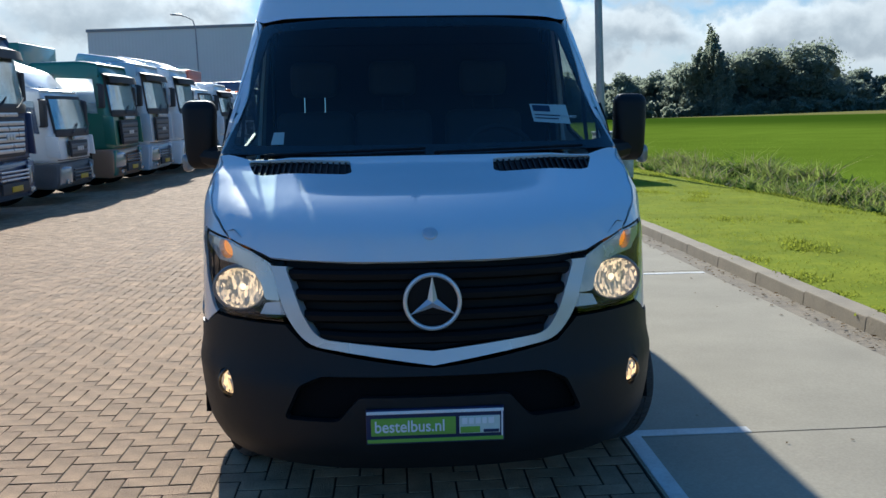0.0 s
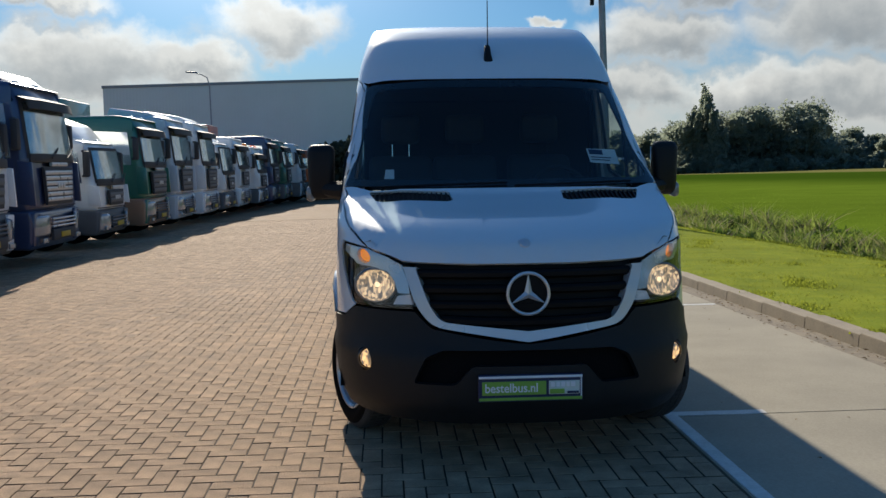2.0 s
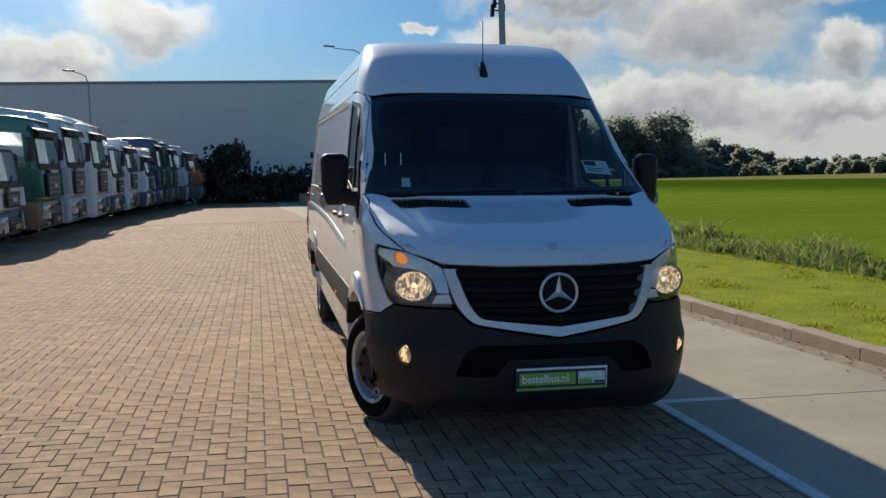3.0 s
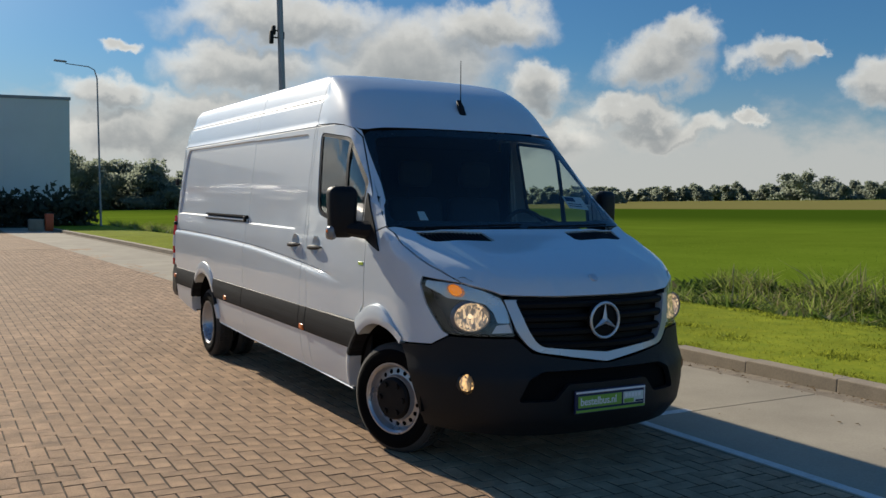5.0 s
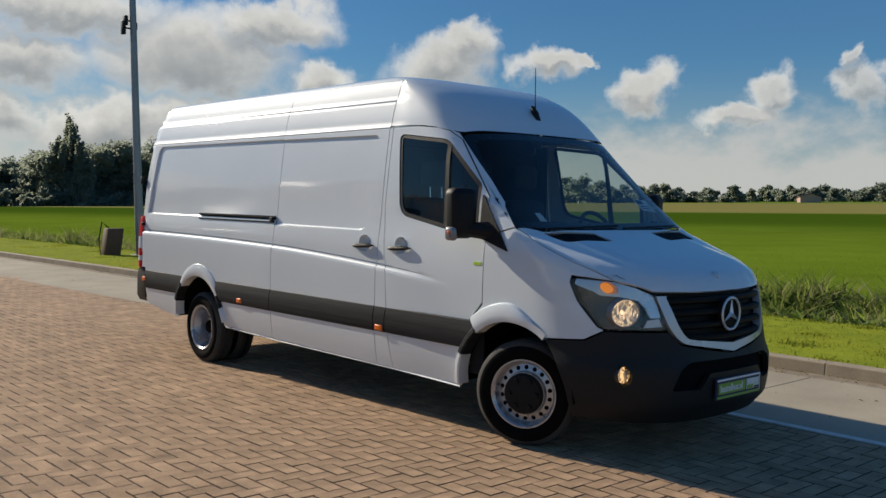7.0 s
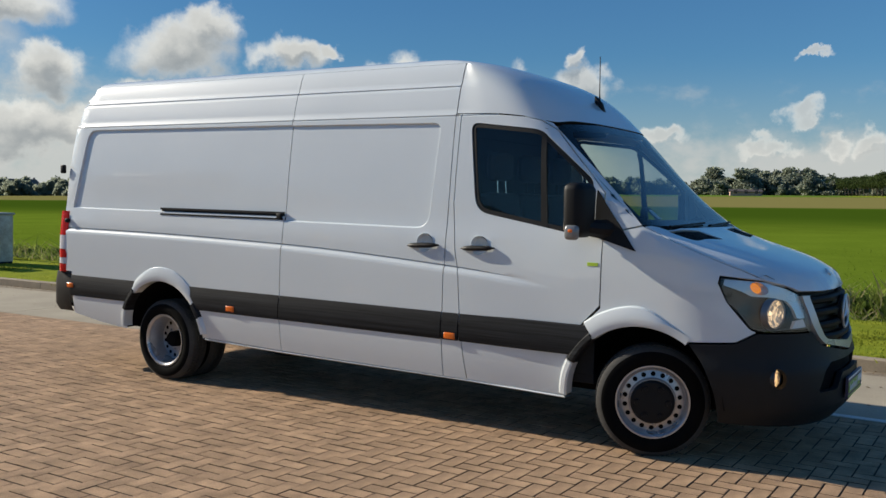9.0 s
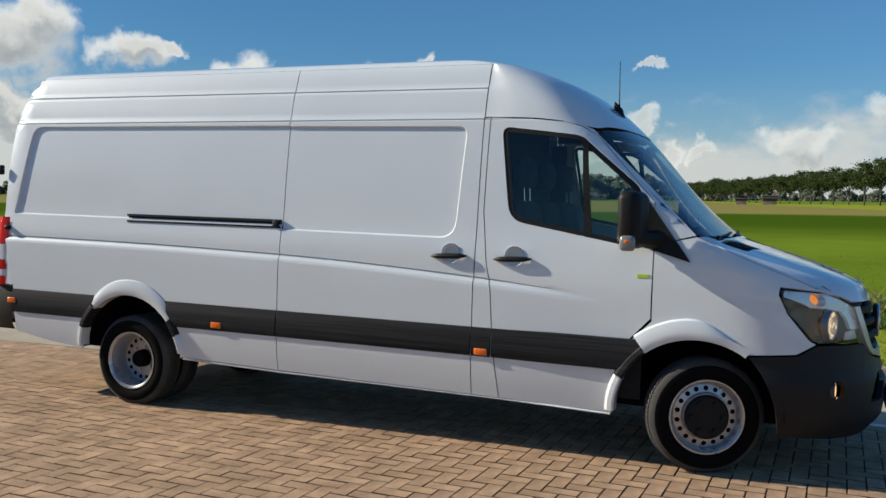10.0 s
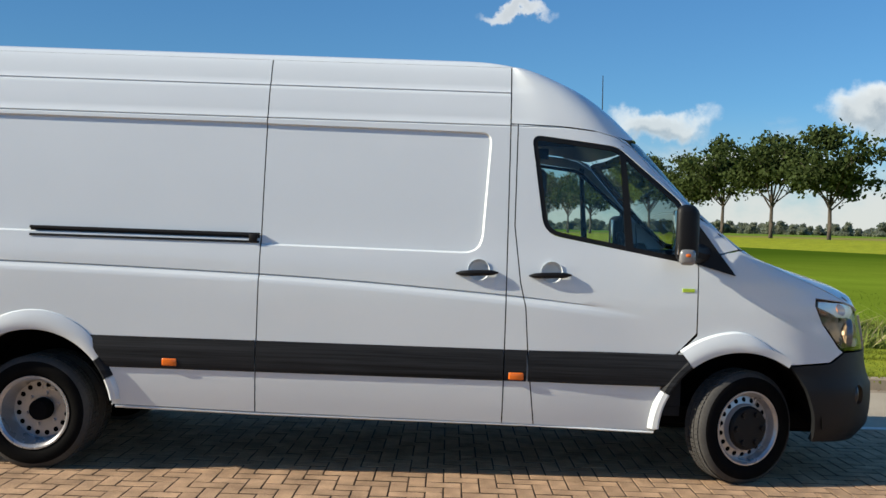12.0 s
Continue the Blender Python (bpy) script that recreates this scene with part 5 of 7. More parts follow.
def wheel(name, at, steer, sgn, twin):
    m = Matrix.Translation(at) @ Euler((0, 0, radians(steer) + (math.pi if sgn < 0 else 0))).to_matrix().to_4x4()
    def done(bm, nm, mat, parent, label=""):
        bm.transform(m)
        bmesh.ops.recalc_face_normals(bm, faces=bm.faces)
        return part(nm, bm, mat, parent, label)
    R = .342
    bm = bmesh.new()
    tyre(bm, -.108, .104, R)
    if twin:
        tyre(bm, -.335, -.135, R)
    w = done(bm, name, [RUBBER, TREAD], van, "black tyre, dusty tread, on a silver steel rim")
    bm = bmesh.new()
    if not twin:
        lathe(bm, (0, 0, 0), (1, 0, 0), [(-.08, .21), (.06, .200), (.078, .207), (.088, .226), (.095, .226), (.095, .217), (.082, .204), (.050, .198), (.038, .190)], 48)
        rim_disc(bm, .048, .190, .1680, .146, 18, .0155, -.010)
        lathe(bm, (0, 0, 0), (1, 0, 0), [(.048, .146), (.078, .138), (.082, .10)], 40)
        done(bm, "rim", STEEL, w, "silver steel rim with round holes")
        bm = bmesh.new()
        lathe(bm, (0, 0, 0), (1, 0, 0), [(.066, .138), (.094, .132), (.104, .120), (.108, .0)], 40)
        for k in range(6):
            a = 2 * math.pi * k / 6
            cyl(bm, (.100, .095 * math.cos(a), .095 * math.sin(a)), (.118, .095 * math.cos(a), .095 * math.sin(a)), .019, .016, 12)
        done(bm, "hub_cap", BLACK_PLASTIC, w, "black hub cap")
    else:
        lathe(bm, (0, 0, 0), (1, 0, 0), [(-.33, .21), (.07, .200), (.080, .206), (.090, .224), (.096, .224), (.096, .214), (.082, .201), (.070, .201), (.060, .195), (.030, .193), (.020, .187), (-.020, .184), (-.035, .178), (-.055, .178)], 48)
        rim_disc(bm, -.055, .180, .152, .122, 16, .0165, .0)
        lathe(bm, (0, 0, 0), (1, 0, 0), [(-.055, .122), (-.058, .06)], 40)
        for k in range(6):
            a = 2 * math.pi * k / 6 + .3
            cyl(bm, (-.06, .10 * math.cos(a), .10 * math.sin(a)), (-.035, .10 * math.cos(a), .10 * math.sin(a)), .012, .010, 6)
        done(bm, "rim", STEEL, w, "deep silver steel rim with round holes")
        bm = bmesh.new()
        lathe(bm, (0, 0, 0), (1, 0, 0), [(-.06, .070), (.0, .066), (.02, .055), (.025, 0)], 20)
        done(bm, "hub", DARK, w, "near-black hub")
    # near-black disc added close behind the rim, as shade inside its holes
    bm = bmesh.new()
    bx0 = -.075 if twin else .026
    lathe(bm, (0, 0, 0), (1, 0, 0), [(bx0, 0), (bx0, .188), (bx0 - .03, .188)], 32)
    done(bm, "brake_drum", DARK, w)


wheel("front_wheel", (-.84, 4.285, pave_z(-.9, 4.285) + .342), 22, -1, False)
wheel("front_wheel", (.84, 4.285, pave_z(.9, 4.285) + .342), 23, 1, False)
wheel("rear_wheel", (-.855, 8.605, pave_z(-.9, 8.605) + .342), 0, -1, True)
wheel("rear_wheel", (.855, 8.605, pave_z(.9, 8.605) + .342), 0, 1, True)

# ---- ground ----
BRICK = material("paving_brick", (0.482, 0.322, 0.203), 0.82, 0, 0.27, 6.0, 130.0, bump=1.0, bump_scale=150.0, rand=0.10, patch=0.07, patch_scale=0.5, spec=0.11)
JOINT = material("joint_sand", (0.068, 0.042, 0.024), 0.95, 0, 0.3, 3.0, 60.0)
CONCRETE = material("concrete", (0.385, 0.338, 0.258), 0.85, 0, 0.12, 1.5, 70.0, bump=0.3, bump_scale=60.0, patch=0.12, patch_scale=0.35, spec=0.12)
KERB = material("kerb_concrete", (0.32, 0.258, 0.180), 0.9, 0, 0.14, 4.0, 60.0, bump=0.25, bump_scale=50.0, rand=0.03, patch=0.08, patch_scale=1.5)
LINE = material("line_paint", (0.76, 0.74, 0.70), 0.7, 0, 0.12, 7.0, 60.0, second=(0.50, 0.48, 0.44))
GUTTER = material("gutter_sand", (0.30, 0.245, 0.175), 0.95, 0, 0.2, 9.0, 70.0, bump=0.6, bump_scale=40.0, second=(0.15, 0.12, 0.085), patch=0.15, patch_scale=3.0)
GRASS = material("mown_grass", (0.285, 0.303, 0.030), 0.9, 0, 0.2, 3.2, 24.0, bump=1.0, bump_scale=22.0, second=(0.150, 0.200, 0.020), patch=0.16, patch_scale=0.9, spec=0.02)
BLADE = leafy("grass_blade", (0.250, 0.275, 0.036), (0.208, 0.240, 0.029), 0.72, 0.22, 1.2)
FIELD_BLADE = leafy("pasture_blade", (0.160, 0.230, 0.026), (0.130, 0.196, 0.020), 0.7, 0.2, 1.2)
WEED = leafy("weed_leaf", (0.28, 0.33, 0.08), (0.17, 0.22, 0.045), 0.5, 0.4, 0.8)
DOCK = leafy("dock_leaf", (0.13, 0.19, 0.04), (0.075, 0.115, 0.025), 0.4, 0.4, 0.8)
STRAW = leafy("dry_stalk", (0.42, 0.37, 0.20), (0.28, 0.24, 0.12), 0.3, 0.3, 2.0)


def level(x, y):
    """The flat polder: against the van's own standing plane it falls away to the rear and rises to the field's side."""
    return 0.0200 * x - 0.0125 * y - 0.06


KERB_BEND = [(-120, 3.19), (11, 3.19), (14, 3.12), (18, 2.93), (25, 2.63), (33, 2.24), (43, 1.62), (50, 1.25), (120, -2.0)]


def kerb_x(y):
    return table(KERB_BEND, y)


def verge_z(x, y):
    d = x - kerb_x(y)
    return pave_z(kerb_x(y), y) + .095 + .025 * noise.noise((x * .7, y * .7, 0)) - .38 * math.exp(-((d - 5.2) / .9) ** 2)


def ground_z(x, y):
    k = kerb_x(y)
    if x < k + .6:
        near = pave_z(x, y) - .10
        out = max(ease(70, 140, y), ease(60, 140, -y), ease(40, 120, -x))
        return near + (level(x, y) - near) * out
    verge = pave_z(k, y) + .095 + .02 * noise.noise((x * .7, y * .7, 0))
    d = x - k
    verge -= .06 * (1 - ease(4.4, 5.3, d))
    dip = -.38 * math.exp(-((d - 5.2) / .9) ** 2)
    t = ease(3.6, 9.0, d)
    t = max(t, ease(70, 140, y), ease(60, 140, -y))
    return verge + (level(x, y) - verge) * t + dip


def field_material():
    """Pasture near by, then a cloud's shadow painted as a darker band, then a strip of stubble far out, each a band
    across the polder.
    """
    m = material("pasture", (0.150, 0.216, 0.022), 0.9, 0, 0.2, 0.35, 6.0, bump=0.35, bump_scale=8.0, second=(0.100, 0.154, 0.013), patch=0.16, patch_scale=0.05, spec=0.0)
    n, l = m.node_tree.nodes, m.node_tree.links
    b = n["Principled BSDF"]
    old = b.inputs["Base Color"].links[0].from_socket
    co = n.new("ShaderNodeTexCoord")
    sp = n.new("ShaderNodeSeparateXYZ")
    l.new(co.outputs["Object"], sp.inputs[0])

    def calc(op, x, y, z=None):
        t = n.new("ShaderNodeMath")
        t.operation = op
        for k, v in enumerate((x, y, z)):
            if v is None:
                continue
            if isinstance(v, (int, float)):
                t.inputs[k].default_value = v
            else:
                l.new(v, t.inputs[k])
        return t.outputs[0]

    # distance along the field's own axis
    along = calc("ADD", calc("MULTIPLY", sp.outputs[0], 1.0), calc("MULTIPLY", sp.outputs[1], 0.10))
    wob = n.new("ShaderNodeTexNoise")
    wob.inputs["Scale"].default_value = 0.03
    l.new(co.outputs["Object"], wob.inputs["Vector"])
    along = calc("ADD", along, calc("MULTIPLY", wob.outputs["Fac"], 14.0))

    def band(a, b2, soft):
        r = n.new("ShaderNodeMapRange")
        r.interpolation_type = "SMOOTHSTEP"
        r.inputs["From Min"].default_value, r.inputs["From Max"].default_value = a, a + soft
        l.new(along, r.inputs["Value"])
        r2 = n.new("ShaderNodeMapRange")
        r2.interpolation_type = "SMOOTHSTEP"
        r2.inputs["From Min"].default_value, r2.inputs["From Max"].default_value = b2, b2 + soft
        l.new(along, r2.inputs["Value"])
        return calc("SUBTRACT", r.outputs[0], r2.outputs[0])

    col = old
    # the first band is cloud shade put into the pasture's colour
    for a, b2, soft, c in ((38, 98, 34, (0.050, 0.092, 0.008)), (106, 330, 9, (0.215, 0.195, 0.065)), (330, 3000, 20, (0.12, 0.19, 0.03))):
        mx = n.new("ShaderNodeMix")
        mx.data_type = "RGBA"
        l.new(band(a, b2, soft), mx.inputs[0])
        l.new(col, mx.inputs[6])
        mx.inputs[7].default_value = (*c, 1)
        col = mx.outputs[2]
    l.new(col, b.inputs["Base Color"])
    return m


def axis(near, lo, hi, mid):
    """Grid positions, close together near by and ever wider far out."""
    v, out = mid, [mid]
    s = near
    while v < hi:
        v += s
        s *= 1.16 if v > mid + 24 else 1
        out.append(v)
    v, s = mid, near
    while v > lo:
        v -= s
        s *= 1.16 if v < mid - 24 else 1
        out.insert(0, v)
    return out


gx, gy = axis(.8, -1400, 1600, 8), axis(1.2, -1400, 1600, 12)
verts = [(x, y, ground_z(x, y)) for y in gy for x in gx]
nx = len(gx)
faces = [(j * nx + i, j * nx + i + 1, (j + 1) * nx + i + 1, (j + 1) * nx + i) for j in range(len(gy) - 1) for i in range(nx - 1)]
me = bpy.data.meshes.new("ground")
me.from_pydata(verts, [], faces)
me.materials.append(field_material())
me.polygons.foreach_set("use_smooth", [True] * len(faces))
tagged(new("ground", me), "green pasture reaching to the horizon", "ground", kind="structure")

# bed of the brick paving, and paving far off as one surface
def far_paving():
    m = material("far_paving", (0.400, 0.266, 0.166), 0.85, 0, 0.14, 2.0, 40.0, bump=0.4, bump_scale=100.0, patch=0.05, patch_scale=0.5, spec=0.10)
    n, l = m.node_tree.nodes, m.node_tree.links
    b = n["Principled BSDF"]
    old = b.inputs["Base Color"].links[0].from_socket
    co, br, mx = n.new("ShaderNodeTexCoord"), n.new("ShaderNodeTexBrick"), n.new("ShaderNodeMix")
    br.inputs["Scale"].default_value, br.inputs["Brick Width"].default_value, br.inputs["Row Height"].default_value = 1.0, 0.21, 0.105
    br.inputs["Mortar Size"].default_value, br.inputs["Color1"].default_value, br.inputs["Color2"].default_value, br.inputs["Mortar"].default_value = 0.008, (1, 1, 1, 1), (0.86, 0.86, 0.86, 1), (0.34, 0.33, 0.30, 1)
    l.new(co.outputs["Object"], br.inputs["Vector"])
    mx.data_type, mx.blend_type = "RGBA", "MULTIPLY"
    mx.inputs[0].default_value = 1.0
    l.new(old, mx.inputs[6])
    l.new(br.outputs["Color"], mx.inputs[7])
    l.new(mx.outputs[2], b.inputs["Base Color"])
    return m


PAVE_X0, PAVE_X1, PAVE_Y0, PAVE_Y1 = -12.6, 0.945, 0.9, 30.0


def slab(name, xs, ys, zf, mat, label, cat, kind="structure", parent=None, thick=.05):
    bm = bmesh.new()
    grid = [[bm.verts.new((x(y) if callable(x) else x, y, zf(x(y) if callable(x) else x, y))) for x in xs] for y in ys]
    for a, b in zip(grid, grid[1:]):
        for i in range(len(xs) - 1):
            bm.faces.new((a[i], a[i + 1], b[i + 1], b[i]))
    e = bmesh.ops.extrude_face_region(bm, geom=bm.faces[:])
    low = [v for v in e["geom"] if isinstance(v, bmesh.types.BMVert)]
    bmesh.ops.translate(bm, verts=low, vec=(0, 0, -thick))
    bmesh.ops.recalc_face_normals(bm, faces=bm.faces)
    ob = part(name, bm, mat, parent, "", smooth=False)
    return tagged(ob, label, cat, kind=kind)


def ys(a, b, s=4.0):
    k = max(1, math.ceil((b - a) / s))
    return [a + (b - a) * i / k for i in range(k + 1)]


paving = slab("paving", [PAVE_X0, -4, -.6, PAVE_X1], ys(PAVE_Y0, PAVE_Y1, .8), lambda x, y: pave_z(x, y) - .0056, JOINT, "brown brick paving laid in herringbone", "paving")
FARP = far_paving()
slab("paving_far", [-70, -30, -15, -8, -4, -.6, lambda y: min(.945, kerb_x(y) - 2.245)], ys(PAVE_Y1 - .06, 62), lambda x, y: pave_z(x, y) + .003, FARP, "brown brick paving of the yard", "paving")
slab("paving_near", [-70, -30, -15, -8, -4, -.6, .945], ys(-60, PAVE_Y0 + .12), lambda x, y: pave_z(x, y) + .003, FARP, "brown brick paving of the yard", "paving")
slab("paving_side", [-70, -30, PAVE_X0 + .10], ys(PAVE_Y0 + .12, PAVE_Y1 - .06, .8), lambda x, y: pave_z(x, y) + .003, FARP, "brown brick paving of the yard", "paving")

# concrete strip along the kerb, slab by slab
joints = [-40.0, -30, -20, -15, -10.2, -5.4, -.6, 4.22, 9.02, 13.8, 18.6, 23.4, 28.2, 33, 38, 44, 50]
for a, b in zip(joints, joints[1:]):
    slab("concrete_strip", [lambda y: min(.955, kerb_x(y) - 2.235), lambda y: kerb_x(y) - 1.2, lambda y: kerb_x(y) - .22], ys(a + .008, b - .008, 1.0), lambda x, y: pave_z(x, y) + .002, CONCRETE, "grey concrete strip with joints", "pavement")
slab("joint_filler", [lambda y: min(.95, kerb_x(y) - 2.24), lambda y: kerb_x(y) + .02], ys(-40, 50, 1), lambda x, y: pave_z(x, y) - .014, JOINT, "dark joint filler", "pavement", thick=.03)
slab("gutter_soil", [lambda y: kerb_x(y) - .218, lambda y: kerb_x(y) - .15, lambda y: kerb_x(y) - .07, lambda y: kerb_x(y) + .01], ys(-20, 50, .25), lambda x, y: pave_z(x, y) - .003 + .010 * noise.noise((x * 5, y * 3, 1)), GUTTER, "gutter with soil and dead leaves", "gutter", thick=.02)


def marking(x0, y0, x1, y1):
    bm = bmesh.new()
    z = pave_z(x0, (y0 + y1) / 2) + .004
    box(bm, (x0, y0, z - .002), (x1, y1, z + .003))
    tagged(part("road_marking", bm, LINE, None, smooth=False), "worn white painted line", "road marking", kind="structure")


marking(.968, -12, 1.045, 4.30)
marking(1.045, 4.225, 1.60, 4.30)
marking(2.30, 8.86, 2.96, 8.93)
marking(2.32, 8.93, 2.39, 12.5)

# kerb stones
kerb = tagged(new("kerb"), "grey concrete kerb", "kerb", kind="structure")
yk = -28.8
random.seed(4)
while yk < 50:
    bm = bmesh.new()
    k0 = kerb_x(yk + .5)
    z = pave_z(k0, yk + .5)
    vs = box(bm, (k0, yk + .001, z - .15), (k0 + .21, yk + .999, z + .112), .010, 2)
    for v in vs:
        v.co.x += kerb_x(v.co.y) - k0 + (.02 if v.co.z > z + .05 and v.co.x < k0 + .1 else 0)
        v.co.z += .003 * noise.noise(v.co * 3)
    part("kerb_stone", bm, KERB, kerb, smooth=False)
    yk += 1.0

# verge: mown grass with tufts
slab("verge", [lambda y: kerb_x(y) + .17] + [(lambda y, d=d: kerb_x(y) + d) for d in (.6, 1.2, 1.8, 2.4, 3.0, 3.6, 4.2, 4.8, 5.4)], ys(-40, 60, .8), lambda x, y: verge_z(x, y), GRASS, "mown green grass verge", "verge", thick=.12)
random.seed(7)
rng = np.random.default_rng(5)


def blades(name, pts, hmin, hmax, width, lean, mats, label, cat, pick=None, clump=0.0):
    """Upright blades, each a bent strip of two faces, joined into one object."""
    verts, faces, mi = [], [], []
    for i, (x, y) in enumerate(pts):
        z = max(ground_z(x, y), verge_z(x, y) if x < kerb_x(y) + 5.4 else -9) - .01
        h = hmin + (hmax - hmin) * rng.random() ** 1.6
        h *= 1 + clump * noise.noise((x * 1.1, y * 1.1, 5)) + .5 * clump * noise.noise((x * 3, y * 3, 2))
        a = rng.random() * 2 * math.pi
        dx, dy = math.cos(a) * width, math.sin(a) * width
        b = rng.random() * 2 * math.pi
        l = lean * h * rng.random()
        lx, ly = math.cos(b) * l, math.sin(b) * l
        s = len(verts)
        verts += [(x - dx, y - dy, z), (x + dx, y + dy, z), (x - dx * .7 + lx * .4, y - dy * .7 + ly * .4, z + h * .55), (x + dx * .7 + lx * .4, y + dy * .7 + ly * .4, z + h * .55), (x + lx, y + ly, z + h)]
        faces += [(s, s + 1, s + 3, s + 2), (s + 2, s + 3, s + 4)]
        m = 0 if pick is None else int(rng.random() < pick)
        mi += [m, m]
    me = bpy.data.meshes.new(name)
    me.from_pydata(verts, [], faces)
    for m in mats:
        me.materials.append(m)
    me.polygons.foreach_set("material_index", mi)
    me.polygons.foreach_set("use_smooth", [True] * len(faces))
    return tagged(new(name, me), label, cat, kind="stuff")


pts = []
for _ in range(70000):
    y = -3 + 40 * rng.random() ** 1.6
    d = .2 + 4.6 * rng.random()
    pts.append((kerb_x(y) + d, y))
blades("verge_grass", pts, .010, .034, .007, 1.2, [BLADE], "short bright green verge grass", "grass")
# longer tufts that the mower left, most of them towards the ditch and a few along the kerb
pts = []
for _ in range(170):
    y = -3 + 34 * rng.random() ** 1.3
    d = .3 if rng.random() < .15 else 4.7 - 3.6 * rng.random() ** 1.5
    size = .05 + .10 * rng.random()
    for _ in range(int(1500 * size)):
        pts.append((kerb_x(y) + d + rng.normal() * size, y + rng.normal() * size * 1.4))
blades("grass_tufts", pts, .016, .060, .010, 1.6, [BLADE], "longer grass tufts on the mown verge", "grass")
# tall weeds and reed in the ditch between verge and pasture
pts = []
while len(pts) < 34000:
    y = -4 + 58 * rng.random() ** 1.3
    d = 4.3 + 3.0 * rng.random()
    if noise.noise((d * .8, y * .35, 3)) + .3 * noise.noise((d * 2, y * 1.4, 9)) > -.20 + .22 * abs(d - 5.5):
        pts.append((kerb_x(y) + d, y))
blades("ditch_weeds", pts, .08, .40, .018, 1.9, [WEED, STRAW], "tall tangled weeds and dry stalks along a ditch", "weeds", .24, 1.3)
pts = []
while len(pts) < 9000:
    y = -4 + 50 * rng.random() ** 1.3
    d = 4.2 + 2.6 * rng.random()
    if noise.noise((d * 1.3, y * .6, 13)) > .05:
        pts.append((kerb_x(y) + d, y))
blades("ditch_leaves", pts, .06, .24, .055, 2.4, [DOCK, STRAW], "broad dark weed leaves in the ditch", "weeds", .06, .8)
pts = []
for _ in range(22000):
    y = -6 + 70 * rng.random() ** 1.3
    d = 6.2 + 16 * rng.random() ** 1.5
    pts.append((kerb_x(y) + d, y))
blades("pasture_grass", pts, .025, .06, .010, .9, [FIELD_BLADE], "pasture grass", "grass")

# dead leaves and crumbs of soil swept against the kerb, a few out on the concrete
DRY_LEAF = leafy("dead_leaf", (0.20, 0.12, 0.05), (0.10, 0.065, 0.03), 0.2, 0.4, 3.0)
verts, faces = [], []
for k in range(900):
    y = -3 + 24 * rng.random()
    near = k % 9
    x = kerb_x(y) - (.015 + .26 * rng.random() ** 1.5 if near else .2 + 1.8 * rng.random())
    z = pave_z(x, y) + .006
    a, s, c = rng.random() * 6.28, .008 + .016 * rng.random(), .3 + .9 * rng.random()
    u, v = Vector((math.cos(a) * s, math.sin(a) * s, 0)), Vector((-math.sin(a) * s * .6, math.cos(a) * s * .6, 0))
    p = Vector((x, y, z))
    n0 = len(verts)
    verts += [tuple(p - u), tuple(p + v + Vector((0, 0, s * c * .5))), tuple(p + u + Vector((0, 0, s * c * .3))), tuple(p - v + Vector((0, 0, s * c * .5)))]
    faces += [(n0, n0 + 1, n0 + 2), (n0, n0 + 2, n0 + 3)]
me = bpy.data.meshes.new("fallen_leaves")
me.from_pydata(verts, [], faces)
me.materials.append(DRY_LEAF)
tagged(new("fallen_leaves", me), "small brown dead leaves along the kerb", "leaves", kind="stuff")

# ---- hall behind the yard ----
def ribbed(name, color):
    m = material(name, color, 0.45, 0.2, 0.05, 0.4, 30.0, patch=0.04, patch_scale=0.1)
    n, l = m.node_tree.nodes, m.node_tree.links
    co, wv, bp = n.new("ShaderNodeTexCoord"), n.new("ShaderNodeTexWave"), n.new("ShaderNodeBump")
    wv.inputs["Scale"].default_value = 1.6
    l.new(co.outputs["Object"], wv.inputs["Vector"])
    bp.inputs["Strength"].default_value, bp.inputs["Distance"].default_value = 0.2, 0.015
    l.new(wv.outputs["Fac"], bp.inputs["Height"])
    l.new(bp.outputs[0], n["Principled BSDF"].inputs["Normal"])
    return m


CLAD = ribbed("wall_cladding", (0.60, 0.635, 0.605))
EDGE = material("roof_edge", (0.24, 0.26, 0.275), 0.5, 0.3, 0.1)
HALL_Y, HX0, HX1 = 57.0, -17.8, 3.71
hall = thing("warehouse", (-6.6, HALL_Y, -.3), "long windowless grey clad warehouse at the end of the yard", "warehouse")


def hall_top(x):
    return 6.65 + (x - HX0) * .0240


bm = bmesh.new()
cols = 20
for k in range(cols):
    xa, xb = HX0 + (HX1 - HX0) * k / cols, HX0 + (HX1 - HX0) * (k + 1) / cols
    q = [bm.verts.new(p) for p in ((xa + .01, HALL_Y, -.6), (xb - .01, HALL_Y, -.6), (xb - .01, HALL_Y, hall_top(xb) - .15), (xa + .01, HALL_Y, hall_top(xa) - .15))]
    bm.faces.new(q)
    if k:
        bm.faces.new((last[1], q[0], q[3], last[2]))
    last = q
e = bmesh.ops.extrude_face_region(bm, geom=bm.faces[:])
bmesh.ops.translate(bm, verts=[v for v in e["geom"] if isinstance(v, bmesh.types.BMVert)], vec=(0, .2, 0))
bmesh.ops.recalc_face_normals(bm, faces=bm.faces)
part("front_wall", bm, CLAD, hall, smooth=False)
for x, nm in ((HX0, "side_wall"), (HX1 - .2, "side_wall")):
    bm = bmesh.new()
    box(bm, (x, HALL_Y + .2, -.8), (x + .2, HALL_Y + 60, hall_top(x) - .15))
    part(nm, bm, CLAD, hall, smooth=False)
bm = bmesh.new()
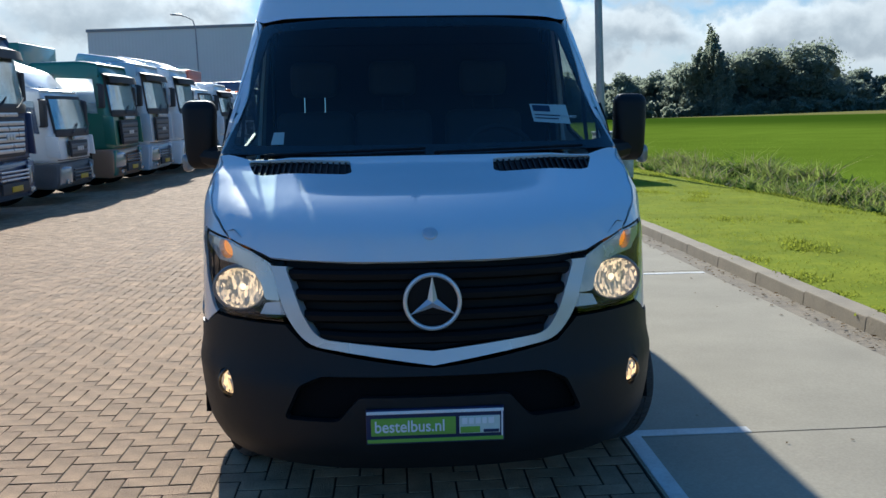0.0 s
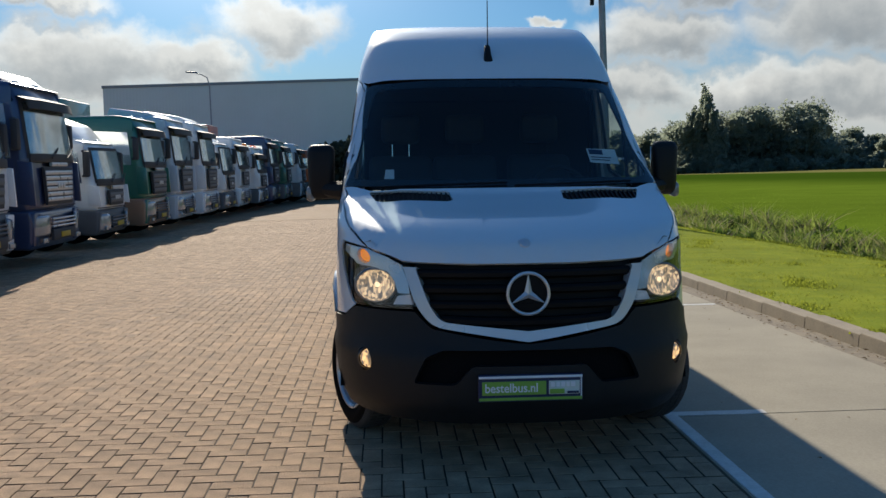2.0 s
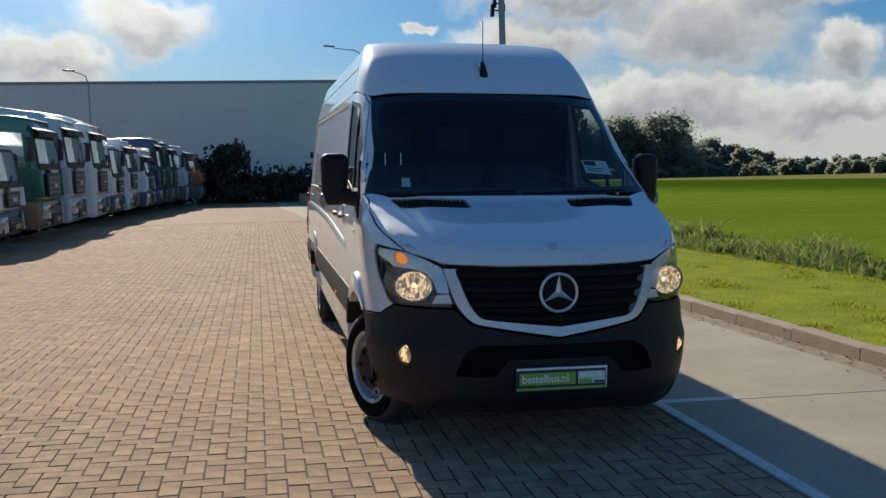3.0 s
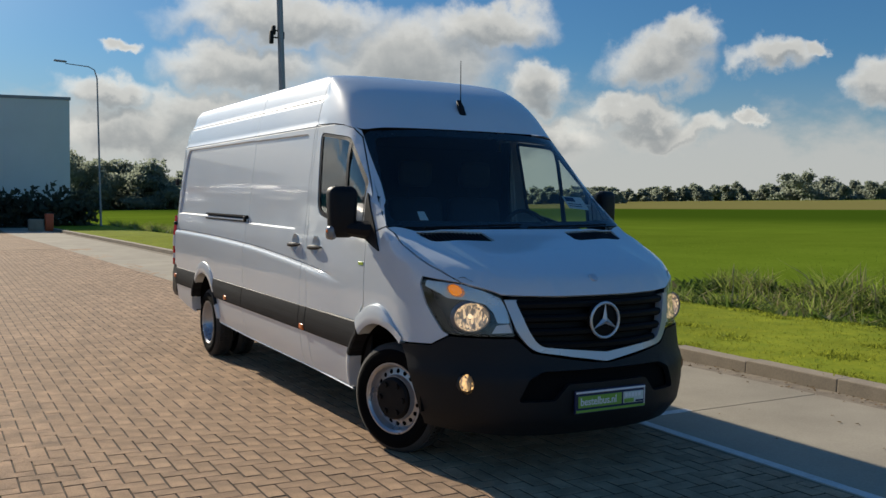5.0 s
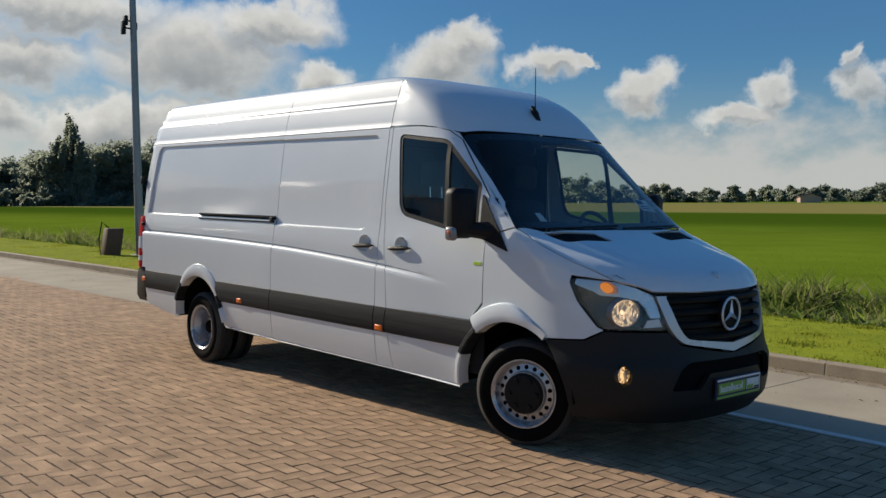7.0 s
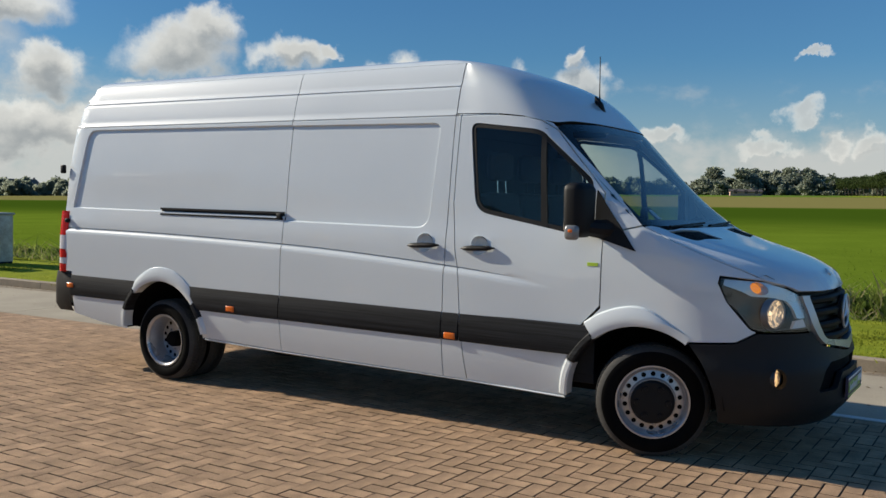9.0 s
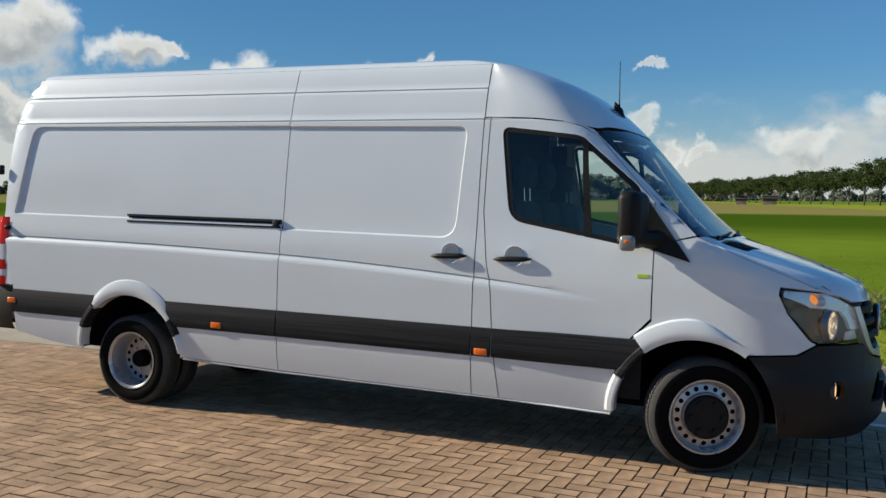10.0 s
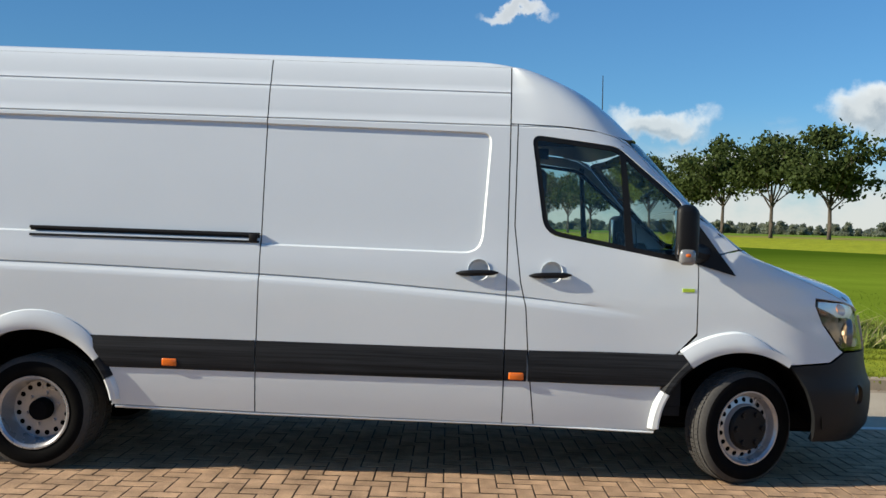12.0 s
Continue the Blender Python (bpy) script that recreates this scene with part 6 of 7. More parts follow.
for a, b in (((HX0 - .05, HALL_Y - .06), (HX1 + .05, HALL_Y + .3)), ((HX0 - .05, HALL_Y + .3), (HX0 + .25, HALL_Y + 60)), ((HX1 - .25, HALL_Y + .3), (HX1 + .05, HALL_Y + 60))):
    vs = box(bm, (a[0], a[1], 0), (b[0], b[1], .17))
    for v in vs:
        v.co.z += hall_top(v.co.x) - .16
part("roof_edge", bm, EDGE, hall, "dark metal roof edge", smooth=False)
bm = bmesh.new()
q = [bm.verts.new((x, y, hall_top(x) - .1)) for x, y in ((HX0 + .2, HALL_Y + .25), (HX1 - .2, HALL_Y + .25), (HX1 - .2, HALL_Y + 60), (HX0 + .2, HALL_Y + 60))]
bm.faces.new(q)
part("roof", bm, EDGE, hall, smooth=False)

# ---- masts and lamps ----
GALV = material("galvanised", (0.30, 0.31, 0.32), 0.5, 0.5, 0.15, 2.0, 30.0)
mast_z = ground_z(5.35, 24.8)
mast = thing("camera_mast", (5.55, 24.64, mast_z), "tall grey steel mast on the verge with small antenna boxes", "mast")
bm = bmesh.new()
tube(bm, [(5.55, 24.64, mast_z - .1), (5.44, 24.73, mast_z + 4), (5.25, 24.88, mast_z + 11)], [.12, .10, .075], 16)
part("pole", bm, GALV, mast)
bm = bmesh.new()
box(bm, (5.35, 24.44, mast_z), (5.75, 24.84, mast_z + .08), .01)
part("base_plate", bm, GALV, mast)
for k, (dx, z, h) in enumerate(((-.24, 5.95, .36), (-.18, 6.20, .26), (.08, 6.1, .2))):
    bm = bmesh.new()
    box(bm, (5.35 + dx - .05, 24.72, z), (5.35 + dx + .05, 24.86, z + h), .015)
    box(bm, (min(5.35, 5.35 + dx), 24.78, z + h / 2 - .02), (max(5.35, 5.35 + dx), 24.81, z + h / 2 + .02))
    part("antenna_box", bm, GREY_PLASTIC, mast, "small grey antenna box on a bracket")


def street_lamp(x, y, h, reach):
    z = ground_z(x, y)
    ob = thing("street_lamp", (x, y, z), "grey steel street lamp with one short arm", "street lamp", "lamps by the yard")
    bm = bmesh.new()
    s = 1 if reach > 0 else -1
    tube(bm, [(x + .13, y - .13, z - .1), (x + .11, y - .11, z + 1.2), (x, y, z + h - .6), (x + s * .12, y, z + h - .18), (x + s * .4, y, z + h - .03), (x + reach, y, z + h + .05)], [.060, .052, .036, .030, .026, .022], 12)
    part("post", bm, GALV, ob)
    bm = bmesh.new()
    vs = box(bm, (x + reach - .05, y - .13, z + h + .02), (x + reach + s * .55, y + .13, z + h + .14), .05, 2) if s > 0 else box(bm, (x + reach - .55, y - .10, z + h + .02), (x + reach + .05, y + .10, z + h + .11), .03, 2)
    for v in vs:
        v.co.z += .05 * abs(v.co.x - x)
    part("lamp_head", bm, EDGE, ob, "dark flat lamp head")
    return ob


street_lamp(4.1, 49.5, 8.2, -1.5)
street_lamp(-10.2, 50.6, 7.1, -.7)

# ---- small things on the verge ----
BEIGE = material("weathered_cabinet", (0.66, 0.64, 0.58), 0.7, 0, 0.15, 5.0, 40.0, second=(0.36, 0.29, 0.21), patch=0.15, patch_scale=2.5)
ORANGE = material("orange_plastic", (0.62, 0.10, 0.025), 0.5, 0, 0.08, 4.0)
BROWN = material("rusty_sheet", (0.13, 0.075, 0.045), 0.7, 0.1, 0.25, 5.0, 40.0)
cx, cy = 4.90, 20.80
cz = ground_z(cx, cy)
cab = thing("utility_cabinet", (cx, cy, cz), "weathered pale grey utility cabinet on the verge", "cabinet")
bm = bmesh.new()
box(bm, (cx - .40, cy - .34, cz + .10), (cx + .40, cy + .34, cz + 1.09), .02)
part("body", bm, BEIGE, cab)
bm = bmesh.new()
box(bm, (cx - .43, cy - .37, cz + 1.08), (cx + .43, cy + .37, cz + 1.13), .02)
part("lid", bm, GALV, cab)
bm = bmesh.new()
box(bm, (cx - .39, cy - .33, cz - .05), (cx + .39, cy + .33, cz + .11), .01)
part("plinth", bm, BLACK_PLASTIC, cab, "dark plinth")
for side in (-1, 1):
    bm = bmesh.new()
    box(bm, (cx + side * .19 - .17, cy - .365, cz + .16), (cx + side * .19 + .17, cy - .34, cz + 1.03), .008)
    leaf = part("door", bm, BEIGE, cab)
    bm = bmesh.new()
    box(bm, (cx + side * .05 - .012, cy - .378, cz + .56), (cx + side * .05 + .012, cy - .362, cz + .68), .004)
    part("handle", bm, BLACK_PLASTIC, leaf)
bm = bmesh.new()
box(bm, (cx - .415, cy - .28, cz + .16), (cx - .40, cy + .28, cz + 1.03), .006)
part("side_panel", bm, BEIGE, cab)
bx, by_ = 4.08, 20.35
bz = ground_z(bx, by_)
wbin = thing("wheeled_bin", (bx, by_, bz), "orange-red wheeled bin beside the cabinet", "bin")
bm = bmesh.new()
vs = box(bm, (bx - .25, by_ - .25, bz + .05), (bx + .25, by_ + .25, bz + .88), .03, 2)
for v in vs:
    k = .84 + .16 * (v.co.z - bz) / .88
    v.co.x, v.co.y = bx + (v.co.x - bx) * k, by_ + (v.co.y - by_) * k
part("tub", bm, ORANGE, wbin)
bm = bmesh.new()
box(bm, (bx - .28, by_ - .28, bz + .88), (bx + .28, by_ + .30, bz + .94), .02, 2)
part("lid", bm, ORANGE, wbin)
for s in (-1, 1):
    bm = bmesh.new()
    cyl(bm, (bx + s * .2, by_ + .24, bz + .09), (bx + s * .26, by_ + .24, bz + .09), .09, None, 14)
    part("wheel", bm, RUBBER, wbin)
px, py = 4.80, 24.85
pz = ground_z(px, py)
box_ob = thing("leaning_panel", (px, py, pz), "brown rusty sheet box with a bent frame on the verge", "scrap panel")
bm = bmesh.new()
vs = box(bm, (px - .22, py - .15, pz), (px + .22, py + .15, pz + .78), .015)
for v in vs:
    v.co.x += .12 * (v.co.z - pz)
part("panel", bm, BROWN, box_ob)
bm = bmesh.new()
tube(bm, [(px - .3, py - .1, pz), (px - .36, py - .1, pz + .5), (px - .28, py - .1, pz + .95), (px - .1, py - .1, pz + .8)], .02, 6)
part("bent_frame", bm, BLACK_PLASTIC, box_ob)
# barrier block and red box by the hall
bz2 = pave_z(0, 45)
blk = thing("concrete_block", (.78, 45.5, bz2), "pale concrete block at the yard's end", "block")
bm = bmesh.new()
box(bm, (.47, 45.2, bz2), (1.10, 45.8, bz2 + .55), .05, 2)
part("block_body", bm, KERB, blk)
rbx = thing("red_box", (1.35, 45.6, bz2), "small red box beside the concrete block", "box")
bm = bmesh.new()
box(bm, (1.18, 45.35, bz2), (1.54, 45.75, bz2 + .80), .04, 2)
part("box_body", bm, ORANGE, rbx)

# ---- trees ----
BARK = material("bark", (0.075, 0.060, 0.046), 0.9, 0, 0.25, 2.0, 20.0, bump=0.8, bump_scale=15.0)
LEAF = leafy("leaf", (0.080, 0.108, 0.034), (0.050, 0.072, 0.024), 0.42, 0.35, 0.12)
# far woods: distance haze is put into this paler leaf colour
LEAF_HAZED = leafy("hazed_wood_leaf", (0.300, 0.330, 0.250), (0.250, 0.280, 0.215), 0.75, 0.10, 0.03)
HEDGE = leafy("hedge_leaf", (0.090, 0.096, 0.062), (0.056, 0.060, 0.040), 0.3, 0.35, 0.3)


def leaf_cloud(verts, faces, centre, radii, count, size, r, shell=.55):
    """Small crossed leaves scattered through an uneven lump, thicker towards its skin."""
    d = r.normal(size=(count, 3))
    d /= np.linalg.norm(d, axis=1)[:, None] + 1e-9
    k = (shell + (1 - shell) * r.random(count)) * (1 + .18 * np.sin(5 * d[:, 0] + centre[0]) + .15 * np.sin(7 * d[:, 2] + centre[1]))
    p = np.array(centre) + d * np.array(radii) * k[:, None]
    a, b = r.normal(size=(count, 3)), r.normal(size=(count, 3))
    a /= np.linalg.norm(a, axis=1)[:, None]
    b -= a * (a * b).sum(axis=1)[:, None]
    b /= np.linalg.norm(b, axis=1)[:, None]
    s = (size * (.6 + .8 * r.random(count)))[:, None]
    quads = np.stack([p - a * s - b * s * .6, p + a * s - b * s * .5, p + a * s * .8 + b * s * .6, p - a * s * .7 + b * s * .7], axis=1)
    n0 = len(verts)
    verts += [tuple(v) for v in quads.reshape(-1, 3).tolist()]
    faces += [(q, q + 1, q + 2, q + 3) for q in range(n0, n0 + 4 * count, 4)]


def mesh_from(name, verts, faces, mat):
    me = bpy.data.meshes.new(name)
    me.from_pydata(verts, [], faces)
    me.materials.append(mat)
    return me


def avenue_tree(seed, h=13.0):
    r = np.random.default_rng(seed)
    ob = thing("roadside_tree", (0, 0, 0), "leafy roadside tree with a bare trunk and spreading crown", "tree", "row of trees along the far road")
    bm = bmesh.new()
    fork = h * .27
    tube(bm, [(0, 0, -.3), (.03, 0, fork * .5), (0, .05, fork), (.1, .1, h * .48)], [.30, .24, .20, .14], 10)
    limbs = []
    for k in range(9):
        a = 2 * math.pi * k / 9 + r.random() * .5
        reach = h * (.31 + .17 * r.random())
        z0 = fork * (.9 + .35 * r.random())
        top = h * (.5 + .32 * r.random())
        mid = Vector((math.cos(a) * reach * .45, math.sin(a) * reach * .45, z0 + (top - z0) * .6))
        end = Vector((math.cos(a) * reach, math.sin(a) * reach, top))
        tube(bm, [(0, 0, z0), tuple(mid), tuple(end)], [.11, .07, .03], 6)
        limbs += [mid, end]
        for q in range(2):
            e2 = mid + Vector((r.normal() * 1.0, r.normal() * 1.0, .9 + r.random()))
            tube(bm, [tuple(mid), tuple(e2)], [.05, .02], 5)
            limbs.append(e2)
    part("trunk", bm, BARK, ob)
    verts, faces = [], []
    tips = limbs + [Vector((r.normal() * 1.0, r.normal() * 1.0, h * (.72 + .22 * r.random()))) for _ in range(9)]
    for p in tips:
        if p.z < h * .36:
            continue
        rad = h * (.085 + .06 * r.random())
        leaf_cloud(verts, faces, (p.x, p.y, p.z), (rad * 1.5, rad * 1.5, rad * .85), 115, .23, r, .1)
    crown = new("crown", mesh_from("crown", verts, faces, LEAF))
    crown.parent = ob
    return ob


kinds = [avenue_tree(s, 13.8 + .5 * s) for s in range(3)]
random.seed(21)
for k in range(54):
    s = 10.0 * k + random.uniform(-.8, .8)
    x, y = 99.0 + .955 * s, -36.6 + .296 * s
    z = level(x, y) + max(.15, .95 - .004 * s)
    m = Matrix.Translation((x, y, z)) @ Matrix.Rotation(random.uniform(0, 6.28), 4, "Z") @ Matrix.Diagonal((*([random.uniform(.86, .97) * (1 - .30 * ease(40, 150, s))] * 3), 1))
    if k < 3:
        kinds[k].matrix_basis = m
    else:
        c = copy_thing(kinds[k % 3], m)
# low dyke with a road under the row
bm = bmesh.new()
prev = None
for k in range(45):
    s = -60 + 9.0 * k
    c = Vector((99 + .955 * s, -36.6 + .296 * s))
    n2 = Vector((.296, -.955))
    cur = []
    hd = max(.15, .95 - .004 * max(0, s))
    for d, up in ((-16, -.2), (-7, hd - .1), (3, hd), (7, hd - .05), (14, -.2)):
        p = c + n2 * d
        cur.append(bm.verts.new((p.x, p.y, level(p.x, p.y) + up)))
    if prev:
        for j in range(4):
            bm.faces.new((prev[j], prev[j + 1], cur[j + 1], cur[j]))
    prev = cur
bmesh.ops.recalc_face_normals(bm, faces=bm.faces)
tagged(part("road_dyke", bm, GRASS), "grassy low dyke under the row of trees", "dyke", kind="structure")


def lump_shape():
    bm = bmesh.new()
    bmesh.ops.create_icosphere(bm, subdivisions=2, radius=1.0)
    v, f = [tuple(p.co) for p in bm.verts], [tuple(p.index for p in q.verts) for q in bm.faces]
    bm.free()
    return v, f


LUMP_V, LUMP_F = lump_shape()


def wood(name, az0, az1, dist, h0, h1, count, seed, spread=30, slim=False, label="dark far wood", dense=200):
    """A far belt of trees round the polder: uneven lumps of crown run together under a skin of leaves, one object."""
    r = np.random.default_rng(seed)
    verts, faces = [], []
    for k in range(count):
        az = radians(az0 + (az1 - az0) * (k + r.random()) / count)
        d = dist + spread * r.random()
        x, y = -3 + d * math.sin(az), 1 + d * math.cos(az)
        z = level(x, y)
        f = (k + .5) / count
        h = (h0 + (h1 - h0) * f) * (.50 + .72 * r.random())
        w = h * (.13 if slim else .42 + .2 * r.random())
        lumps = 5 if slim else 4
        for q in range(lumps):
            zz = z + h * (.14 + .64 * q / (lumps - 1))
            c = (x + r.normal() * w * .4, y + r.normal() * w * .4, zz)
            radii = (w * (1.0 - .14 * q), w * (1.0 - .14 * q), h * .22)
            n0 = len(verts)
            for px, py, pz in LUMP_V:
                g = .62 + .30 * noise.noise((px * 1.7 + c[0], py * 1.7 + c[1], pz * 1.7 + q))
                verts.append((c[0] + px * radii[0] * g, c[1] + py * radii[1] * g, c[2] + pz * radii[2] * g))
            faces += [tuple(n0 + i for i in t) for t in LUMP_F]
            leaf_cloud(verts, faces, c, radii, dense, (d * .0010 + .06), r, .58)
    me = mesh_from(name, verts, faces, LEAF_HAZED)
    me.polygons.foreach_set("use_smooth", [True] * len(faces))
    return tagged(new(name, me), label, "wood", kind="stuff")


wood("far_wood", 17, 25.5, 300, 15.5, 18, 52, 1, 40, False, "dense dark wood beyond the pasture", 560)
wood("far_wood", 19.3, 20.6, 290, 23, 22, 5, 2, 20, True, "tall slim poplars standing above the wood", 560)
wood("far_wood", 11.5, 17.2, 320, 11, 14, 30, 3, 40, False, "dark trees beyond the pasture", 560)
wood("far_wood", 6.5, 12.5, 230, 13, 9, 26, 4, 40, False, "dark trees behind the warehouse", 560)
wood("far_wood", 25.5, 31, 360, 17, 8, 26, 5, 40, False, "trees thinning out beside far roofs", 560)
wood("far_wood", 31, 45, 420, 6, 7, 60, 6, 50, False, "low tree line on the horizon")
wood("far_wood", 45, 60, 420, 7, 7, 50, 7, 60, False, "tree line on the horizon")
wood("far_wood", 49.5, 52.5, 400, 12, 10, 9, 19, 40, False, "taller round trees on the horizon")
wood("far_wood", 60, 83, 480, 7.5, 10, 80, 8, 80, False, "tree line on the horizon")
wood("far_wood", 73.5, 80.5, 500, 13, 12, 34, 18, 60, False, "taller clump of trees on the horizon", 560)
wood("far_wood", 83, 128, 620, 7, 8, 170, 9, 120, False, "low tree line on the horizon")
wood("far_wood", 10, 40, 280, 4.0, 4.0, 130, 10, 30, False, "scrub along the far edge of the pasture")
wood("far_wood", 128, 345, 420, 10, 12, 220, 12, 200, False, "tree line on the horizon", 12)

# hedge and bush before the hall
r = np.random.default_rng(31)
verts, faces = [], []
for k in range(46):
    x = -4.8 + 8.6 * k / 45
    leaf_cloud(verts, faces, (x, 50.4 + .3 * r.normal(), .62), (.7, .8, 1.15 + .25 * r.random()), 90, .13, r, .3)
tagged(new("hedge", mesh_from("hedge", verts, faces, HEDGE)), "dark clipped hedge before the warehouse", "hedge", kind="stuff")
bush = thing("bush", (-3.1, 50.0, -.2), "large dark bush before the warehouse", "bush")
verts, faces = [], []
for k in range(20):
    a, d = r.random() * 6.28, 1.6 * r.random() ** .6
    z = .5 + 2.4 * r.random()
    leaf_cloud(verts, faces, (d * math.cos(a) * (1.1 - z / 5), d * math.sin(a) * .6, z), (.75, .7, .6), 90, .12, r, .2)
crown = new("crown", mesh_from("crown", verts, faces, HEDGE))
crown.parent = bush
bm = bmesh.new()
for k in range(6):
    a = k * 1.05
    tube(bm, [(-3.1, 50.0, -.25), (-3.1 + .5 * math.cos(a), 50 + .3 * math.sin(a), 1.0), (-3.1 + .9 * math.cos(a), 50 + .6 * math.sin(a), 2.2)], [.06, .04, .02], 6)
part("stem", bm, BARK, bush)

# far farm houses
ROOFT = material("roof_tiles", (0.085, 0.07, 0.065), 0.8, 0, 0.15, 1.0)
WALLB = material("brick_wall", (0.46, 0.30, 0.24), 0.85, 0, 0.15, 2.0)


def house(az, d, w, dep, wall_h, roof_h, turn):
    x, y = -3 + d * math.sin(radians(az)), 1 + d * math.cos(radians(az))
    z = level(x, y)
    ob = thing("farmhouse", (0, 0, 0), "low farmhouse with a dark tiled roof far across the pasture", "house", "far houses")
    bm = bmesh.new()
    box(bm, (-w / 2, -dep / 2, -.5), (w / 2, dep / 2, wall_h))
    for s in (-1, 1):
        bm.faces.new([bm.verts.new(p) for p in ((s * w / 2, -dep / 2, wall_h), (s * w / 2, dep / 2, wall_h), (s * w / 2, 0, wall_h + roof_h))])
    part("wall", bm, WALLB, ob, smooth=False)
    bm = bmesh.new()
    for s in (-1, 1):
        q = [bm.verts.new(p) for p in ((-w / 2 - .4, s * (dep / 2 + .4), wall_h - .2), (w / 2 + .4, s * (dep / 2 + .4), wall_h - .2), (w / 2 + .4, 0, wall_h + roof_h), (-w / 2 - .4, 0, wall_h + roof_h))]
        f = bm.faces.new(q)
        e = bmesh.ops.extrude_face_region(bm, geom=[f])
        bmesh.ops.translate(bm, verts=[v for v in e["geom"] if isinstance(v, bmesh.types.BMVert)], vec=(0, 0, .2))
    bmesh.ops.recalc_face_normals(bm, faces=bm.faces)
    roof = part("roof", bm, ROOFT, ob, smooth=False)
    bm = bmesh.new()
    box(bm, (w * .2, -.4, wall_h + roof_h * .6), (w * .2 + .9, .4, wall_h + roof_h + 1))
    part("chimney", bm, WALLB, roof, smooth=False)
    for k in range(3):
        bm = bmesh.new()
        xx = -w / 2 + w * (k + .5) / 3
        box(bm, (xx - .7, -dep / 2 - .05, 1.0), (xx + .7, -dep / 2 + .05, 2.3))
        part("window", bm, FRIT, ob, smooth=False)
    ob.location = (x, y, z)
    ob.rotation_euler = (0, 0, radians(turn))


house(28.6, 480, 14, 9, 2.6, 4.2, 20)
house(31.6, 500, 18, 10, 2.6, 4.4, -15)
house(33.4, 510, 12, 8, 2.6, 4.2, 40)
house(63.5, 420, 26, 8, 2.4, 1.2, 30)
house(75.4, 420, 13, 6, 1.8, .8, -70)
house(84.0, 255, 2.6, 2.4, 1.6, .5, -85)
house(85.6, 255, 3.4, 2.4, 1.8, .5, -85)

# ---- parked lorries ----
def prism(bm, poly, y0, y1, bevel=0.0, segs=2, mi=0):
    """A side outline in x and z, drawn out across y, with rounded edges."""
    lo = [bm.verts.new((x, y0, z)) for x, z in poly]
    hi = [bm.verts.new((x, y1, z)) for x, z in poly]
    fs = [bm.faces.new(lo), bm.faces.new(hi[::-1])]
    k = len(poly)
    for i in range(k):
        fs.append(bm.faces.new((lo[(i + 1) % k], lo[i], hi[i], hi[(i + 1) % k])))
    bmesh.ops.recalc_face_normals(bm, faces=fs)
    vs = lo + hi
    if bevel:
        es = list({e for f in fs for e in f.edges})
        o = bmesh.ops.bevel(bm, geom=es, offset=bevel, segments=segs, affect="EDGES", profile=.5, clamp_overlap=True)
        vs = list({v for f in o["faces"] for v in f.verts} | {v for v in vs if v.is_valid})
    return vs


LORRY_GLASS = material("lorry_glass", (0.86, 0.93, 0.93), 0.10, 0.85, 0.10, 2.0, coat=0.5)
LORRY_GREY = material("lorry_plastic", (0.12, 0.124, 0.13), 0.55, 0, 0.15, 3.0)
LORRY_DARK = material("lorry_frame", (0.045, 0.046, 0.050), 0.7, 0, 0.2, 3.0)
PALE = material("lorry_bright", (0.55, 0.56, 0.58), 0.3, 0.4, 0.08, 4.0)
LAMP_GREY = material("lorry_lamp", (0.34, 0.36, 0.38), 0.15, 0.3, 0.1, 9.0, coat=0.5)
YELLOW = material("yellow_plate", (0.50, 0.34, 0.02), 0.5, 0, 0.05)
paints = {}


def lorry_paint(c):
    if c not in paints:
        paints[c] = material("lorry_paint", c, 0.35, 0, 0.06, 1.5, 80.0, coat=0.5)
    return paints[c]


def bar(bm, w, half, z0, z1, out, half_low=None, deep=.05):
    """A bar across a lorry's front that follows its bowed face; half_low: half its length at the lower edge."""
    low = half_low or half
    prev = None
    soft = min(.02, (z1 - z0) * .25)
    for k in range(11):
        t = -1 + .2 * k
        cur = []
        for d, z in ((-deep, z0), (-.008, z0), (0, z0 + soft), (0, z1 - soft), (-.008, z1), (-deep, z1)):
            yy = t * (low + (half - low) * (z - z0) / (z1 - z0))
            cur.append(bm.verts.new((out + d - .16 * (abs(yy) / w) ** 4, yy, z)))
        if prev:
            for j in range(5):
                bm.faces.new((prev[j], prev[j + 1], cur[j + 1], cur[j]))
        else:
            bm.faces.new(cur)
        prev = cur
    bm.faces.new(prev)
    bmesh.ops.recalc_face_normals(bm, faces=bm.faces)


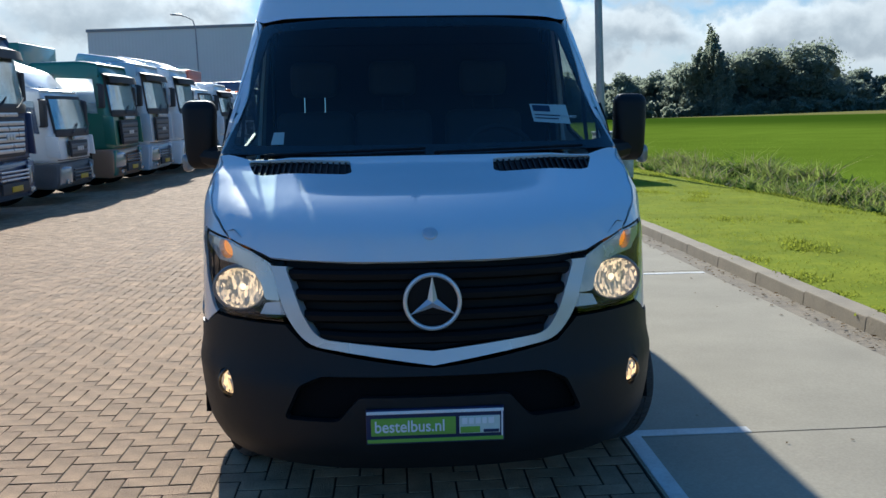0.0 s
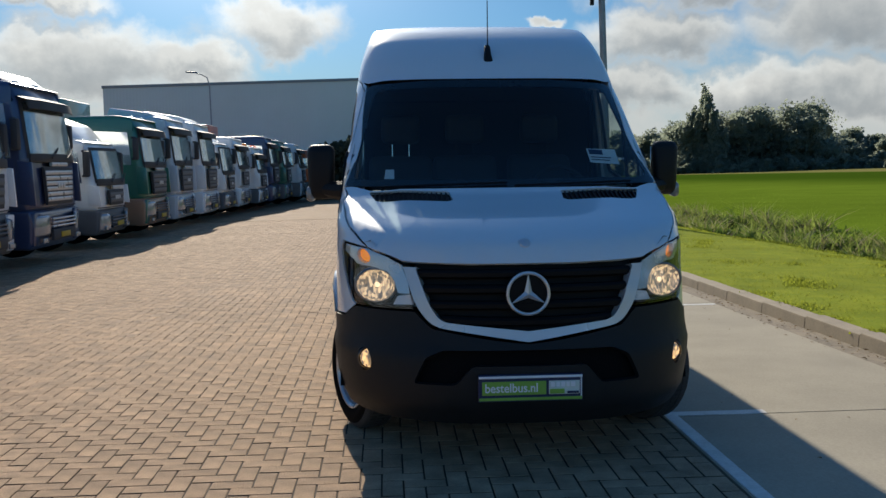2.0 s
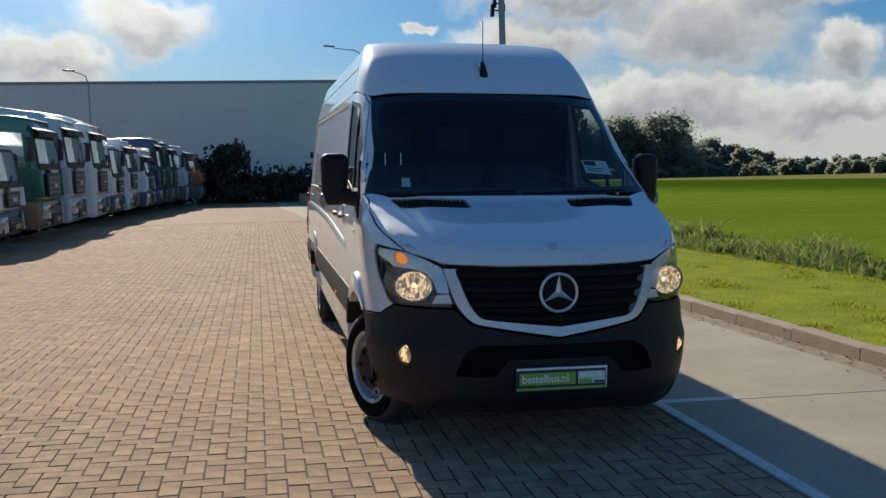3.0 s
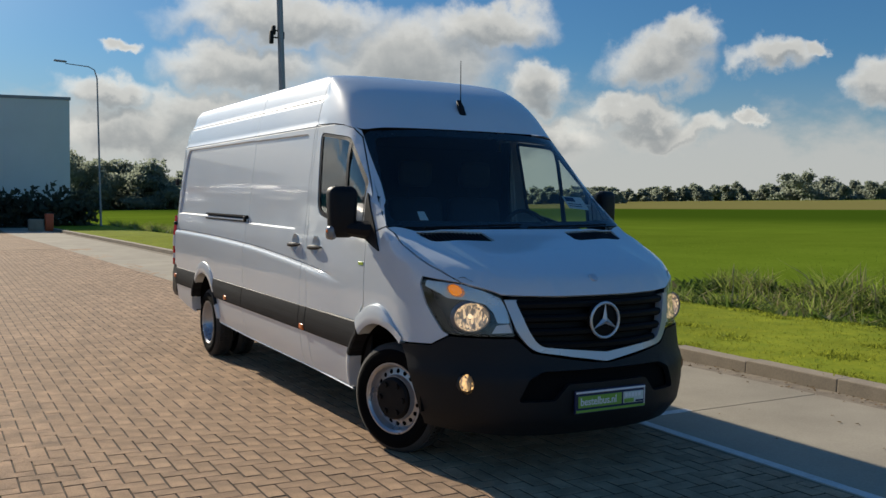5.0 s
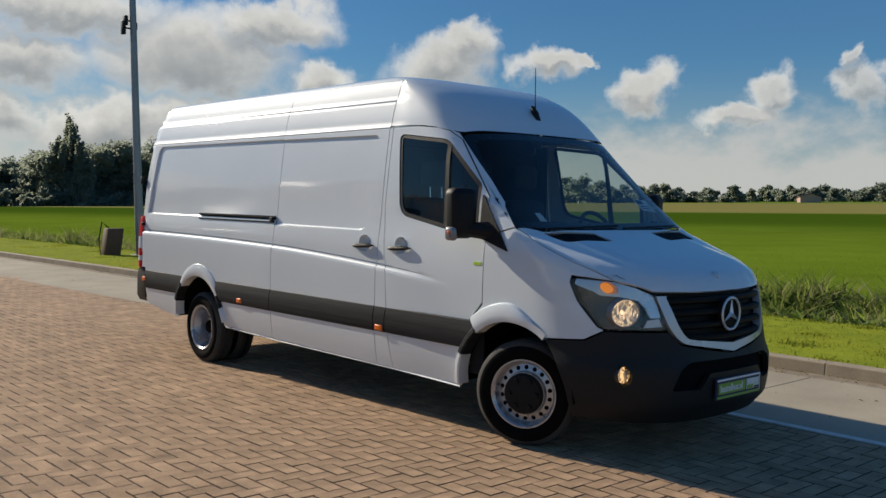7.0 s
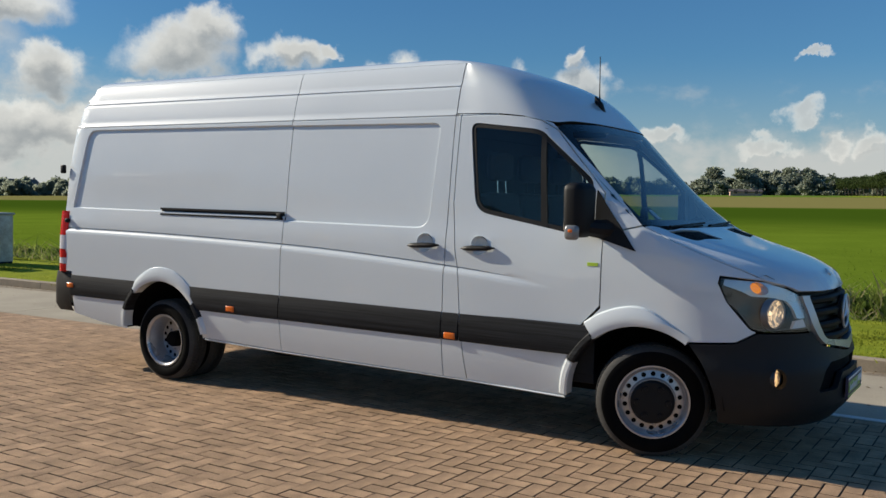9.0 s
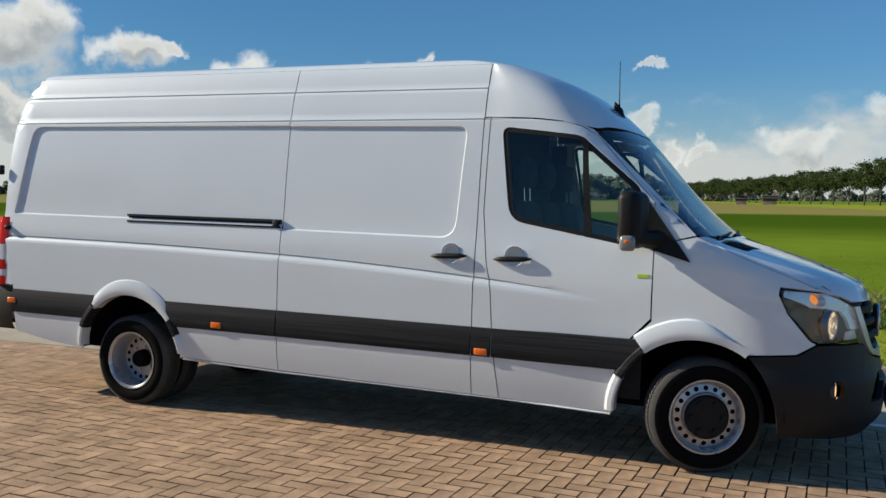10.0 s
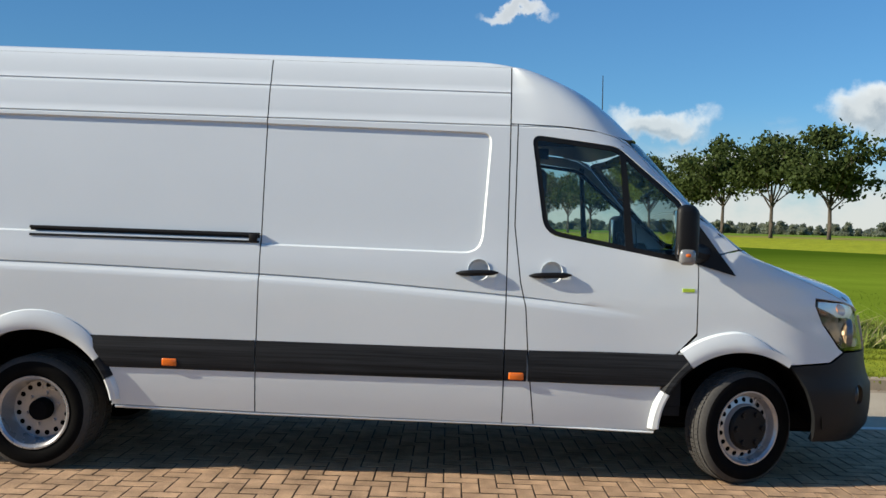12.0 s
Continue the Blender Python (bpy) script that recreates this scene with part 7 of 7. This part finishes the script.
def lorry(y, front, color, h, floor=1.0, bumper=LORRY_GREY, visor=True, deflector=0.0, slats=5, grille_mat=None, low=False, beacon=False, lower=None, box_color=None, label="lorry", wide=2.46):
    """A cab-over lorry facing +x, its front at x = front. h: cab roof height; deflector: height of the fairing above it."""
    paint = lorry_paint(color)
    z0 = pave_z(front, y)
    ob = thing("lorry", (0, 0, 0), label, "lorry", "row of parked lorries")
    w = wide / 2
    ws0 = floor + (h - floor) * (.40 if not low else .38)
    ws1 = h - (.42 if not low else .28)
    bm = bmesh.new()
    vs = prism(bm, [(-2.0, floor), (-.02, floor), (0, floor + .25), (-.02, ws0), (-.15, ws1), (-.34, h - .06), (-.75, h), (-2.0, h - .02)], -w, w, .11, 4)
    for v in vs:
        if v.co.x > -.35:
            v.co.x -= .16 * (abs(v.co.y) / w) ** 4
            v.co.y *= 1 - .04 * ease(ws0, h, v.co.z)
    cabm = part("cab", bm, paint, ob)
    # dark panel under the windscreen, on which the wipers lie
    bm = bmesh.new()
    bar(bm, w, w * .92, ws0 - .05, ws0 + .11, .004, None, .03)
    part("wiper_panel", bm, LORRY_DARK, cabm)
    # black seal round the windscreen
    bm = bmesh.new()
    prev = None
    for k in range(13):
        yy = -w * .955 + 1.91 * w * k / 12
        cur = []
        for q in range(5):
            zz = ws0 + .02 + (ws1 + .09 - ws0 - .02) * q / 4
            cur.append(bm.verts.new((-.02 - (zz - ws0) / (ws1 - ws0) * .13 + .006 - .16 * (abs(yy) / w) ** 4, yy * (1 - .008 * q), zz)))
        if prev:
            for q in range(4):
                bm.faces.new((prev[q], cur[q], cur[q + 1], prev[q + 1]))
        prev = cur
    bmesh.ops.recalc_face_normals(bm, faces=bm.faces)
    part("windscreen_seal", bm, LORRY_DARK, cabm)
    # windscreen, side windows
    bm = bmesh.new()
    n = 14
    prev = None
    for k in range(n + 1):
        yy = -w * .90 + 1.80 * w * k / n
        cur = []
        for q in range(5):
            f = q / 4
            zz = ws0 + .08 + (ws1 + .02 - ws0 - .08) * f
            xx = -.02 - (zz - ws0) / (ws1 - ws0) * .13 + .014 - .16 * (abs(yy) / w) ** 4
            cur.append(bm.verts.new((xx, yy * (1 - .03 * f), zz)))
        if prev:
            for q in range(4):
                bm.faces.new((prev[q], cur[q], cur[q + 1], prev[q + 1]))
        prev = cur
    bmesh.ops.solidify(bm, geom=bm.faces[:], thickness=.01)
    bmesh.ops.recalc_face_normals(bm, faces=bm.faces)
    part("windscreen", bm, LORRY_GLASS, cabm, "windscreen mirroring the sky")
    for s in (-1, 1):
        bm = bmesh.new()
        vs = prism(bm, [(-1.35, ws0 + .1), (-.42, ws0 + .02), (-.50, ws1 - .02), (-1.35, ws1 + .02)], s * (w - .01), s * (w + .012), .0)
        part("side_window", bm, LORRY_GLASS, cabm, "dark side window")
        bm = bmesh.new()
        prism(bm, [(-1.42, floor + .02), (-1.40, floor + .02), (-1.40, ws1 + .1), (-1.42, ws1 + .1)], s * (w - .005), s * (w + .006))
        part("door_seam", bm, LORRY_DARK, cabm)
        bm = bmesh.new()
        box(bm, (-1.33, s * (w + .012) - .012, ws0 - .16), (-1.15, s * (w + .012) + .012, ws0 - .11), .008)
        part("door_handle", bm, LORRY_DARK, cabm)
        # mirrors: tall main mirror and a wide-angle one
        bm = bmesh.new()
        box(bm, (-.33, s * (w + .14) - .085, ws0 + .16), (-.20, s * (w + .14) + .085, ws0 + .72), .04, 2)
        tube(bm, [(-.4, s * (w - .02), ws0 + .72), (-.28, s * (w + .12), ws0 + .72)], .025, 6)
        tube(bm, [(-.4, s * (w - .02), ws0 + .18), (-.28, s * (w + .12), ws0 + .18)], .025, 6)
        part("door_mirror", bm, LORRY_DARK, ob, "dark mirror housing")
        # steps and mudguard
        bm = bmesh.new()
        prism(bm, [(-.55, .38), (-.10, .38), (-.06, floor), (-.60, floor)], s * (w - .30), s * (w - .02), .03)
        part("step_panel", bm, paint if not low else LORRY_GREY, ob)
        bm = bmesh.new()
        lathe(bm, (-1.32, s * (w - .17), .50), (0, s, 0), [(-.15, .28), (-.15, .47), (-.11, .50), (.11, .50), (.15, .47), (.15, .29), (.06, .25), (.04, .12), (.10, .10), (.10, 0)], 28)
        part("front_wheel", bm, RUBBER, ob, "lorry wheel")
        bm = bmesh.new()
        prev = None
        for k in range(13):
            a = radians(10 + 160 * k / 12)
            cur = [bm.verts.new((-1.32 + .58 * math.cos(a), s * yy, .50 + .56 * math.sin(a))) for yy in (w - .36, w - .01)]
            if prev:
                bm.faces.new((prev[0], prev[1], cur[1], cur[0]))
            prev = cur
        part("mudguard", bm, LORRY_GREY, ob)
        bm = bmesh.new()
        lathe(bm, (-5.2, s * (w - .32), .50), (0, s, 0), [(-.28, .28), (-.28, .48), (.28, .48), (.28, .30), (.05, .25), (.05, 0)], 20)
        part("rear_wheel", bm, RUBBER, ob, "lorry wheel")
    # front panel: grille with slats
    gm = grille_mat or LORRY_GREY
    gw = w * (.62 if not low else .50)
    g0, g1 = floor + .12, ws0 - .14
    bm = bmesh.new()
    bar(bm, w, gw, g0, g1, .005, gw * .86)
    grl = part("grille", bm, LORRY_DARK, ob, "dark slatted front grille")
    for k in range(slats):
        zz = g0 + .05 + (g1 - g0 - .1) * (k + .5) / slats
        bm = bmesh.new()
        hs = (g1 - g0 - .1) / slats * .36
        f = (zz - g0) / (g1 - g0)
        bar(bm, w, gw * (.84 + .12 * f), zz - hs, zz + hs, .016, None, .03)
        part("grille_slat", bm, gm, grl)
    bm = bmesh.new()
    bar(bm, w, gw * .55, g1 + .02, g1 + .09, .012)
    part("name_bar", bm, PALE, ob, "bright bar above the grille")
    bm = bmesh.new()
    for k in range(3):
        box(bm, (.012, -.19 + .135 * k, (g0 + g1) / 2 - .045), (.030, -.08 + .135 * k, (g0 + g1) / 2 + .045), .008)
    part("maker_badge", bm, PALE, grl, "bright plain maker's badge")
    # seams of the front flap and the corner panels
    for zz in (g0 - .05, g1 + .15):
        bm = bmesh.new()
        for k in range(12):
            ya, yb = -w * .94 + 1.88 * w * k / 12, -w * .94 + 1.88 * w * (k + 1) / 12
            xa, xb = (.004 - .16 * (abs(q) / w) ** 4 for q in (ya, yb))
            q = [bm.verts.new(p) for p in ((xa, ya, zz), (xb, yb, zz), (xb, yb, zz + .018), (xa, ya, zz + .018))]
            bm.faces.new(q)
        part("panel_seam", bm, LORRY_DARK, cabm)
    for s in (-1, 1):
        bm = bmesh.new()
        prism(bm, [(-.30, floor + .15), (-.02, floor + .12), (-.06, ws0 - .05), (-.32, ws0 - .02)], s * (w - .04), s * (w + .018), .012)
        part("air_deflector", bm, paint, cabm)
    # bumper with lamps, lower grille and plate
    lp = lower or bumper
    bm = bmesh.new()
    vs = prism(bm, [(-.50, .34), (-.03, .32), (.035, .45), (.05, floor - .10), (.012, floor + .03), (-.50, floor + .03)], -w, w, .05, 3)
    for v in vs:
        v.co.x -= .16 * (abs(v.co.y) / w) ** 4
    bump = part("bumper", bm, lp, ob)
    for s in (-1, 1):
        bm = bmesh.new()
        vs = prism(bm, [(-.03, floor - .46), (.046, floor - .42), (.040, floor - .08), (-.04, floor - .04)], s * w * .58, s * w * .97, .04, 3)
        for v in vs:
            v.co.x += .012 - .16 * (abs(v.co.y) / w) ** 4
        part("headlamp", bm, LAMP_GREY, bump, "clear headlamp")
        bm = bmesh.new()
        box(bm, (-.02, s * w * .72 - .12, .43), (.012, s * w * .72 + .12, .52), .01)
        part("fog_lamp", bm, LAMP_GREY, bump)
    bm = bmesh.new()
    bar(bm, w, w * .48, .46, floor - .34, .054)
    part("lower_grille", bm, LORRY_DARK, bump)
    for k in range(3):
        bm = bmesh.new()
        zz = floor - .30 + .07 * k
        bar(bm, w, w * .50, zz, zz + .035, .062, None, .03)
        part("bumper_slat", bm, gm, bump)
    bm = bmesh.new()
    box(bm, (.052, -.24, .50), (.068, .24, .60), .004)
    part("number_plate", bm, YELLOW, bump, "yellow number plate")
    for s in (-.45, .35):
        bm = bmesh.new()
        tube(bm, [(.03, s, ws0 + .03), (-.0, s + .28, ws0 + .12), (-.03, s + .50, ws0 + .22)], .014, 5)
        part("wiper", bm, LORRY_DARK, ob)
    if visor:
        bm = bmesh.new()
        prev = None
        for k in range(13):
            yy = -w * .93 + 1.86 * w * k / 12
            c = -.16 * (abs(yy) / w) ** 4
            cur = [bm.verts.new((x + c, yy, z)) for x, z in ((-.22, ws1 + .13), (-.01, ws1 + .06), (.03, ws1 - .10), (.018, ws1 - .11), (-.03, ws1 + .03))]
            if prev:
                for q in range(4):
                    bm.faces.new((prev[q], prev[q + 1], cur[q + 1], cur[q]))
            prev = cur
        bmesh.ops.recalc_face_normals(bm, faces=bm.faces)
        part("sun_visor", bm, LORRY_DARK, ob, "smoked sun visor")
    if deflector:
        bm = bmesh.new()
        vs = prism(bm, [(-.55, h - .03), (-.85, h + deflector * .45), (-1.95, h + deflector), (-2.05, h - .03)], -w * .88, w * .88, .06, 3)
        part("roof_fairing", bm, paint, ob, "roof fairing")
    for s in (-.5, .5):
        bm = bmesh.new()
        box(bm, (-.62, s - .07, h - .06), (-.52, s + .07, h + .02), .02)
        part("roof_lamp", bm, WHITE_LENS, ob)
    if beacon:
        for s in (-.5, 0, .5):
            bm = bmesh.new()
            lathe(bm, (-.9, s, h), (0, 0, 1), [(0, .09), (.10, .08), (.14, .05), (.15, 0)], 14)
            part("beacon", bm, AMBER, ob, "amber beacon")
    # frame behind the cab, tank, and a load body where there is one
    bm = bmesh.new()
    for s in (-1, 1):
        box(bm, (-6.2, s * .42 - .05, .72), (-.4, s * .42 + .05, .95))
    box(bm, (-6.2, -.5, .78), (-6.0, .5, .9))
    cyl(bm, (-5.2, -.9, .5), (-5.2, .9, .5), .08)
    part("chassis_frame", bm, LORRY_DARK, ob)
    bm = bmesh.new()
    cyl(bm, (-2.4, -.92, .72), (-3.7, -.92, .72), .30, None, 20)
    part("fuel_tank", bm, PALE, ob)
    if box_color:
        bm = bmesh.new()
        box(bm, (-8.0, -1.25, 1.05), (-2.15, 1.25, 3.6), .03)
        part("load_box", bm, lorry_paint(box_color), ob)
    ob.location = (front, y, z0)
    return ob


WHITE_C, NAVY, GREEN_C, SILVER_C = (0.84, 0.85, 0.85), (0.035, 0.055, 0.13), (0.03, 0.16, 0.11), (0.58, 0.64, 0.70)
lorry(10.6, -7.3, (0.60, 0.34, 0.03), 2.9, slats=4, bumper=YELLOW, label="lorry with a yellow bumper")
lorry(13.95, -7.0, WHITE_C, 3.08, slats=3, visor=False, bumper=LORRY_GREY, grille_mat=LORRY_GREY, label="white lorry cab with a black grille and grey bumper")
lorry(17.0, -6.9, NAVY, 3.38, slats=6, grille_mat=PALE, bumper=lorry_paint(NAVY), deflector=.45, label="dark blue lorry cab with bright grille bars and a visor")
lorry(20.7, -6.9, WHITE_C, 2.45, floor=.85, low=True, slats=2, deflector=.75, visor=False, bumper=LORRY_GREY, grille_mat=LORRY_GREY, wide=2.25, label="small white lorry cab with a roof fairing")
lorry(24.2, -6.73, GREEN_C, 3.15, slats=4, bumper=LORRY_GREY, lower=lorry_paint((.36, .20, .12)), deflector=.0, label="dark green lorry cab with a brown bumper", box_color=GREEN_C)
lorry(27.3, -6.64, SILVER_C, 3.30, slats=4, bumper=lorry_paint(SILVER_C), deflector=.25, beacon=False, label="silver blue lorry cab with roof lamps")
lorry(30.4, -6.45, WHITE_C, 3.30, slats=5, bumper=lorry_paint(WHITE_C), deflector=.35, label="white lorry cab with a roof fairing")
lorry(33.4, -6.33, WHITE_C, 2.75, floor=.9, low=True, slats=3, deflector=.6, visor=False, label="white lorry cab with a grey bumper")
lorry(36.2, -6.2, WHITE_C, 3.0, slats=4, bumper=lorry_paint(WHITE_C), visor=True, label="white lorry cab with a visor")
lorry(38.9, -5.84, WHITE_C, 2.7, floor=.9, slats=3, beacon=True, box_color=(0.50, 0.09, 0.03), label="white lorry cab before an orange load body")
lorry(41.6, -5.63, NAVY, 3.2, slats=4, bumper=lorry_paint(NAVY), label="dark blue lorry cab with grey steps")
lorry(44.2, -5.33, GREEN_C, 3.1, slats=4, label="dark green lorry cab")
lorry(46.8, -4.85, SILVER_C, 3.0, slats=4, label="pale blue lorry cab")
lorry(49.3, -4.3, (0.45, 0.10, 0.03), 2.7, slats=3, label="orange lorry cab at the row's end")

# ---- the paving's bricks, laid in herringbone ----
BW, BL, JW = .105, .210, .0092


def brick_shape(along_x, seed):
    """One brick about its own middle, with chamfered, slightly uneven top edges."""
    hx, hy = (BL / 2, BW / 2) if along_x else (BW / 2, BL / 2)
    hx, hy = hx - JW / 2, hy - JW / 2
    r = random.Random(seed)
    c = .0018
    v = [(sx * hx, sy * hy, -.02) for sx, sy in ((-1, -1), (1, -1), (1, 1), (-1, 1))]
    v += [(sx * hx, sy * hy, -.0022 + r.uniform(-.0008, .0006)) for sx, sy in ((-1, -1), (1, -1), (1, 1), (-1, 1))]
    v += [(sx * (hx - c), sy * (hy - c), r.uniform(-.0007, .0007)) for sx, sy in ((-1, -1), (1, -1), (1, 1), (-1, 1))]
    f = []
    for b in (0, 4):
        f += [(b + i, b + (i + 1) % 4, b + 4 + (i + 1) % 4, b + 4 + i) for i in range(4)]
    f.append((8, 9, 10, 11))
    return v, f


shapes = {(o, k): brick_shape(o, k) for o in (True, False) for k in range(4)}
single = {}
for key, (v, f) in shapes.items():
    me = bpy.data.meshes.new("brick")
    me.from_pydata(v, [], f)
    me.materials.append(BRICK)
    me.materials.append(JOINT)
    me.polygons.foreach_set("material_index", [1] * 4 + [0] * 5)
    single[key] = me
rb = random.Random(11)
verts, faces = [], []
i0, i1 = math.floor(PAVE_X0 / BW), round(PAVE_X1 / BW)
j0, j1 = math.ceil(PAVE_Y0 / BW), math.floor(PAVE_Y1 / BW)
made = 0
for i in range(i0, i1):
    for j in range(j0, j1 + 1):
        c = (i + j) % 4
        if c not in (0, 2):
            continue
        flat = c == 0
        x = (i + (1 if flat else .5)) * BW
        y = (j + (.5 if flat else 1)) * BW
        cut = flat and i == i1 - 1
        if i > i1 - 1 or y > PAVE_Y1 - .05:
            continue
        z = pave_z(x, y) + rb.uniform(-.0012, .0012) + .004 * noise.noise((x * .6, y * .6, 0))
        k = rb.randrange(4)
        if -2.55 < x < -.95 and 2.0 < y < 6.1 and made < 300:
            ob = new("brick", single[(flat, k)])
            ob.location = (x, y, z)
            ob.rotation_euler = (rb.uniform(-.006, .006), rb.uniform(-.006, .006), rb.uniform(-.008, .008))
            ob.parent = paving
            made += 1
        else:
            v, f = shapes[(flat, k)]
            s = len(verts)
            tx, ty = rb.uniform(-.006, .006), rb.uniform(-.006, .006)
            if cut:
                v = [(a if a < 0 else a - BW, b, q) for a, b, q in v]
            verts += [(x + a, y + b, z + q + tx * a + ty * b) for a, b, q in v]
            faces += [tuple(s + t for t in ff) for ff in f]
me = bpy.data.meshes.new("bricks_rest")
me.from_pydata(verts, [], faces)
me.materials.append(BRICK)
me.materials.append(JOINT)
me.polygons.foreach_set("material_index", ([1] * 4 + [0] * 5) * (len(faces) // 9))
ob = tagged(new("paving_bricks", me), kind="stuff")
ob.parent = paving
